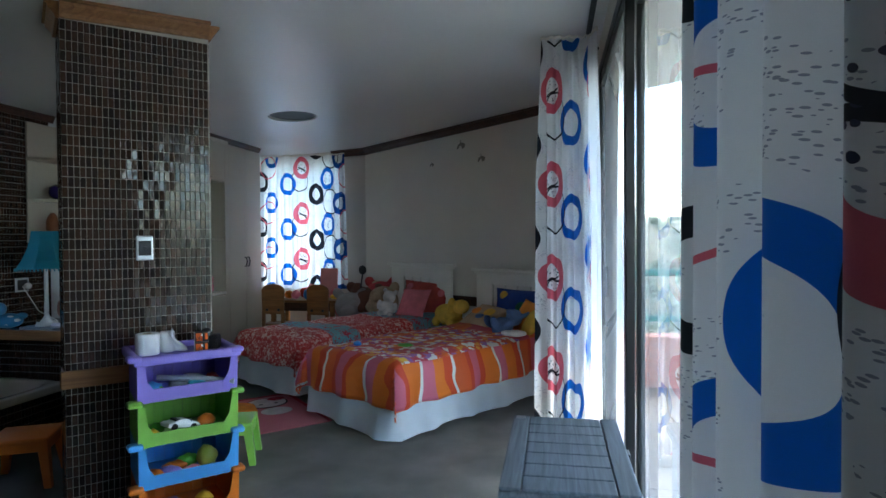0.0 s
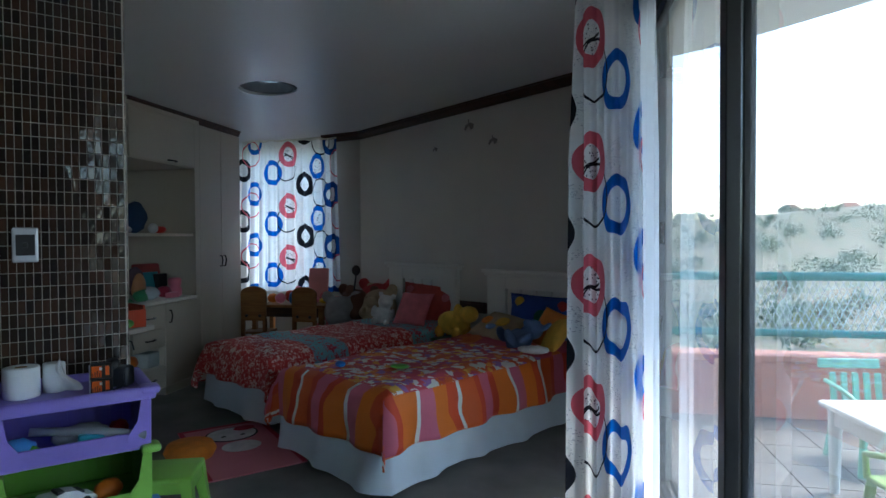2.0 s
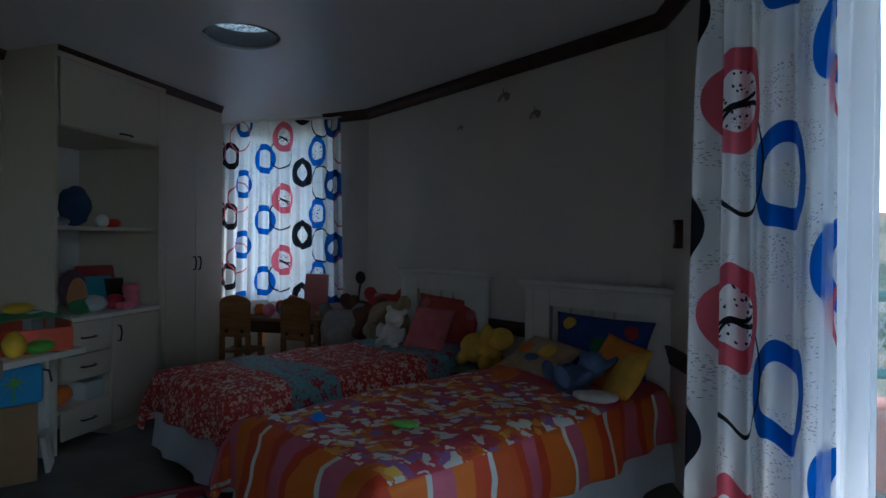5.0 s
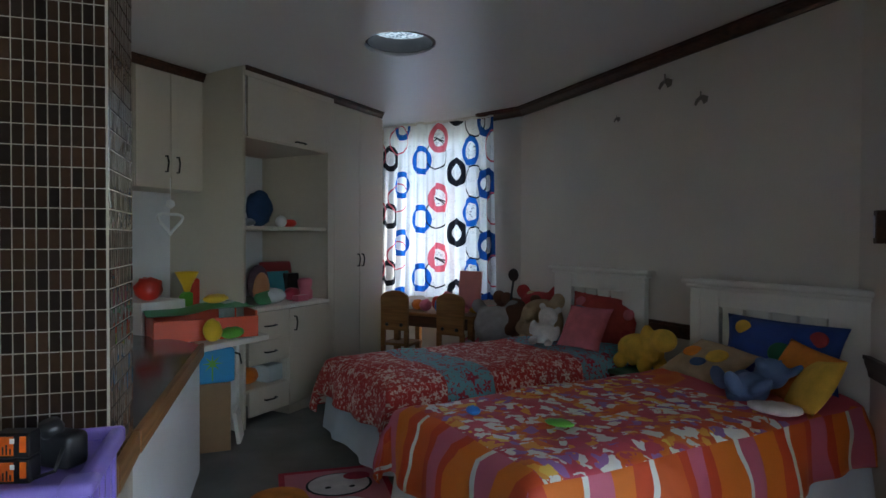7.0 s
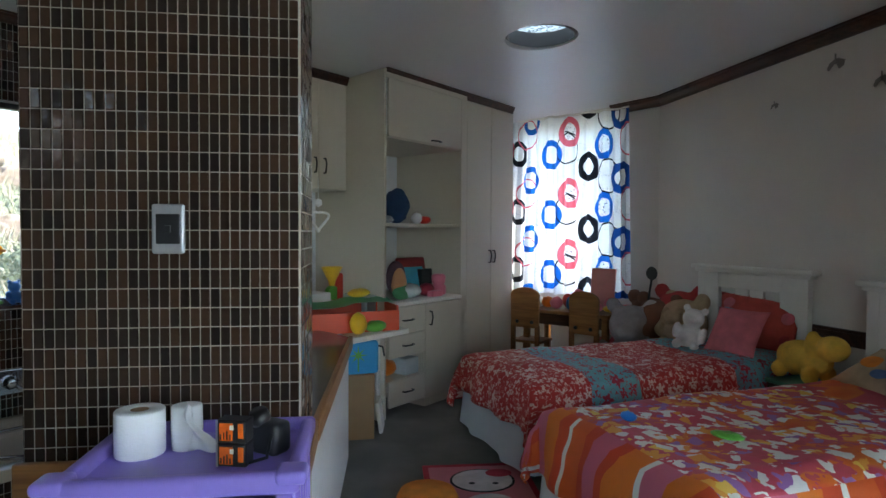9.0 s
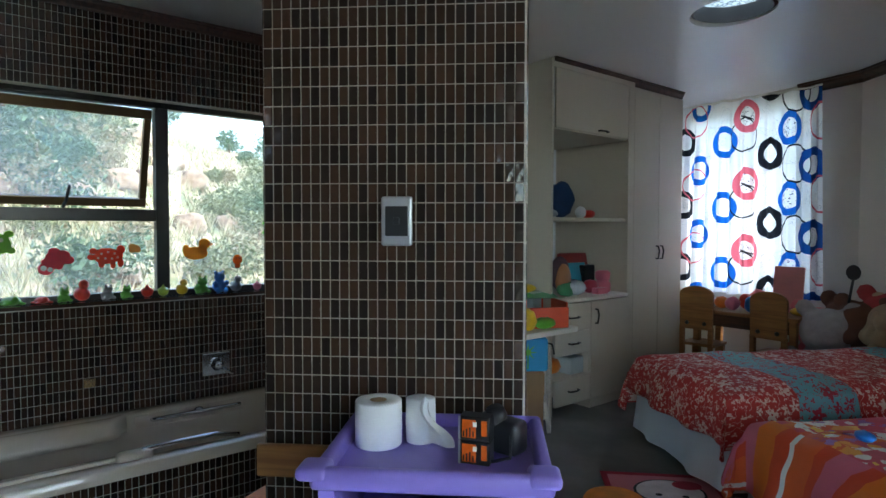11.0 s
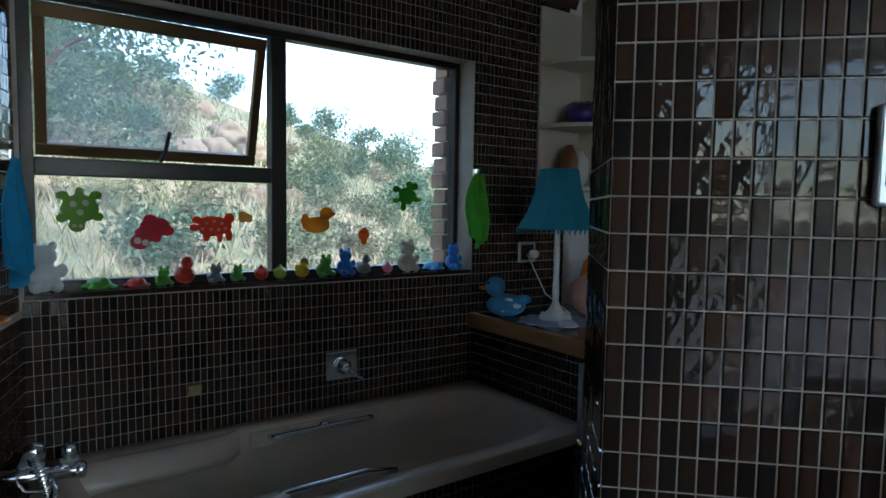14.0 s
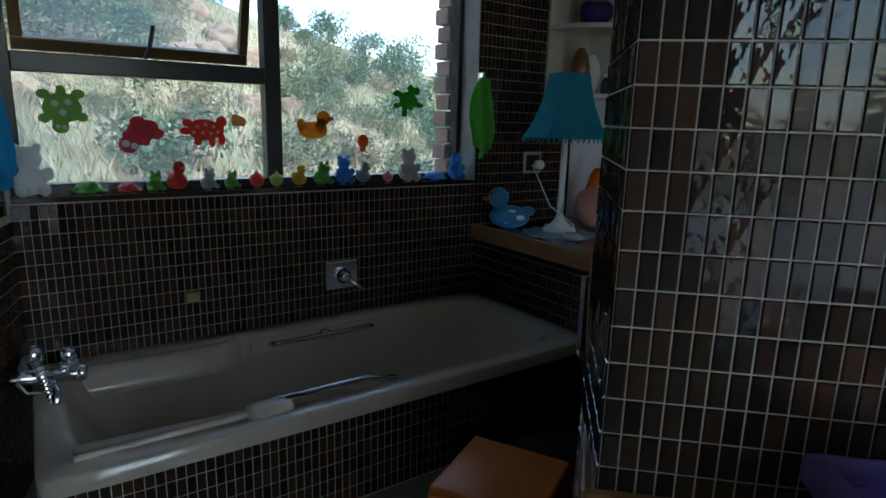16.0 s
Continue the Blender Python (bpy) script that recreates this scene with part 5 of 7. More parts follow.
def stool(m, colour, label, s=0.28, h=0.27):
    t = thing("step_stool", label, "stool", m, "plastic stools")
    bm = box(-s / 2, s / 2, -s / 2, s / 2, h - 0.03, h, 0.012, seg=3)
    part("seat", bm, colour, t, "", True)
    for sx in (-1, 1):
        for sy in (-1, 1):
            a = Vector((sx * (s / 2 - 0.028), sy * (s / 2 - 0.028), h - 0.02))
            b = Vector((sx * (s / 2 + 0.004), sy * (s / 2 + 0.004), 0))
            bm = bmesh.new()
            top = [bm.verts.new(a + Vector((dx * 0.026, dy * 0.026, 0))) for dx, dy in ((-1, -1), (1, -1), (1, 1), (-1, 1))]
            bot = [bm.verts.new(b + Vector((dx * 0.018, dy * 0.018, 0))) for dx, dy in ((-1, -1), (1, -1), (1, 1), (-1, 1))]
            for i in range(4):
                bm.faces.new((top[i], bot[i], bot[(i + 1) % 4], top[(i + 1) % 4]))
            bm.faces.new(bot)
            bm.faces.new(top)
            bmesh.ops.recalc_face_normals(bm, faces=bm.faces[:])
            part("leg", bm, colour, t)
    for k in range(4):
        part("apron", box(-s / 2 + 0.03, s / 2 - 0.03, -s / 2 + 0.004, -s / 2 + 0.012, h - 0.075, h - 0.02, 0.002, m=pose(0, 0, 0, 0, 0, 90 * k)), colour, t)
    return t


stool(pose(-1.74, 3.20, 0, 0, 0, 20), GREEN, "lime green plastic step stool beside the baskets", 0.26, 0.25)
stool(pose(-2.72, 2.70, 0, 0, 0, 28), ORANGE, "orange plastic step stool beside the bath", 0.30, 0.27)

# grey storage chest
ch = thing("storage_chest", "grey wood-look plastic storage chest by the door", "storage box", pose(0.245, 2.15, 0))
part("body", box(-0.205, 0.205, -0.38, 0.38, 0.0, 0.49, 0.012), GREYWOOD, ch)
part("lid_frame", box(-0.225, 0.225, -0.40, 0.40, 0.495, 0.53, 0.012, seg=3), GREYWOOD, ch, "", False)
part("lid_rail", box(-0.222, -0.152, -0.397, 0.397, 0.53, 0.543, 0.005), GREYWOOD, ch)
part("lid_rail", box(0.152, 0.222, -0.397, 0.397, 0.53, 0.543, 0.005), GREYWOOD, ch)
for i in range(7):
    y = -0.397 + i * 0.1135
    part("plank", box(-0.149, 0.149, y + 0.002, y + 0.110, 0.53, 0.541, 0.004), GREYWOOD, ch)
part("badge", box(-0.21, -0.17, 0.35, 0.38, 0.543, 0.546), STEEL, ch, "small embossed badge")
part("latch", box(0.222, 0.235, 0.0, 0.06, 0.49, 0.53, 0.004), BLACKPL, ch, "black hinge")

# rug with a plain rounded motif
m_, nt_, b_ = mat("pink_dotted_rug")
uvd = nd(nt_, "ShaderNodeTexVoronoi", {"Vector": coords(nt_), "Scale": 42.0, "Randomness": 0.0}).outputs["Distance"]
rc = mixc(nt_, ma(nt_, "LESS_THAN", uvd, 0.28), (0.62, 0.20, 0.24), (0.35, 0.03, 0.06))
nt_.links.new(rc, b_.inputs["Base Color"])
b_.inputs["Roughness"].default_value = 0.95
bump(nt_, b_, nd(nt_, "ShaderNodeTexNoise", {"Vector": coords(nt_), "Scale": 300.0}).outputs[0], 0.5, 0.004)
rug = thing("rug", "small pink dotted rug with a white rounded motif", "rug", pose(-2.47, 4.29, 0, 0, 0, -46))
part("woven_mat", box(0, 0.95, 0, 0.56, 0.002, 0.012, 0.004), m_, rug)
RUGW = plush("white_rug_pile", (0.72, 0.66, 0.66))
RUGK = plush("black_rug_pile", (0.02, 0.02, 0.025))
RUGR = plush("red_rug_pile", (0.45, 0.03, 0.06))
for nm, mt, cx, cy, rx, ry, z in (("motif_outline", RUGK, 0.22, 0.30, 0.145, 0.17, 0.014), ("motif", RUGW, 0.22, 0.30, 0.132, 0.157, 0.016), ("motif_bow", RUGR, 0.14, 0.40, 0.05, 0.07, 0.0175), ("motif_spot", RUGK, 0.26, 0.24, 0.012, 0.016, 0.0175), ("motif_spot", RUGK, 0.27, 0.36, 0.012, 0.016, 0.0175), ("motif_body", RUGW, 0.48, 0.30, 0.10, 0.12, 0.014)):
    part(nm, prism([(cx + rx * math.cos(a), cy + ry * math.sin(a)) for a in ang[::2]], 0.010, z), mt, rug)
part("border", box(0, 0.95, 0.0, 0.03, 0.011, 0.0135), RUGR, rug)
part("border", box(0, 0.95, 0.53, 0.56, 0.011, 0.0135), RUGR, rug)
part("border", box(0, 0.03, 0.03, 0.53, 0.011, 0.0135), RUGR, rug)
oc = solo("orange_cushion", lathe([(0.02, 0), (0.13, 0.01), (0.15, 0.05), (0.13, 0.09), (0.02, 0.10)], 28), PL_ORANGE, "round orange toy cushion lying on the rug", "cushion", pose(-2.13, 3.93, 0.0), smooth=True)


# ---------------- soft toys and pillows ----------------
def pillow(name, m, w, h, t, colour, label, category="pillow", spots=()):
    def mk(sgn):
        return lambda u, v: Vector(((u - 0.5) * w * (1 - 0.10 * math.sin(v * math.pi)), sgn * t / 2 * (max(0, math.sin(u * math.pi)) * max(0, math.sin(v * math.pi))) ** 0.45, v * h * (1 - 0.0) - 0.05 * h * math.sin(u * math.pi) * (v - 0.5)))
    bm = grid_mesh(16, 16, mk(-1))
    grid_mesh(16, 16, mk(1), bm)
    bmesh.ops.remove_doubles(bm, verts=bm.verts, dist=0.0005)
    bmesh.ops.recalc_face_normals(bm, faces=bm.faces[:])
    th = thing(name, label, category, m)
    part("cover", bm, colour, th, "", True)
    for x, z, r, mt in spots:
        y = -t / 2 * (max(0, math.sin((x / w + 0.5) * math.pi)) * max(0, math.sin(z / h * math.pi))) ** 0.45
        part("print", ball((x, y, z), r, None, 1, 0.12, 0.8, 12), mt, th, "printed spot", True)
    return th


def one_shell(ob, size):
    """Melts overlapping rounded shapes into one skin."""
    md = ob.modifiers.new("skin", "REMESH")
    md.mode, md.voxel_size, md.use_smooth_shade = "VOXEL", size, True
    return ob


def plush_toy(m, s, body, second, label, pose_kind=0):
    """Soft toy as one plain rounded shape: body, head, ears and limbs blended."""
    bm = ball((0, 0, 0.42 * s), 0.36 * s, None, 1, 0.85, 1.1, 14)
    ball((0, -0.05 * s, 0.95 * s), 0.30 * s, bm, 1, 0.95, 0.95, 14)
    for sx in (-1, 1):
        ball((sx * 0.25 * s, 0, 1.22 * s), 0.11 * s, bm, 1, 0.6, 1 if not pose_kind else 2.2, 10)
        ball((sx * 0.36 * s, -0.12 * s, 0.52 * s), 0.13 * s, bm, 0.9, 0.9, 1.8, 10)
        ball((sx * 0.24 * s, -0.36 * s, 0.14 * s), 0.14 * s, bm, 0.9, 1.8, 1, 10)
    ball((0, -0.32 * s, 0.88 * s), 0.13 * s, bm, 1.2, 0.8, 0.8, 10)
    return one_shell(solo("soft_toy", bm, body, label, "soft toy", m, smooth=True), 0.035 * s)


T1, T2 = BED1 @ pose(0, 0, 0.515), BED2 @ pose(0, 0, 0.515)
pillow("pillow", T1 @ pose(0.10, 1.86, 0, -18, 0, 4), 0.66, 0.38, 0.09, plush("salmon_red_pillow_cloth", (0.52, 0.075, 0.055)), "salmon-red patterned pillow against the headboard", spots=((-0.22, 0.30, 0.05, PL_PINK), (0.24, 0.24, 0.05, PL_PINK), (0.25, 0.10, 0.04, PL_RED)))
pillow("cushion", T1 @ pose(0.00, 1.72, 0, -28, 0, -14), 0.40, 0.30, 0.13, plush("pale_blue_cushion_cloth", (0.20, 0.33, 0.42)), "pale blue cushion leaning on the red pillow", "cushion")
pillow("cushion", T1 @ pose(0.20, 1.56, 0, -32, 0, 10), 0.36, 0.34, 0.15, PL_PINK, "pink cushion on the red duvet", "cushion")
plush_toy(T1 @ pose(-0.10, 1.50, -0.02, -10, 12, 40), 0.24, PL_WHITE, PL_BLUE, "white soft toy with blue patches on the bed")
plush_toy(T1 @ pose(-0.36, 1.62, -0.02, 0, 0, 30), 0.20, PL_BEIGE, PL_WHITE, "pale beige soft toy lying on the bed")
pillow("pillow", T2 @ pose(0.10, 1.90, -0.01, -14, 0, -3), 0.68, 0.36, 0.13, PL_NAVY, "navy pillow with green and orange spots", spots=((-0.24, 0.12, 0.06, PL_ORANGE), (0.05, 0.18, 0.07, plush("green_print", (0.03, 0.16, 0.08))), (-0.20, 0.29, 0.05, PL_YEL), (0.22, 0.28, 0.05, PL_RED)))
pillow("cushion", T2 @ pose(0.30, 1.66, -0.01, -30, 8, -20), 0.34, 0.30, 0.13, PL_ORANGE, "orange and yellow cushion on the bed", "cushion")
pillow("cushion", T2 @ pose(0.42, 1.56, -0.01, -35, -10, -35), 0.30, 0.28, 0.12, PL_YEL, "mustard yellow cushion on the bed", "cushion")
pillow("cushion", T2 @ pose(-0.22, 1.62, 0.0, -62, 4, -10), 0.44, 0.34, 0.14, PL_BEIGE, "tan and yellow printed cushion on the bed", "cushion", ((-0.08, 0.16, 0.06, PL_ORANGE), (0.08, 0.18, 0.07, PL_YEL), (0.02, 0.10, 0.05, PL_BLUE)))
plush_toy(T2 @ pose(0.18, 1.42, 0.0, -62, 0, -25), 0.26, PL_BLUE, PL_PINK, "slate blue soft toy lying on the bed", 1)
lump("pale_toy", T2 @ pose(0.42, 1.40, 0.0, 0, 0, 20), PL_WHITE, "flat cream soft toy on the orange duvet", "soft toy", 0.08, 1.4, 0.9, 0.35, 3)
lump("blue_toy", T2 @ pose(-0.18, 0.22, 0.01), TOYBLUE, "small dark blue toy on the duvet", "toy", 0.028, 1.4, 1, 0.7, 4)
lump("green_toy", T2 @ pose(0.12, 0.44, 0.01, 0, 0, 30), TOYGREEN, "small flat green toy on the duvet", "toy", 0.04, 1.5, 0.8, 0.35, 5)
# nightstand between the beds with a yellow soft toy
ns = RW0 + RD * 1.70 - RN * 0.28
nst = thing("nightstand", "small green-topped nightstand between the beds", "nightstand", pose(ns.x, ns.y, 0, 0, 0, RWA))
part("top", box(-0.12, 0.12, -0.2, 0.2, 0.42, 0.445, 0.006), plain("green_painted_top", (0.07, 0.20, 0.12), 0.5), nst)
part("front", box(-0.11, 0.11, -0.19, -0.175, 0.0, 0.42, 0.003), DARKWOOD, nst)
part("side", box(-0.11, -0.095, -0.175, 0.19, 0.0, 0.42, 0.003), DARKWOOD, nst)
part("side", box(0.095, 0.11, -0.175, 0.19, 0.0, 0.42, 0.003), DARKWOOD, nst)
bm = ball((0, 0, 0.16), 0.13, None, 1.7, 1, 1, 14)
ball((0.24, -0.02, 0.27), 0.10, bm, 1.1, 1, 0.9)
ball((0.12, -0.06, 0.27), 0.08, bm, 0.8, 0.6, 1.4)
for x, y in ((-0.14, -0.08), (-0.14, 0.07), (0.12, -0.09), (0.12, 0.08)):
    ball((x, y, 0.06), 0.06, bm, 1, 1, 1.1, 8)
one_shell(solo("yellow_soft_toy", bm, PL_YEL, "yellow soft toy animal on the nightstand", "soft toy", pose(ns.x - 0.02, ns.y + 0.0, 0.442, 0, 0, RWA) @ Matrix.Scale(0.8, 4), smooth=True), 0.012)

# children's table and chairs under the far window
tb = thing("kids_table", "low wooden play table under the window", "table", pose(-2.72, 6.66, 0))
part("tabletop", box(-0.42, 0.42, -0.24, 0.24, 0.60, 0.63, 0.008), TOYWOOD, tb)
for sx in (-1, 1):
    for sy in (-1, 1):
        part("leg", box(sx * 0.37 - 0.025, sx * 0.37 + 0.025, sy * 0.19 - 0.025, sy * 0.19 + 0.025, 0, 0.60, 0.005), TOYWOOD, tb)
part("apron", box(-0.35, 0.35, -0.20, -0.18, 0.50, 0.60), DARKWOOD, tb)


def kid_chair(m):
    t = thing("kids_chair", "small wooden chair with rounded back at the table", "chair", m, "chairs at the play table")
    pts = [(-0.13, 0.0), (0.13, 0.0), (0.135, 0.28)] + [(0.135 * math.cos(radians(a)), 0.28 + 0.07 * math.sin(radians(a))) for a in range(15, 166, 15)] + [(-0.135, 0.28)]
    bm = prism(pts, -0.012, 0.012)
    part("backrest", bm, TOYWOOD, t, "", False, pose(0, -0.12, 0.48, 90, 0, 0))
    part("seat", box(-0.14, 0.14, -0.11, 0.15, 0.34, 0.365, 0.006), TOYWOOD, t)
    for sx in (-1, 1):
        part("rear_leg", box(sx * 0.115 - 0.018, sx * 0.115 + 0.018, -0.135, -0.10, 0, 0.50, 0.003), TOYWOOD, t)
        part("leg", box(sx * 0.115 - 0.016, sx * 0.115 + 0.016, 0.10, 0.135, 0, 0.34, 0.003), TOYWOOD, t)
        part("peg", ball((sx * 0.07, -0.135, 0.53), 0.016), BLACKPL, t)
    return t


kid_chair(pose(-3.02, 6.42, 0, 0, 0, 4))
kid_chair(pose(-2.44, 6.40, 0, 0, 0, -6))
for i, (x, y, c, lab, cat, r, a, b, h) in enumerate(((-2.84, 6.55, PINK, "pink plastic bucket on the play table", "bucket", 0.055, 1, 1, 1.0), (-2.68, 6.52, TOYBLUE, "blue toy on the play table", "toy", 0.05, 1, 1, 1.3), (-2.95, 6.6, ORANGE, "orange toy on the play table", "toy", 0.05, 1.2, 1, 1), (-2.60, 6.6, YELLOW, "yellow toy on the play table", "toy", 0.05, 1.5, 1, 0.7), (-2.78, 6.68, RED, "red toy on the play table", "toy", 0.06, 1.1, 1, 1.1), (-2.48, 6.58, PINK, "pink toy on the play table", "toy", 0.045, 1.3, 1, 0.9), (-3.05, 6.62, WHITEP, "white toy on the play table", "toy", 0.05, 1.3, 1, 0.9), (-2.72, 6.74, PL_PINK, "pink soft toy on the play table", "soft toy", 0.07, 1, 1, 1.2), (-2.36, 6.62, YELLOW, "yellow toy bowl on the play table", "toy", 0.05, 1.6, 1, 0.6))):
    lump("play_toy", pose(x, y, 0.63), c, lab, cat, r, a, b, h, i)
bk = thing("pink_book", "pink picture book standing on the play table", "book", pose(-2.52, 6.78, 0.63, -8, 0, 0))
part("cover", box(-0.11, 0.11, -0.012, 0.012, 0, 0.36, 0.003), plain("salmon_card", (0.65, 0.25, 0.24), 0.6), bk)
part("pages", box(-0.105, 0.105, -0.009, 0.009, 0.004, 0.364), PAPER, bk)
for x, y, z, s, c, lab, rz in ((-2.14, 6.50, 0.0, 0.62, PL_GREY, "grey and white soft bunny beside the bed", 10), (-1.96, 6.62, 0.0, 0.66, PL_BROWN, "large brown teddy bear beside the bed", -20), (-1.74, 6.58, 0.0, 0.68, PL_BEIGE, "beige teddy bear slumped by the wall", -30), (-1.82, 6.70, 0.12, 0.62, PL_RED, "dark red soft toy behind the bears", 0), (-2.26, 6.72, 0.0, 0.60, PL_PINK, "faded pink soft toy by the table", 15), (-2.08, 6.78, 0.0, 0.66, PL_BROWN, "dark brown soft toy by the window wall", -10)):
    plush_toy(pose(x, y, z, 0, 0, rz), s * 0.95, c, PL_WHITE, lab)
hd = thing("toy_mirror", "dark hand mirror sticking up among the toys", "toy", pose(-2.02, 6.60, 0.72, 0, 0, -20))
part("disc", lathe([(0.002, -0.008), (0.05, -0.008), (0.055, 0), (0.05, 0.008), (0.002, 0.008)], 20, m=pose(0, 0, 0.26, 90, 0, 0)), BLACKPL, hd)
part("stem", tube([(0, 0, 0.21), (-0.02, 0, 0.1), (-0.05, 0.02, 0.0)], 0.009), BLACKPL, hd)

# butterflies and wall holder
for s, z, k in ((1.18, 2.18, 0.6), (1.62, 2.36, 1.15), (1.90, 2.19, 1.0)):
    p = RW0 + RD * s - RN * 0.004
    bf = thing("wall_butterfly", "small grey butterfly decoration on the wall", "wall decoration", pose(p.x, p.y, z, 0, 0, RWA) @ Matrix.Scale(k, 4), "wall butterflies")
    GB = plain("grey_butterfly_card", (0.26, 0.23, 0.20), 0.6)
    for sx in (-1, 1):
        pts = [(0, -0.01), (0.05, -0.045), (0.062, -0.02), (0.045, 0.005), (0.075, 0.05), (0.055, 0.065), (0.02, 0.045), (0, 0.01)]
        part("wing", prism([(sx * x, y) for x, y in pts], -0.001, 0.001), GB, bf, at=pose(0, 0, 0, 90 - 25, sx * 25, 0))
    part("body", tube([(0, -0.008, -0.025), (0, -0.01, 0.03)], 0.004), GB, bf)
tw = (Vector((0.5, 4.08, 0)) - RW1).normalized()
tp = RW1 + tw * 0.32 + Vector((-0.02, 0, 1.34))
th_ = thing("thermometer", "small dark wall thermometer by the door", "thermometer", pose(tp.x, tp.y, tp.z, 0, 0, math.degrees(math.atan2(tw.y, tw.x))))
part("back", box(-0.022, 0.022, -0.02, 0.02, -0.075, 0.075, 0.004), DARKWOOD, th_)
part("tube", tube([(0, -0.022, -0.05), (0, -0.022, 0.05)], 0.005), STEEL, th_)

# ---------------- desk, niche, knee space ----------------
Z = 0.667
CRATE = plastic("orange_red_plastic", (0.72, 0.075, 0.015))
tubb = thing("toy_crate", "orange-red plastic toy crate with a green lid on the desk", "toy box", pose(-3.26, 4.46, Z, 0, 0, 62))
part("wall", box(-0.30, 0.30, -0.17, -0.155, 0, 0.13, 0.004), CRATE, tubb)
part("wall", box(-0.30, 0.30, 0.155, 0.17, 0, 0.15, 0.004), CRATE, tubb)
part("wall", box(-0.30, -0.285, -0.155, 0.155, 0, 0.14, 0.004), CRATE, tubb)
part("wall", box(0.285, 0.30, -0.155, 0.155, 0, 0.16, 0.004), CRATE, tubb)
part("bottom", box(-0.285, 0.285, -0.155, 0.155, 0, 0.01), CRATE, tubb)
part("lid", grid_mesh(20, 8, lambda u, v: Vector((-0.31 + 0.62 * u, -0.17 + 0.35 * v, 0.15 + 0.03 * (1 / (1 + math.exp(-(u - 0.45) * 25))) + 0.012 * math.cos(v * 6.28)))), plastic("sea_green_plastic", (0.06, 0.36, 0.14)), tubb, "wavy green lid", True)
lump("yellow_shell", pose(-3.05, 4.36, Z), YELLOW, "yellow toy in front of the red crate", "toy", 0.06, 0.8, 1, 1.1, 1)
lump("green_frog", pose(-3.04, 4.50, Z), TOYGREEN, "light green toy frog on the desk", "toy", 0.045, 1.2, 1.8, 0.8, 2)
lump("yellow_sponge", pose(-3.32, 4.62, Z + 0.19), YELLOW, "yellow toy lying on the crate lid", "toy", 0.05, 1.0, 1.9, 0.6, 7)
wb = thing("white_box", "white and blue game box on the desk", "box", pose(-3.68, 4.42, Z))
part("carton", box(-0.12, 0.12, -0.16, 0.16, 0, 0.21, 0.004), WHITEP, wb)
part("label_bar", box(0.118, 0.122, -0.06, 0.06, 0.10, 0.14), RED, wb, "red label bar")
lump("red_ball", pose(-3.66, 4.38, Z + 0.21), RED, "red toy ball on the game box", "ball", 0.08, 1, 1.1, 0.95, 9)
fn = thing("sand_funnel", "yellow funnel on a red sand toy stand", "toy", pose(-3.62, 4.64, Z))
part("funnel", lathe([(0.02, 0.25), (0.03, 0.29), (0.075, 0.38), (0.078, 0.385), (0.07, 0.385), (0.02, 0.30)], 20), YELLOW, fn, "yellow funnel")
part("stand", box(-0.03, 0.03, 0.03, 0.09, 0, 0.34, 0.02, seg=3), RED, fn, "red arched stand", True)
part("wheel", lathe([(0.01, -0.02), (0.05, -0.02), (0.05, 0.02), (0.01, 0.02)], 14, m=pose(0, 0, 0.2, 90, 0, 90)), TOYGREEN, fn)
CLEARP = plain("clear_plastic_box", (0.55, 0.62, 0.62), 0.15, 0.1)
cb_ = thing("clear_box", "clear plastic box on the desk by the cabinet", "box", pose(-3.40, 4.70, Z))
part("shell", box(-0.12, 0.12, -0.045, 0.045, 0, 0.20, 0.008), CLEARP, cb_)

ZN = 0.804
mk = thing("toy_mask", "colourful toy mask with dark hair in the niche", "toy", pose(-3.36, 5.06, ZN, 0, 0, 90))
part("face", ball((0, 0, 0.12), 0.085, None, 0.9, 0.5, 1.35), plastic("tan_plastic", (0.45, 0.20, 0.08)), mk, "tan face shape", True)
part("hair", ball((0, 0.03, 0.16), 0.10, None, 1, 0.45, 1.25), plush("purple_brown_hair", (0.10, 0.06, 0.08)), mk, "", True)
part("collar", ball((0.02, -0.02, 0.05), 0.08, None, 1.3, 0.6, 0.7), plastic("dark_green_plastic", (0.05, 0.20, 0.08)), mk, "", True)
tbx = thing("toy_tablet", "red framed toy tablet with blue screen in the niche", "toy", pose(-3.52, 5.42, ZN, 0, 0, 82) @ pose(0, 0, 0, -12, 0, 0))
part("frame", box(-0.15, 0.15, -0.015, 0.015, 0, 0.30, 0.02, seg=3), plastic("dark_red_plastic", (0.28, 0.03, 0.03)), tbx, "", True)
part("screen", box(-0.11, 0.11, -0.018, -0.013, 0.03, 0.22, 0.003), TEAL, tbx, "blue screen")
jr = thing("pink_jar", "pink plastic jar in the niche", "jar", pose(-3.36, 5.53, ZN))
part("jar", lathe([(0.05, 0), (0.06, 0.01), (0.06, 0.07), (0.045, 0.085), (0.055, 0.10), (0.058, 0.15), (0.04, 0.165)], 20), PINK, jr, "", True)
lump("toy_pile", pose(-3.34, 5.16, ZN, 0, 0, 90), CLEARP, "clear bag of small toys in the niche", "toy", 0.07, 1.7, 1, 0.8, 11)
lump("red_toy", pose(-3.36, 5.38, ZN), plastic("crimson_plastic", (0.40, 0.03, 0.06)), "crimson toy in the niche", "toy", 0.055, 1, 1.3, 0.9, 12)
pb = thing("pink_box", "small pink box at the niche edge", "box", pose(-3.29, 5.40, ZN))
part("carton", box(-0.03, 0.03, -0.06, 0.06, 0, 0.045, 0.004), PINK, pb)
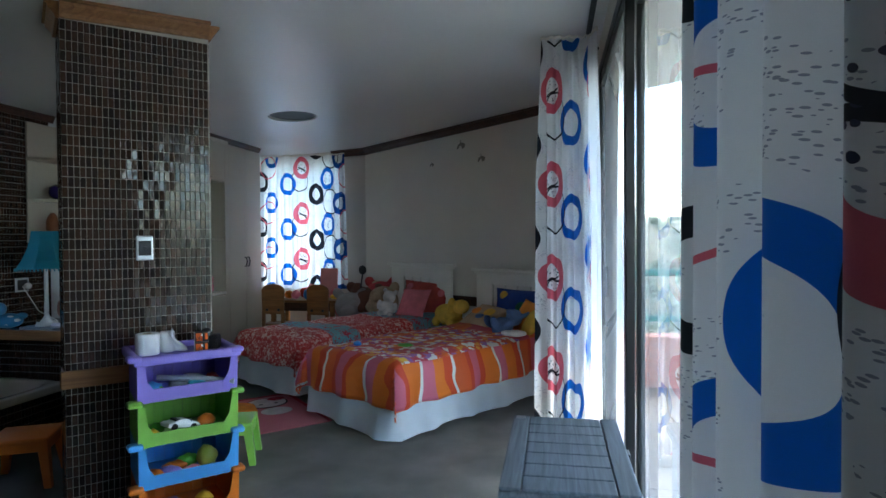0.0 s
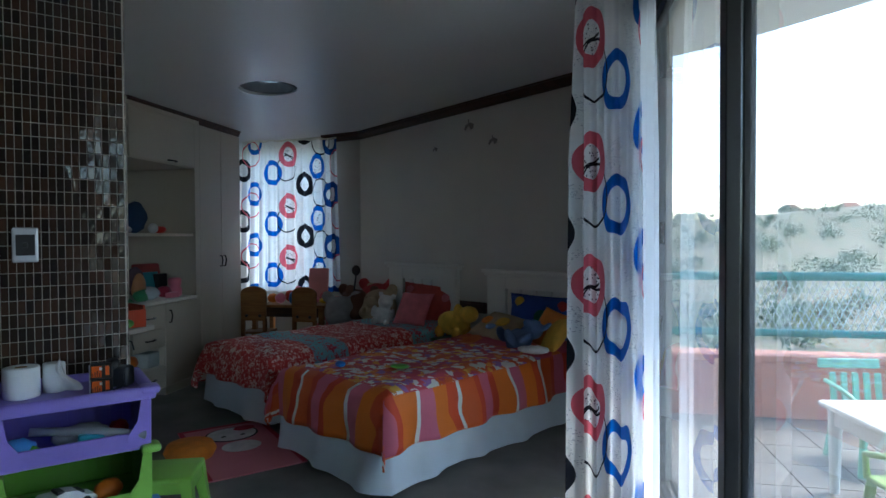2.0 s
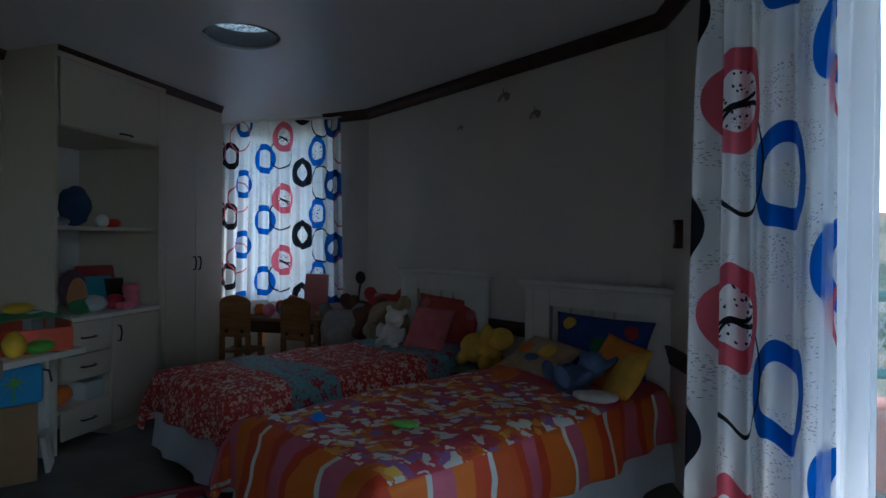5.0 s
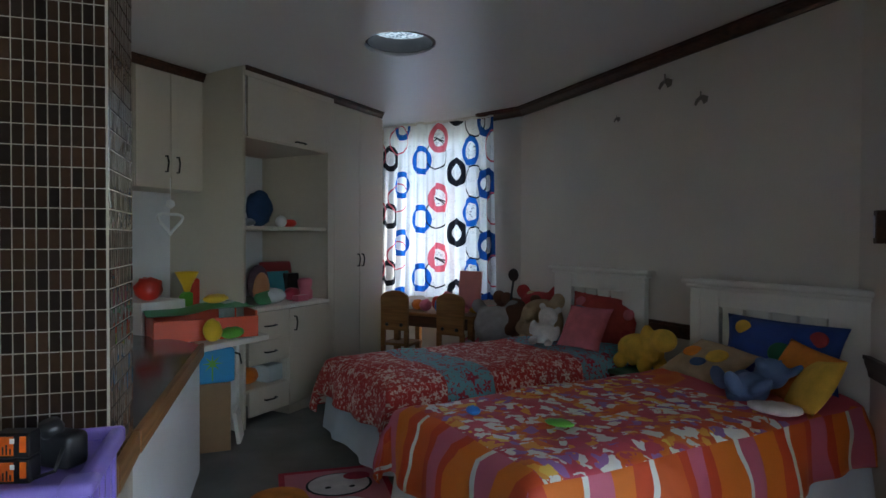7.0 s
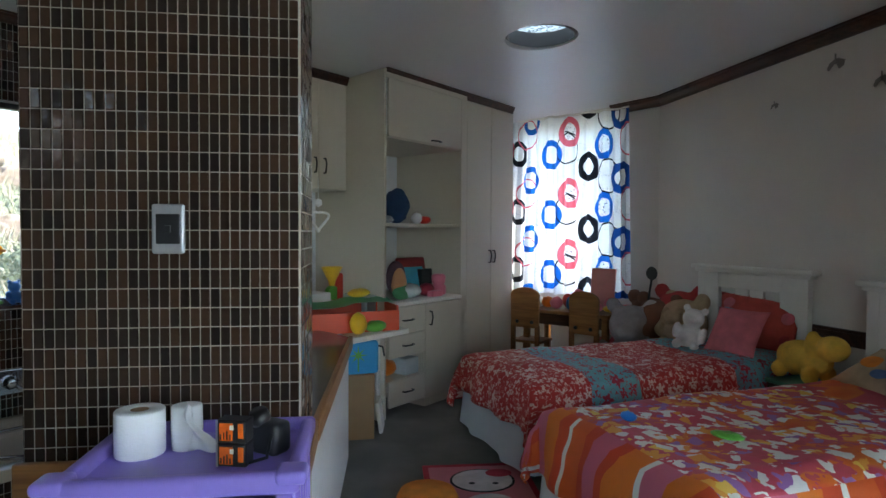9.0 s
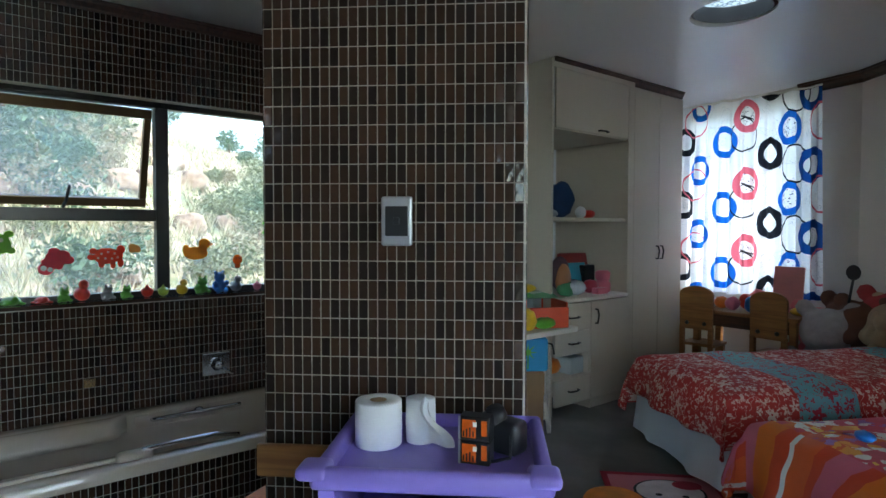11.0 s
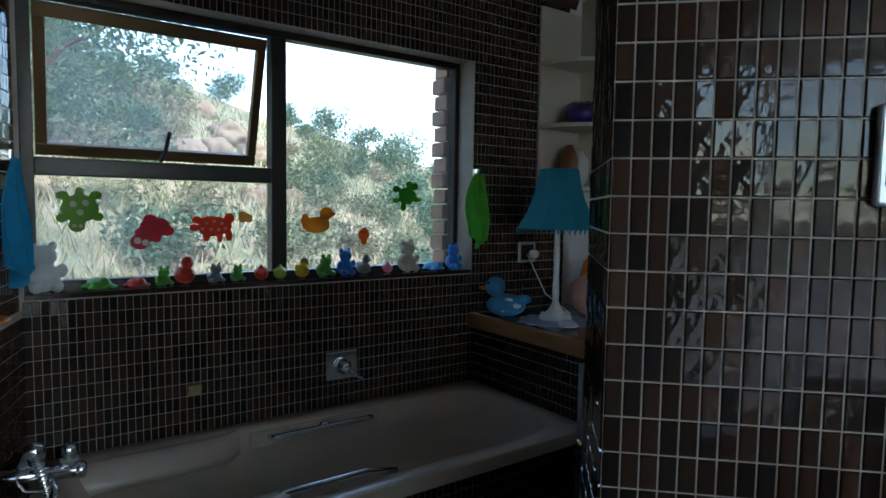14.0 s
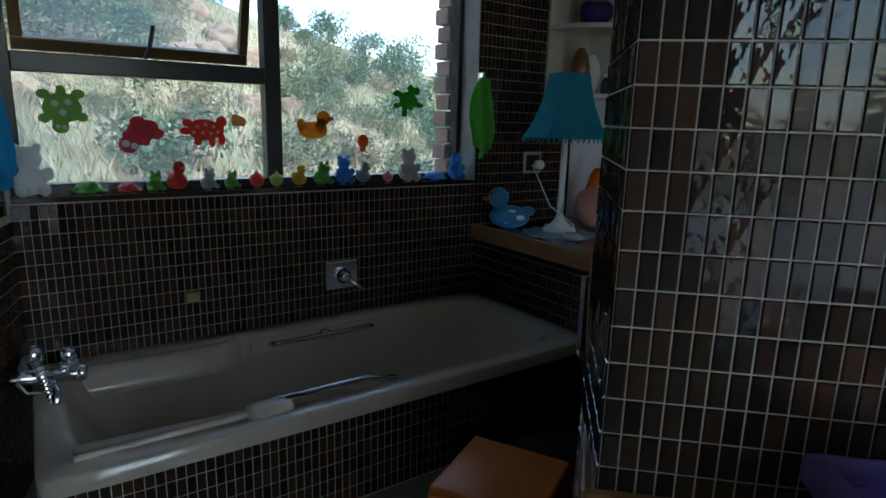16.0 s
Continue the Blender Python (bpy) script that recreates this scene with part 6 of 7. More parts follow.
dk = thing("dark_speaker", "dark box at the back of the niche", "box", pose(-3.55, 5.54, ZN))
part("case", box(-0.06, 0.06, -0.07, 0.07, 0, 0.2, 0.01), BLACKPL, dk)
for i, (y, c, lab, r, a, b, h) in enumerate(((5.10, plush("dark_blue_plush", (0.02, 0.05, 0.12)), "dark blue furry toy on the niche shelf", 0.11, 0.8, 0.9, 1.2), (4.95, GREYTOY, "grey toy on the niche shelf", 0.05, 1, 2.2, 0.6), (5.33, WHITEP, "white and black toy on the niche shelf", 0.04, 1, 1.2, 1.1), (5.42, RED, "red toy car on the niche shelf", 0.04, 1, 1.7, 0.8))):
    lump("shelf_toy", pose(-3.42, y, 1.366), c, lab, "toy", r, a, b, h, i + 20)
lump("orange_toy", pose(-3.36, 4.93, 0.257), ORANGE, "orange toy in the open drawer gap", "toy", 0.065, 1, 1.3, 0.9, 30)
cb2 = thing("clear_tub", "clear plastic tub in the open drawer gap", "box", pose(-3.33, 5.09, 0.256))
part("shell", box(-0.08, 0.08, -0.075, 0.075, 0, 0.12, 0.01), CLEARP, cb2)
# beach bag and cardboard in the knee space
bag = thing("beach_bag", "blue beach bag with a green palm print under the desk", "bag", pose(-3.06, 4.36, 0.42, 0, 0, 58))
BLUEBAG = plain("sky_blue_bag_cloth", (0.04, 0.30, 0.58), 0.7, 0.1, 8, 200, 0.2)
part("cloth", box(-0.13, 0.13, -0.03, 0.03, 0, 0.205, 0.02, seg=3), BLUEBAG, bag, "", True)
for a in range(0, 360, 45):
    part("palm_leaf", prism([(0, -0.008), (0.06, 0.0), (0, 0.008)], -0.001, 0.001), TOYGREEN, bag, "green palm leaf print", at=pose(0, -0.0315, 0.12, 90, 0, 0) @ pose(0, 0, 0, 0, 0, a))
part("palm_trunk", box(-0.004, 0.004, -0.032, -0.03, 0.02, 0.12), TOYGREEN, bag)
part("handle", tube([(0.10, 0, 0.18), (0.16, 0, 0.16), (0.17, -0.01, 0.10)], 0.006), BLACKPL, bag)
cbx = thing("cardboard_box", "brown cardboard box standing under the desk", "cardboard box", pose(-3.12, 4.42, 0, 0, 0, 50))
part("carton", box(-0.10, 0.10, -0.07, 0.07, 0, 0.42, 0.003), CARD, cbx)
part("flap", box(-0.10, 0.10, -0.075, -0.071, 0.28, 0.42), CARD, cbx, at=pose(0, 0, 0, 4, 0, 0))
brd = solo("white_board", box(-0.012, 0.012, -0.09, 0.09, 0, 0.20, 0.002), CABW, "small white board leaning under the desk", "board", pose(-3.10, 4.62, 0, 0, -8, 40))
# heart wreath hanging from the wall cabinet
wr = thing("hanging_wreath", "white beaded heart hanging below the wall cabinet", "decoration", pose(-3.575, 4.48, 1.50))
part("string", tube([(0, 0, 0.0), (0, 0, 0.17)], 0.003, 6), WHITEP, wr)
part("bow", lathe([(0.002, 0), (0.035, 0.02), (0.03, 0.05), (0.002, 0.06)], 8, squash=0.4, m=pose(0, 0, -0.03, 0, 0, 90)), WHITEP, wr)
hb = [(0, 0.075 * math.sin(t_) ** 3 * 1.25, -0.11 + 0.065 * (math.cos(t_) - 0.35 * math.cos(2 * t_))) for t_ in [6.2832 * i / 24 for i in range(25)]]
part("heart", tube(hb, 0.010, 6), WHITEP, wr, "white beads", True)

# ---------------- bath things ----------------
mixer = thing("bath_mixer", "chrome bath mixer with a hand shower on a ribbed hose", "tap", pose(-3.66, 1.59, 0.425))
part("bar", tube([(0, -0.02, 0.006), (0, 0.06, 0.0), (0, 0.19, -0.012)], 0.022, 16), CHROME, mixer, "", True)
part("end_cap", lathe([(0.012, 0), (0.026, 0.004), (0.026, 0.026), (0.018, 0.032)], 18, m=pose(0, 0.185, -0.012, -90, 0, 0)), CHROME, mixer, "", True)
for yy, k in ((0.085, 1.25), (0.172, 1.0)):
    part("handle", lathe([(0.015, 0), (0.020, 0.012), (0.017, 0.03), (0.022, 0.042), (0.023, 0.066), (0.014, 0.074)], 18, m=pose(0, yy, 0.0) @ Matrix.Scale(k, 4)), CHROME, mixer, "chrome tap handle", True)
    part("handle_ring", lathe([(0.021, 0), (0.025, 0.003), (0.025, 0.009), (0.021, 0.012)], 18, m=pose(0, yy, 0.02)), STEEL, mixer, "", True)
part("spout", tube([(0.01, 0.12, -0.01), (0.035, 0.125, -0.03), (0.06, 0.13, -0.045), (0.085, 0.13, -0.07)], 0.015, 12), CHROME, mixer, "", True)
hose_pts = [(0.0, 0.055, 0.03), (0.015, 0.07, 0.07), (0.03, 0.085, 0.062), (0.045, 0.10, 0.02), (0.06, 0.115, -0.05), (0.075, 0.135, -0.14), (0.085, 0.155, -0.22)]
part("hose", tube(hose_pts, 0.010, 10), CHROME, mixer, "ribbed shower hose", True)
bm = bmesh.new()
for a, b in zip(hose_pts, hose_pts[1:]):
    for q in range(6):
        c_ = Vector(a).lerp(Vector(b), q / 6)
        d_ = (Vector(b) - Vector(a)).normalized()
        tube([c_ - d_ * 0.002, c_ + d_ * 0.002], 0.0118, 8, bm)
part("hose_ribs", bm, STEEL, mixer, "ribs of the hose")
part("loop", tube([(0.0, 0.05, 0.02), (0.02, 0.04, -0.005), (0.035, 0.06, -0.035), (0.045, 0.10, -0.04), (0.045, 0.13, -0.02)], 0.007, 8), CHROME, mixer, "", True)
shw = thing("shower_mixer", "chrome shower mixer plate with a lever on the mosaic", "tap", pose(BATHX + 0.004, 2.79, 0.535))
part("plate", box(0, 0.012, -0.075, 0.075, -0.062, 0.062, 0.005, seg=3), CHROME, shw)
part("boss", lathe([(0.036, 0), (0.034, 0.02), (0.024, 0.028), (0.022, 0.045), (0.012, 0.05)], 22, m=pose(0.012, 0, 0, 0, 90, 0)), CHROME, shw, "", True)
part("lever", tube([(0.045, 0.01, -0.01), (0.06, 0.04, -0.035), (0.065, 0.075, -0.055)], 0.009, 10), CHROME, shw, "", True)
hk = thing("wall_hook", "small brass plate on the mosaic", "hook", pose(BATHX + 0.004, 2.18, 0.527))
part("plate", box(0, 0.02, -0.025, 0.025, -0.005, 0.02, 0.003), BRASS, hk)
part("lip", box(0, 0.012, -0.025, 0.025, -0.022, -0.006, 0.003), BRASS, hk)
lt = thing("door_latch", "brass spring latch on the corner of the low wall", "latch", pose(-3.12, 3.43, 0.30))
part("clip", tube([(0, 0, 0.0), (0, 0, 0.035)], 0.022, 14), BRASS, lt, "", True)
part("plate", box(-0.022, 0.022, -0.012, -0.006, -0.045, -0.005, 0.002), STEEL, lt)
st = thing("metal_strip", "grey metal edge strip down the low wall corner", "trim", pose(-3.135, 3.462, 0))
part("strip", box(-0.012, 0.012, -0.03, 0.004, 0, 0.63, 0.002), STEEL, st)
SZ = 0.923


def bath_toy(kind, y, c, label, s=1.0, rz=90):
    bm = bmesh.new()
    if kind == "duck":
        ball((0, 0, 0.028), 0.03, bm, 1.25, 0.9, 0.9, 12)
        ball((0.018, 0, 0.066), 0.019, bm, 1, 1, 1, 10)
        ball((0.040, 0, 0.062), 0.008, bm, 1.3, 1, 0.6, 8)
        ball((-0.036, 0, 0.042), 0.010, bm, 1.2, 0.8, 0.9, 8)
    elif kind == "frog":
        ball((0, 0, 0.024), 0.027, bm, 1.1, 1.1, 0.9, 12)
        ball((0.012, 0, 0.055), 0.020, bm, 1.1, 1.2, 0.8, 10)
        for sy in (-1, 1):
            ball((0.014, sy * 0.014, 0.074), 0.008, bm, 1, 1, 1, 8)
            ball((0.018, sy * 0.026, 0.010), 0.011, bm, 1.4, 1, 0.8, 8)
    elif kind == "flat":
        ball((0, 0, 0.018), 0.036, bm, 1.3, 0.9, 0.5, 12)
        ball((0.042, 0, 0.026), 0.014, bm, 1, 1, 1, 8)
        for sx, sy in ((1, 1), (1, -1), (-1, 1), (-1, -1)):
            ball((sx * 0.028, sy * 0.03, 0.008), 0.011, bm, 1.3, 1.2, 0.5, 8)
    elif kind == "bear":
        ball((0, 0, 0.035), 0.036, bm, 1, 1, 1, 12)
        ball((0.004, 0, 0.086), 0.028, bm, 1, 1.05, 0.95, 12)
        for sy in (-1, 1):
            ball((0, sy * 0.022, 0.110), 0.010, bm, 0.8, 1, 1, 8)
            ball((0.024, sy * 0.022, 0.014), 0.015, bm, 1.3, 1, 1, 8)
            ball((0.014, sy * 0.036, 0.05), 0.013, bm, 1, 1, 1.3, 8)
    else:
        ball((0, 0, 0.026), 0.028, bm, 1, 1, 0.95, 12)
        for a in range(0, 360, 72):
            ball((0.024 * math.cos(radians(a)), 0.024 * math.sin(radians(a)), 0.034), 0.008, bm, 1, 1, 1, 6)
        ball((0, 0, 0.052), 0.008, bm, 1, 1, 1.6, 6)
    return one_shell(solo("bath_toy", bm, c, label, "bath toy", pose(-4.0, y, SZ, 0, 0, rz - 90 + 15) @ Matrix.Scale(s * 1.02, 4), "bath toys on the sill", smooth=True), 0.0035)


LIME = plastic("lime_plastic", (0.35, 0.45, 0.05))
for a in (("bear", 1.715, WHITEP, "white bear bath toy on the tiled sill", 1.4), ("flat", 1.88, TOYGREEN, "green turtle bath toy on the tiled sill", 1.15), ("flat", 2.0, RED, "red crab bath toy on the tiled sill", 0.9), ("frog", 2.088, TOYGREEN, "green frog bath toy on the tiled sill", 0.9), ("duck", 2.165, RED, "red horned duck bath toy on the sill", 1.25), ("frog", 2.275, GREYTOY, "grey elephant bath toy on the tiled sill", 0.95), ("frog", 2.36, TOYGREEN, "small green bath toy on the tiled sill", 0.85), ("crown", 2.461, RED, "red crab bath toy by the mullion", 1.0), ("crown", 2.54, LIME, "lime green bath toy by the mullion", 0.95), ("duck", 2.635, YELLOW, "mustard yellow duck bath toy on the sill", 1.0), ("frog", 2.736, TOYGREEN, "pale green frog bath toy on the sill", 1.2), ("bear", 2.836, TOYBLUE, "blue hippo bath toy on the tiled sill", 1.0), ("duck", 2.93, GREYTOY, "grey and white duck bath toy on the sill", 1.05), ("crown", 3.056, PINK, "pink bath toy on the tiled sill", 0.85), ("bear", 3.16, plastic("cream_plastic", (0.60, 0.55, 0.45)), "cream bear bath toy on the tiled sill", 1.25), ("flat", 3.31, BLUEP, "light blue whale bath toy on the sill", 1.1), ("bear", 3.43, TOYBLUE, "dark blue bath toy at the sill end", 1.05)):
    bath_toy(*a)


def disc(cx, cy, rx, ry, z0=0.0, z1=0.004, n=24):
    return prism([(cx + rx * math.cos(6.2832 * k / n), cy + ry * math.sin(6.2832 * k / n)) for k in range(n)], z0, z1)


def sticker(y, z, c, label, body, limbs, spots=(), spot_mat=None):
    """Flat gel shape on the glass: a lobed body, round limbs and printed spots."""
    rx, ry, lobes, amp = body
    t = thing("window_sticker", label, "sticker", pose(-4.081, y, z, 90, 0, 90), "window stickers")
    pts = [(rx * (1 + amp * math.cos(lobes * a)) * math.cos(a), ry * (1 + amp * math.cos(lobes * a)) * math.sin(a)) for a in [6.2832 * i / 60 for i in range(60)]]
    part("shape", prism(pts, 0, 0.004), c, t)
    for cx, cy, lx, ly in limbs:
        part("limb", disc(cx, cy, lx, ly, 0.0005, 0.0035), c, t)
    for cx, cy, r in spots:
        part("spot", disc(cx, cy, r, r, 0.004, 0.0055, 12), spot_mat or WHITEP, t, "printed spot")
    return t


def gel(name, col):
    return plain(name, col, 0.4, 0.1, 20, 90, 0.05, trans=0.55)


CREAMDOT = plastic("cream_print", (0.70, 0.62, 0.40))
sticker(1.832, 1.208, gel("green_gel", (0.25, 0.45, 0.05)), "green turtle shaped sticker on the glass", (0.058, 0.052, 8, 0.03),
        ((-0.052, 0.045, 0.02, 0.016), (0.05, 0.048, 0.02, 0.016), (-0.055, -0.035, 0.018, 0.016), (0.056, -0.03, 0.018, 0.016), (-0.01, -0.062, 0.026, 0.024), (0.0, 0.06, 0.014, 0.016)),
        ((-0.02, 0.015, 0.011), (0.018, 0.02, 0.011), (0.0, -0.015, 0.011), (-0.018, -0.062, 0.007), (0.002, -0.064, 0.007)), CREAMDOT)
sticker(2.061, 1.12, gel("red_gel", (0.65, 0.05, 0.08)), "red octopus shaped sticker on the glass", (0.050, 0.040, 6, 0.12),
        ((0.035, 0.030, 0.032, 0.024), (0.060, 0.005, 0.024, 0.02), (-0.035, -0.035, 0.034, 0.030), (0.0, 0.045, 0.026, 0.022)), ((-0.045, -0.032, 0.013), (-0.018, -0.040, 0.012)))
sticker(2.295, 1.141, gel("orange_red_gel", (0.75, 0.08, 0.02)), "orange-red crab shaped sticker on the glass", (0.066, 0.040, 3, 0.06),
        ((0.060, 0.032, 0.020, 0.022), (-0.066, 0.026, 0.018, 0.015), (0.058, -0.036, 0.014, 0.024), (0.022, -0.046, 0.012, 0.020), (-0.030, -0.042, 0.014, 0.018), (-0.075, -0.005, 0.018, 0.014)),
        ((-0.03, 0.012, 0.006), (0.0, 0.02, 0.006), (0.03, 0.012, 0.006), (-0.012, -0.012, 0.006), (0.018, -0.014, 0.006), (0.044, -0.008, 0.006), (-0.045, -0.010, 0.006)), CREAMDOT)
sticker(2.417, 1.179, gel("pale_orange_gel", (0.75, 0.45, 0.15)), "small pale orange sticker on the glass", (0.028, 0.022, 3, 0.15), ((0.018, -0.012, 0.014, 0.012),))
YGEL = gel("yellow_gel", (0.85, 0.42, 0.02))
yd = sticker(2.733, 1.145, YGEL, "yellow duck shaped sticker on the glass", (0.062, 0.038, 2, 0.05), ((0.048, 0.052, 0.032, 0.030), (-0.052, 0.022, 0.018, 0.026), (0.036, 0.018, 0.026, 0.030)))
part("bill", disc(0.080, 0.050, 0.014, 0.008, 0.0005, 0.004), ORANGE, yd, "orange bill")
sticker(2.97, 1.10, gel("dark_orange_gel", (0.75, 0.22, 0.02)), "small orange chick sticker on the glass", (0.026, 0.032, 2, 0.05), ((0.0, -0.036, 0.016, 0.012),), ((-0.008, 0.01, 0.004), (0.008, 0.01, 0.004)), BLACKPL)
sticker(3.205, 1.287, gel("leaf_green_gel", (0.12, 0.42, 0.04)), "green frog shaped sticker on the glass", (0.050, 0.042, 5, 0.08),
        ((-0.060, 0.030, 0.022, 0.014), (0.058, -0.020, 0.028, 0.012), (-0.020, -0.055, 0.016, 0.022), (0.045, 0.045, 0.020, 0.018), (0.012, 0.055, 0.018, 0.016), (-0.062, -0.025, 0.020, 0.012)))

def towel(m, c, label, w=0.12, h=0.38):
    t = thing("hand_towel", label, "towel", m)
    bm = grid_mesh(28, 20, lambda u, v: Vector(((u - 0.5) * w * (0.12 + 1.0 * math.sin(math.pi * (0.10 + 0.74 * (1 - v)))) + 0.02 * (1 - v) * math.sin(v * 5), -0.03 + 0.024 * math.sin(u * 13 + 2.5 * v) * (0.3 + 0.9 * (1 - v)), -h + h * v + 0.10 * h * math.sin(u * 7 + 1) * (1 - v) ** 2)))
    solid(part("cloth", bm, c, t, "", True), 0.006)
    part("hook", box(-0.012, 0.012, -0.02, 0.01, -0.01, 0.025, 0.004), CHROME, t, "small chrome hook")
    return t


towel(pose(-3.915, 3.50, 1.40, 0, 0, 90), plush("green_towel_cloth", (0.10, 0.40, 0.04)), "green face cloth hanging beside the window", 0.13, 0.34)
towel(pose(-3.80, 1.625, 1.36, 0, 0, 166), plush("blue_towel_cloth", (0.03, 0.30, 0.55)), "blue face cloth hanging at the bath end", 0.14, 0.36)
lump("orange_soap", pose(-3.70, 1.60, 0.872), ORANGE, "orange soap on the tiled ledge", "soap", 0.03, 1.5, 1, 0.4, 40)

# deck things: lamp, duck, figure, doily, socket
lm = thing("table_lamp", "white table lamp with a blue fringed shade", "table lamp", pose(-3.60, 3.76, 0.70))
TURQ = plain("turquoise_lampshade_cloth", (0.035, 0.30, 0.40), 0.75, 0.08, 8, 250, 0.2, trans=0.25)
part("base", lathe([(0.075, 0), (0.078, 0.012), (0.05, 0.03), (0.025, 0.06), (0.014, 0.09)], 24), WHITEP, lm, "", True)
part("stem", lathe([(0.014, 0.08), (0.017, 0.14), (0.013, 0.2), (0.015, 0.32), (0.012, 0.46)], 18), WHITEP, lm, "", True)
bm = bmesh.new()
prof = [(0.205, 0.44), (0.165, 0.50), (0.130, 0.58), (0.108, 0.66), (0.098, 0.72)]
rg = [[bm.verts.new((r * math.cos(6.2832 * (i + 0.5) / 8) * (1 + 0), r * math.sin(6.2832 * (i + 0.5) / 8), z)) for i in range(8)] for r, z in prof]
for a, b in zip(rg, rg[1:]):
    for i in range(8):
        bm.faces.new((a[i], a[(i + 1) % 8], b[(i + 1) % 8], b[i]))
solid(part("shade", bm, TURQ, lm, "turquoise panelled shade"), 0.003)
bm = bmesh.new()
for i in range(48):
    a = 6.2832 * i / 48
    ball((0.196 * math.cos(a), 0.196 * math.sin(a), 0.430), 0.006, bm, 0.7, 0.7, 2.0, 6)
part("fringe", bm, TURQ, lm, "beaded fringe")
part("cord", tube([(0.05, 0, 0.01)] + [(0.07 * math.cos(k * 0.7), 0.07 * math.sin(k * 0.7), 0.015 + 0.006 * (k % 4)) for k in range(20)] + [(-0.15, 0.08, 0.1), (-0.315, 0.10, 0.29)], 0.0035, 6), WHITEP, lm, "coiled white cord")
DOILY = plain("lace_doily", (0.35, 0.42, 0.50), 0.9, 0.3, 60, 200, 0.4)
solo("doily", prism([(-3.58 + (0.17 + 0.012 * math.cos(12 * a)) * math.cos(a), 3.74 + (0.17 + 0.012 * math.cos(12 * a)) * math.sin(a)) for a in ang], 0.6975, 0.700), DOILY, "blue lace doily under the lamp", "doily")
dkt = thing("toy_duck", "large light blue toy duck with white clouds on the deck", "toy duck", pose(-3.80, 3.62, 0.698, 0, 0, -130))
DBL = plastic("cornflower_plastic", (0.06, 0.26, 0.48))
bm = ball((0, 0, 0.055), 0.075, None, 1.3, 0.95, 0.75, 18)
ball((-0.085, 0, 0.085), 0.03, bm, 1.3, 1, 0.8, 10)
part("body", bm, DBL, dkt, "", True)
part("head", ball((0.055, 0, 0.145), 0.050, None, 1, 1, 1, 16), DBL, dkt, "", True)
part("bill", ball((0.105, 0, 0.138), 0.022, None, 1.4, 1.1, 0.5, 12), ORANGE, dkt, "orange bill", True)
for sy in (-1, 1):
    part("eye", ball((0.09, sy * 0.026, 0.165), 0.009), BLACKPL, dkt)
    for x, z in ((-0.05, 0.06), (0.01, 0.04), (-0.01, 0.085)):
        part("cloud", ball((x, sy * 0.064 * (1 - abs(z - 0.055) * 6), z), 0.018, None, 1.3, 0.4, 0.7, 8), WHITEP, dkt, "white cloud print", True)
fg = lump("pink_figure", pose(-3.62, 4.02, 0.70), plastic("flesh_pink_ceramic", (0.60, 0.28, 0.22)), "pink ceramic pig money box on the deck", "money box", 0.10, 1, 1, 1.0, 50, 18)
lump("orange_figure", pose(-3.68, 4.10, 0.70), ORANGE, "orange ceramic figure behind the pig", "ornament", 0.09, 0.7, 0.7, 1.6, 51)
lump("white_soap", pose(-3.42, 3.66, 0.70), plastic("lilac_white_soap", (0.60, 0.55, 0.65)), "pale soap bar on the deck", "soap", 0.035, 1.5, 0.9, 0.5, 52)
so = thing("wall_socket", "steel wall socket with a white plug on dark mosaic", "socket", pose(BATHX + 0.004, 3.87, 1.00))
part("plate", box(0, 0.010, -0.06, 0.06, -0.055, 0.055, 0.004), STEEL, so)
part("inset", box(0.010, 0.013, -0.045, 0.045, -0.04, 0.04, 0.002), BLACKPL, so)
part("plug", lathe([(0.022, 0), (0.024, 0.03), (0.012, 0.045)], 16, m=pose(0.012, 0.03, -0.01, 0, 90, 0)), WHITEP, so, "white plug", True)
lump("purple_bowl", pose(-3.80, 4.12, 1.68), plastic("deep_purple_glass", (0.03, 0.015, 0.12), 0.15), "dark purple glass bowl on the corner shelf", "bowl", 0.09, 1, 1, 0.7, 53)
lump("fox_figure", pose(-3.82, 4.06, 1.35), plastic("brown_ceramic", (0.25, 0.10, 0.04)), "brown and white fox figure on the corner shelf", "ornament", 0.06, 0.8, 0.8, 1.9, 54)
lump("white_figure", pose(-3.84, 4.16, 1.35), WHITEP, "white ceramic ornament on the corner shelf", "ornament", 0.06, 0.8, 0.8, 1.7, 55)
btl = thing("small_bottle", "small dark bottle on the corner shelf", "bottle", pose(-3.72, 4.14, 1.35))
part("bottle", lathe([(0.02, 0), (0.022, 0.01), (0.022, 0.06), (0.010, 0.075), (0.010, 0.085)], 14), BLACKPL, btl)
part("cap", lathe([(0.013, 0.083), (0.013, 0.10)], 12), WHITEP, btl)

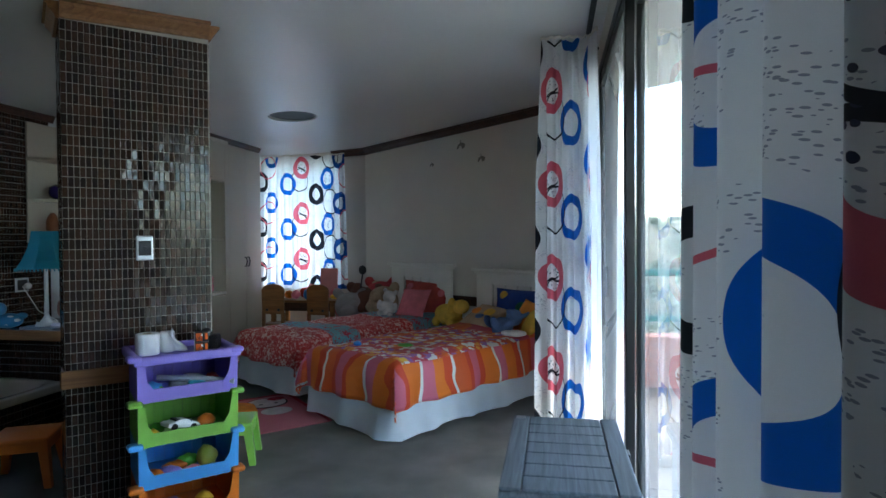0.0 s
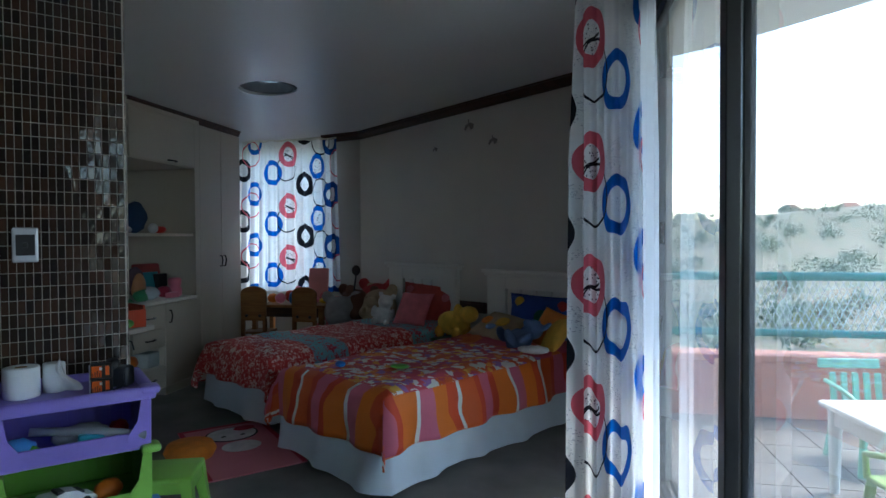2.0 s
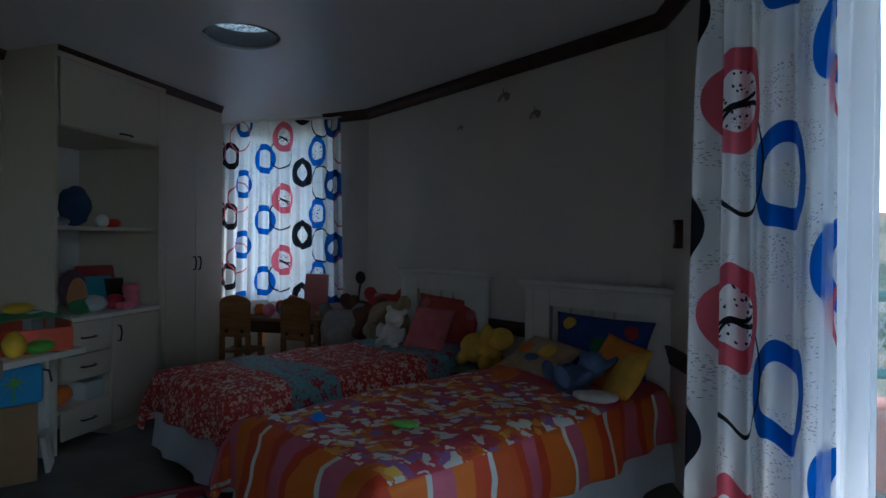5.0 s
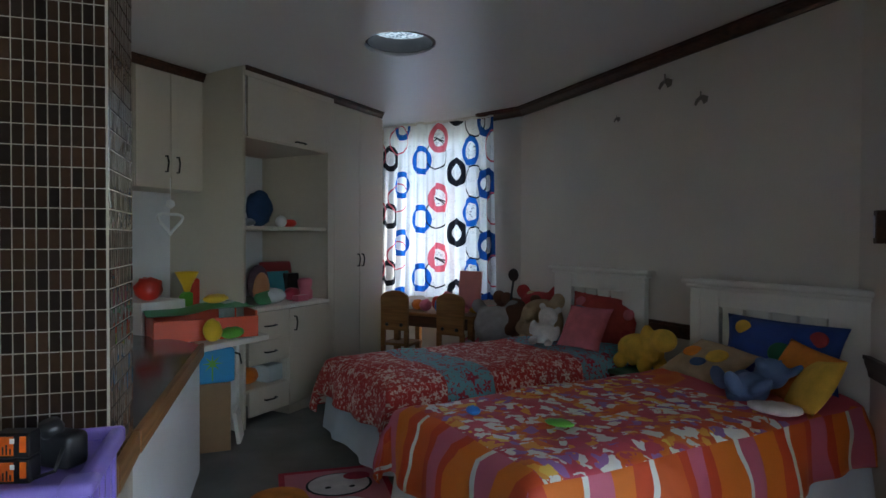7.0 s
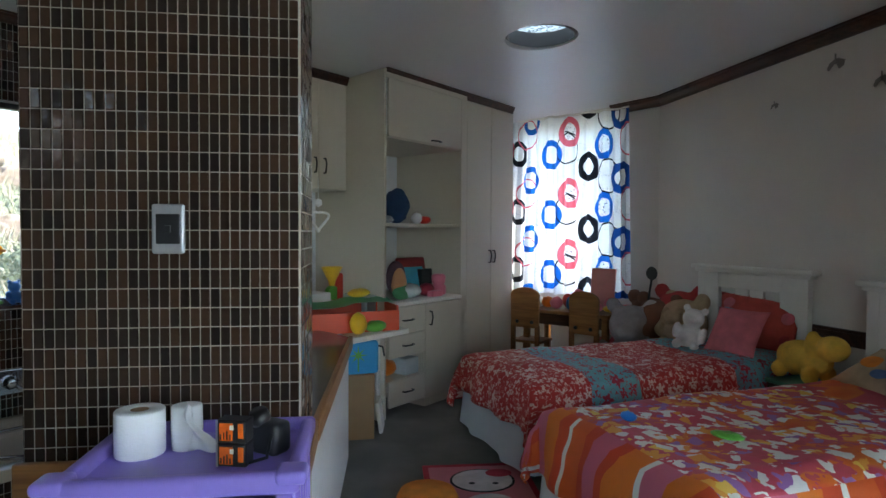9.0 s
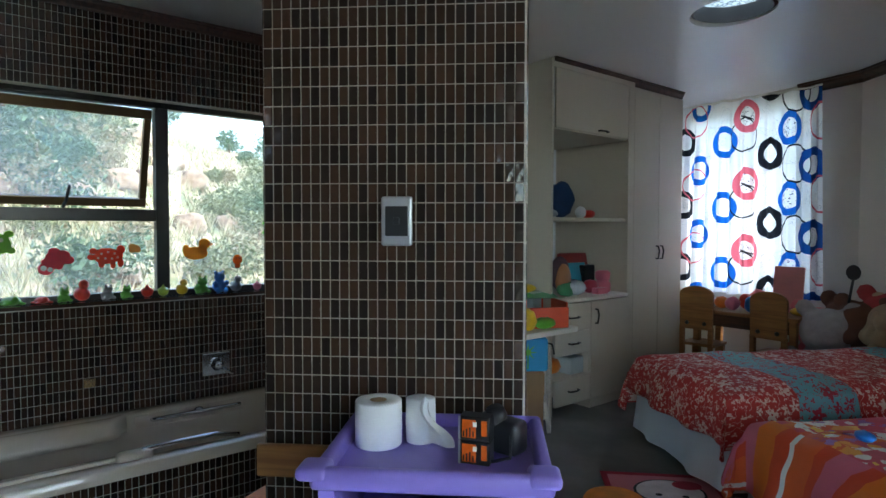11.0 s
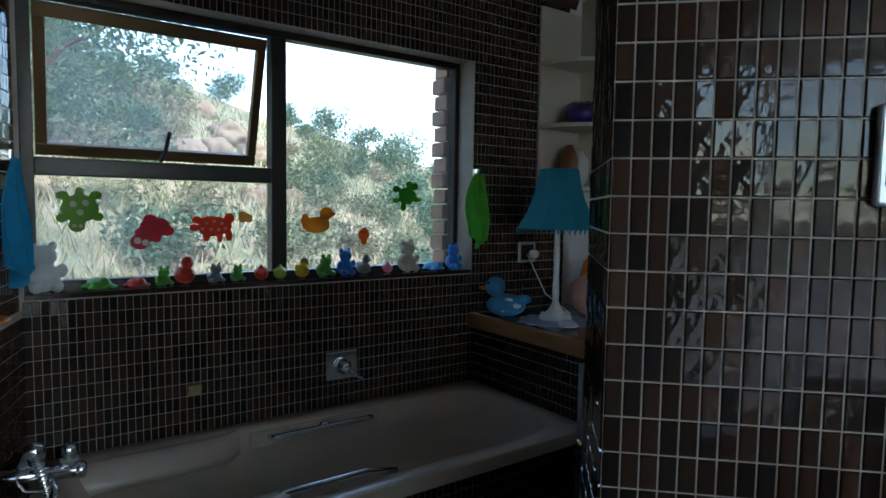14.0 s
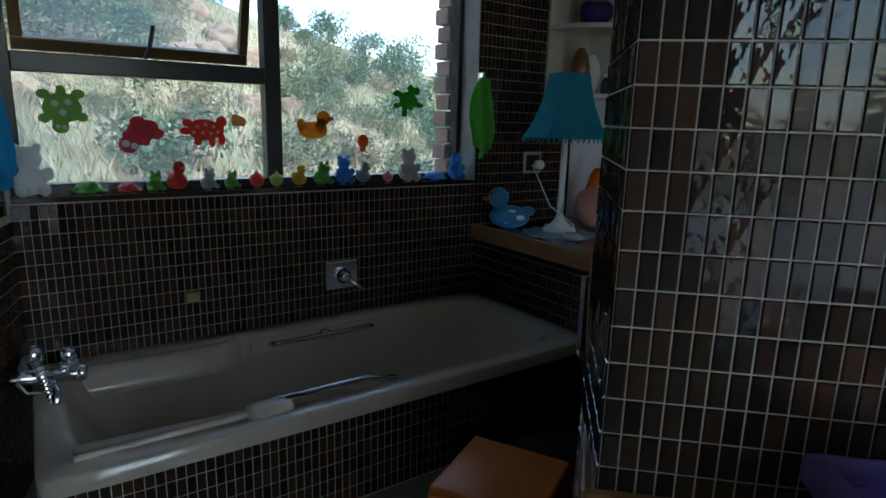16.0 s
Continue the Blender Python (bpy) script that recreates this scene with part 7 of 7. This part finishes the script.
# ---------------- balcony furniture ----------------
def plastic_chair(m, c, label):
    t = thing("plastic_chair", label, "chair", m, "balcony chairs")
    part("seat", box(-0.18, 0.18, -0.17, 0.17, 0.28, 0.305, 0.012, seg=3), c, t, "", True)
    for i in range(5):
        x = -0.13 + i * 0.065
        part("back_slat", box(x - 0.018, x + 0.018, 0.165, 0.18, 0.30, 0.52, 0.004, m=pose(0, 0, 0, -8, 0, 0)), c, t)
    part("top_rail", box(-0.18, 0.18, 0.15, 0.17, 0.51, 0.57, 0.008, m=pose(0, 0.08, 0.02, -8, 0, 0)), c, t)
    for sx in (-1, 1):
        for sy in (-1, 1):
            part("leg", tube([(sx * 0.16, sy * 0.15, 0.29), (sx * 0.19, sy * 0.18, 0.0)], 0.02, 8), c, t)
        part("arm", tube([(sx * 0.19, 0.2, 0.45), (sx * 0.2, 0.0, 0.44), (sx * 0.19, -0.15, 0.40), (sx * 0.17, -0.17, 0.29)], 0.014, 8), c, t, "", True)
    return t


bt = thing("balcony_table", "white plastic children's table on the balcony", "table", pose(1.75, 3.95, -0.012, 0, 0, 8))
part("tabletop", box(-0.33, 0.33, -0.28, 0.28, 0.44, 0.47, 0.012, seg=3), WHITEP, bt)
part("apron", box(-0.29, 0.29, -0.24, -0.225, 0.36, 0.44), WHITEP, bt)
part("apron", box(-0.29, -0.275, -0.225, 0.24, 0.36, 0.44), WHITEP, bt)
for sx in (-1, 1):
    for sy in (-1, 1):
        part("leg", lathe([(0.022, 0), (0.035, 0.44)], 12, m=pose(sx * 0.27, sy * 0.22, 0)), WHITEP, bt)
plastic_chair(pose(1.55, 3.45, -0.012, 0, 0, 190), plastic("pale_lime_plastic", (0.45, 0.60, 0.22)), "pale lime plastic chair at the balcony table")
plastic_chair(pose(1.85, 4.55, -0.012, 0, 0, 5), plastic("mint_plastic", (0.25, 0.55, 0.42)), "mint green plastic chair at the balcony table")

# ---------------- planting and distance ----------------
LEAF1 = foliage("bush_leaves", (0.045, 0.085, 0.045), (0.08, 0.135, 0.07), (0.12, 0.17, 0.09))
LEAF3 = foliage("olive_leaves", (0.09, 0.12, 0.055), (0.16, 0.185, 0.085), (0.22, 0.22, 0.12))
LEAF2 = foliage("dry_leaves", (0.17, 0.18, 0.10), (0.28, 0.25, 0.15), (0.38, 0.31, 0.20))
BARK = plain("red_brown_bark", (0.12, 0.065, 0.045), 0.95, 0.4, 5, 60, 0.8)
ROCK = plain("ochre_rock", (0.17, 0.125, 0.085), 0.95, 0.5, 3.0, 22, 1.0)


def leaves(rng, centre, rad, n, size, flat=1.0):
    vs, fs = [], []
    for _ in range(n):
        d = Vector((rng.gauss(0, 1), rng.gauss(0, 1), rng.gauss(0, 1)))
        d = d.normalized() * rad * rng.uniform(0.35, 1.0) * (1 + 0.35 * noise.noise(d * 1.3))
        c = Vector(centre) + Vector((d.x, d.y, d.z * flat))
        a = Vector((rng.gauss(0, 1), rng.gauss(0, 1), rng.gauss(0, 1))).normalized()
        b = a.orthogonal().normalized()
        s = size * rng.uniform(0.6, 1.4)
        k = len(vs)
        vs += [c - a * s, c + b * s * 0.45, c + a * s, c - b * s * 0.45]
        fs.append((k, k + 1, k + 2, k + 3))
    return vs, fs


def leaf_mesh(name, blobs, material, seed, parent=None):
    rng = random.Random(seed)
    V, F = [], []
    for c, r, n, s, fl in blobs:
        v, f = leaves(rng, c, r, n, s, fl)
        k = len(V)
        V += v
        F += [tuple(i + k for i in q) for q in f]
    me = bpy.data.meshes.new(name)
    me.from_pydata([tuple(v) for v in V], [], F)
    me.materials.append(material)
    ob = new(name, me)
    ob.parent = parent
    return ob


rng = random.Random(11)


def bush(x, y, r, material, label, n=760):
    t = thing("bush", label, "bush", group="bushes on the bank")
    z = height(x, y)
    leaf_mesh("crown", [((x + rng.uniform(-r, r) * 0.5, y + rng.uniform(-r, r) * 0.5, z + r * rng.uniform(0.3, 0.9)), r * rng.uniform(0.5, 0.8), n // 2, 0.026 + r * 0.026, 0.8) for _ in range(5)], material, rng.random(), t)
    part("stem", tube([(x, y, z - 0.2), (x + 0.05, y, z + r * 0.6)], 0.03 * r + 0.01, 6), BARK, t)


def polar(d, q):
    return -1.1 - d, 1.7 + q * d


for d, q, r in ((24, 0.42, 1.1), (24, 0.50, 0.9), (23, 0.60, 1.3), (22, 0.68, 1.1), (24, 0.36, 0.8), (20, 0.55, 1.0), (17, 0.62, 1.1), (15, 0.56, 0.8), (13, 0.66, 0.9), (18, 0.48, 0.7), (24, 0.25, 0.9), (23, 0.16, 0.8), (22, 0.06, 1.2), (20, 0.0, 1.3), (12, 0.02, 1.0), (11, 0.10, 0.8), (16, 0.10, 1.0), (10, 0.60, 0.6), (11, 0.45, 0.5), (19, 0.75, 1.3), (21, 0.80, 1.4)):
    bush(*polar(d, q), r, LEAF1, "green scrub bush on the dry bank")
for i in range(64):
    d_, q_ = rng.uniform(7, 23), rng.uniform(0.0, 0.78)
    if i % 5 < 2:
        bush(*polar(d_, q_), rng.uniform(0.3, 0.75), LEAF2, "pale dry scrub on the bank", 420)
    elif i % 5 < 4:
        bush(*polar(d_, q_), rng.uniform(0.35, 0.85), LEAF3, "olive scrub on the bank", 560)
    else:
        bush(*polar(d_, q_), rng.uniform(0.4, 0.9), LEAF1, "dark green scrub bush on the bank", 620)
tuft = []
for i in range(9000):
    d, q = rng.uniform(4.5, 23), rng.uniform(-0.1, 0.8)
    x, y = polar(d, q)
    tuft.append((x, y, height(x, y), rng.uniform(0.12, 0.36)))
V, F = [], []
for x, y, z, h in tuft:
    for k in range(3):
        a = rng.uniform(0, 6.28)
        k0 = len(V)
        w = 0.012 + 0.02 * h
        V += [(x - w * math.cos(a), y - w * math.sin(a), z - 0.03), (x + w * math.cos(a), y + w * math.sin(a), z - 0.03), (x + h * 0.5 * math.cos(a * 3), y + h * 0.5 * math.sin(a * 3), z + h)]
        F.append((k0, k0 + 1, k0 + 2))
me = bpy.data.meshes.new("grass")
me.from_pydata(V, [], F)
me.materials.append(LAND)
tagged(new("grass", me), "dry pale grass tufts on the bank", "grass", kind="stuff")
for i, (d, q, r) in enumerate(((7.5, 0.33, 0.35), (8.5, 0.38, 0.4), (7, 0.24, 0.3), (12, 0.30, 0.5), (15, 0.24, 0.6), (16, 0.30, 0.7), (14, 0.20, 0.6), (17, 0.26, 0.8), (18, 0.18, 0.7), (19.5, 0.22, 0.7), (9, 0.20, 0.4), (9.6, 0.00, 0.4), (10.4, 0.10, 0.4), (11.4, 0.05, 0.5), (12.2, 0.14, 0.5), (14, 0.05, 0.9), (13, 0.36, 0.45))):
    x, y = polar(d, q)
    bm = bmesh.new()
    r *= 0.6
    bmesh.ops.create_icosphere(bm, subdivisions=4, radius=r)
    for v in bm.verts:
        p = v.co / r
        v.co *= 1 + 0.38 * noise.noise(p * 1.4 + Vector((i, 0, 0))) + 0.20 * abs(noise.noise(p * 3.5 + Vector((0, i, 0)))) + 0.07 * noise.noise(p * 9)
        v.co.z *= 0.85
    solo("rock", bm, ROCK, "weathered ochre rock on the bank", "rock", pose(x, y, height(x, y) + 0.1), "rocks on the bank", smooth=True)


def tree(x, y, h, label, seed, lean=0.0):
    r = random.Random(seed)
    z = height(x, y)
    t = thing("tree", label, "tree")
    pts = [(x + lean * k * h / 5 + r.uniform(-0.05, 0.05), y + r.uniform(-0.05, 0.05), z - 0.3 + k * h / 5) for k in range(6)]
    part("trunk", tube(pts, 0.13, 10, taper=0.4), BARK, t, "", True)
    blobs = []
    for k in range(13):
        b0 = Vector(pts[2 + k % 4])
        e = b0 + Vector((r.uniform(-1.3, 1.3), r.uniform(-1.3, 1.3), r.uniform(0.2, 1.2)))
        part("branch", tube([b0, (b0 + e) / 2 + Vector((0, 0, 0.15)), e], 0.032, 6, taper=0.3), BARK, t)
        blobs.append((tuple(e), r.uniform(0.5, 0.9), 1300, 0.034, 0.8))
    leaf_mesh("crown", blobs, LEAF1, seed, t)


tree(*polar(6.8, -0.03), 4.6, "tall tree with a pale trunk close to the window", 3, 0.03)
tree(*polar(9.0, -0.05), 4.0, "leafy tree on the bank behind the window", 5)
# far side: trees and houses across the valley
HOUSEW = plain("cream_house_wall", (0.62, 0.56, 0.48), 0.8)
ROOF = plain("terracotta_roof", (0.30, 0.14, 0.09), 0.85)
rg2 = random.Random(5)
for i in range(26):
    a = radians(rg2.uniform(20, 88))
    d = rg2.uniform(150, 290)
    x, y = d * math.cos(a), d * math.sin(a)
    z = height(x, y)
    w, dp, h = rg2.uniform(7, 13), rg2.uniform(6, 9), rg2.uniform(3, 6)
    hs = thing("house", "distant cream house with a tiled roof across the valley", "house", pose(x, y, z, 0, 0, math.degrees(a) + 90 + rg2.uniform(-25, 25)), "houses across the valley")
    part("wall", box(-w / 2, w / 2, -dp / 2, dp / 2, -2, h), HOUSEW, hs)
    bm = bmesh.new()
    vv = [bm.verts.new(p) for p in ((-w / 2 - 0.5, -dp / 2 - 0.5, h), (w / 2 + 0.5, -dp / 2 - 0.5, h), (w / 2 + 0.5, dp / 2 + 0.5, h), (-w / 2 - 0.5, dp / 2 + 0.5, h), (-w / 2 + 2, 0, h + 2), (w / 2 - 2, 0, h + 2))]
    for f in ((0, 1, 5, 4), (2, 3, 4, 5), (1, 2, 5), (3, 0, 4), (3, 2, 1, 0)):
        bm.faces.new([vv[k] for k in f])
    part("roof", bm, ROOF, hs)
    for k in range(3):
        for sg in (-1, 1):
            wxx = -w / 2 + w * (k + 0.5) / 3
            part("window", box(wxx - 0.7, wxx + 0.7, sg * dp / 2 - 0.05, sg * dp / 2 + 0.05, 0.9, 2.3), BLACKPL, hs)
blobs = []
for i in range(520):
    a, d = radians(rg2.uniform(15, 92)), rg2.uniform(45, 300)
    x, y = d * math.cos(a), d * math.sin(a)
    blobs.append(((x, y, height(x, y) + 1.5), rg2.uniform(1.3, 3.4), 130, 0.32, 0.7))
tagged(leaf_mesh("far_woods", blobs, LEAF1, 9), "distant green trees across the valley", "trees", kind="stuff")

# the ceiling rises gently towards the balcony
for ob in scene.objects:
    if ob.type == "MESH" and ob.name.split(".")[0] in ("ceiling", "trim_cornice", "column", "wall_far", "wall_head", "wall_corner", "wall_door", "wall_back", "wall_bath", "wall_cabinets", "wall_bath_end"):
        for v in ob.data.vertices:
            if v.co.z > 2.39 and not (ob.name == "wall_door" and v.co.z < 2.47):
                v.co.z += 0.05 * (v.co.x + 2.1)

# ---------------- mosaic pieces of the column at hand height ----------------
def tile_piece():
    w, h, c, d = 0.0114, 0.0239, 0.0016, 0.003
    vs = [(-w, 0, -h), (w, 0, -h), (w, 0, h), (-w, 0, h), (-w + c, -d, -h + c), (w - c, -d, -h + c), (w - c, -d, h - c), (-w + c, -d, h - c)]
    me_ = bpy.data.meshes.new("mosaic_tile")
    me_.from_pydata(vs, [], [(4, 5, 6, 7), (0, 1, 5, 4), (1, 2, 6, 5), (2, 3, 7, 6), (3, 0, 4, 7)])
    me_.materials.append(TILE)
    return me_


tile_me = tile_piece()
rt = random.Random(21)
for j in range(19, 30):
    for i in range(27):
        ob = new("mosaic_tile", tile_me)
        ob.parent = column
        ob.matrix_basis = CF @ pose(0.0125 + i * 0.025, -0.0002, 0.025 + j * 0.05, rt.uniform(-1.2, 1.2), 0, rt.uniform(-2.2, 2.2))
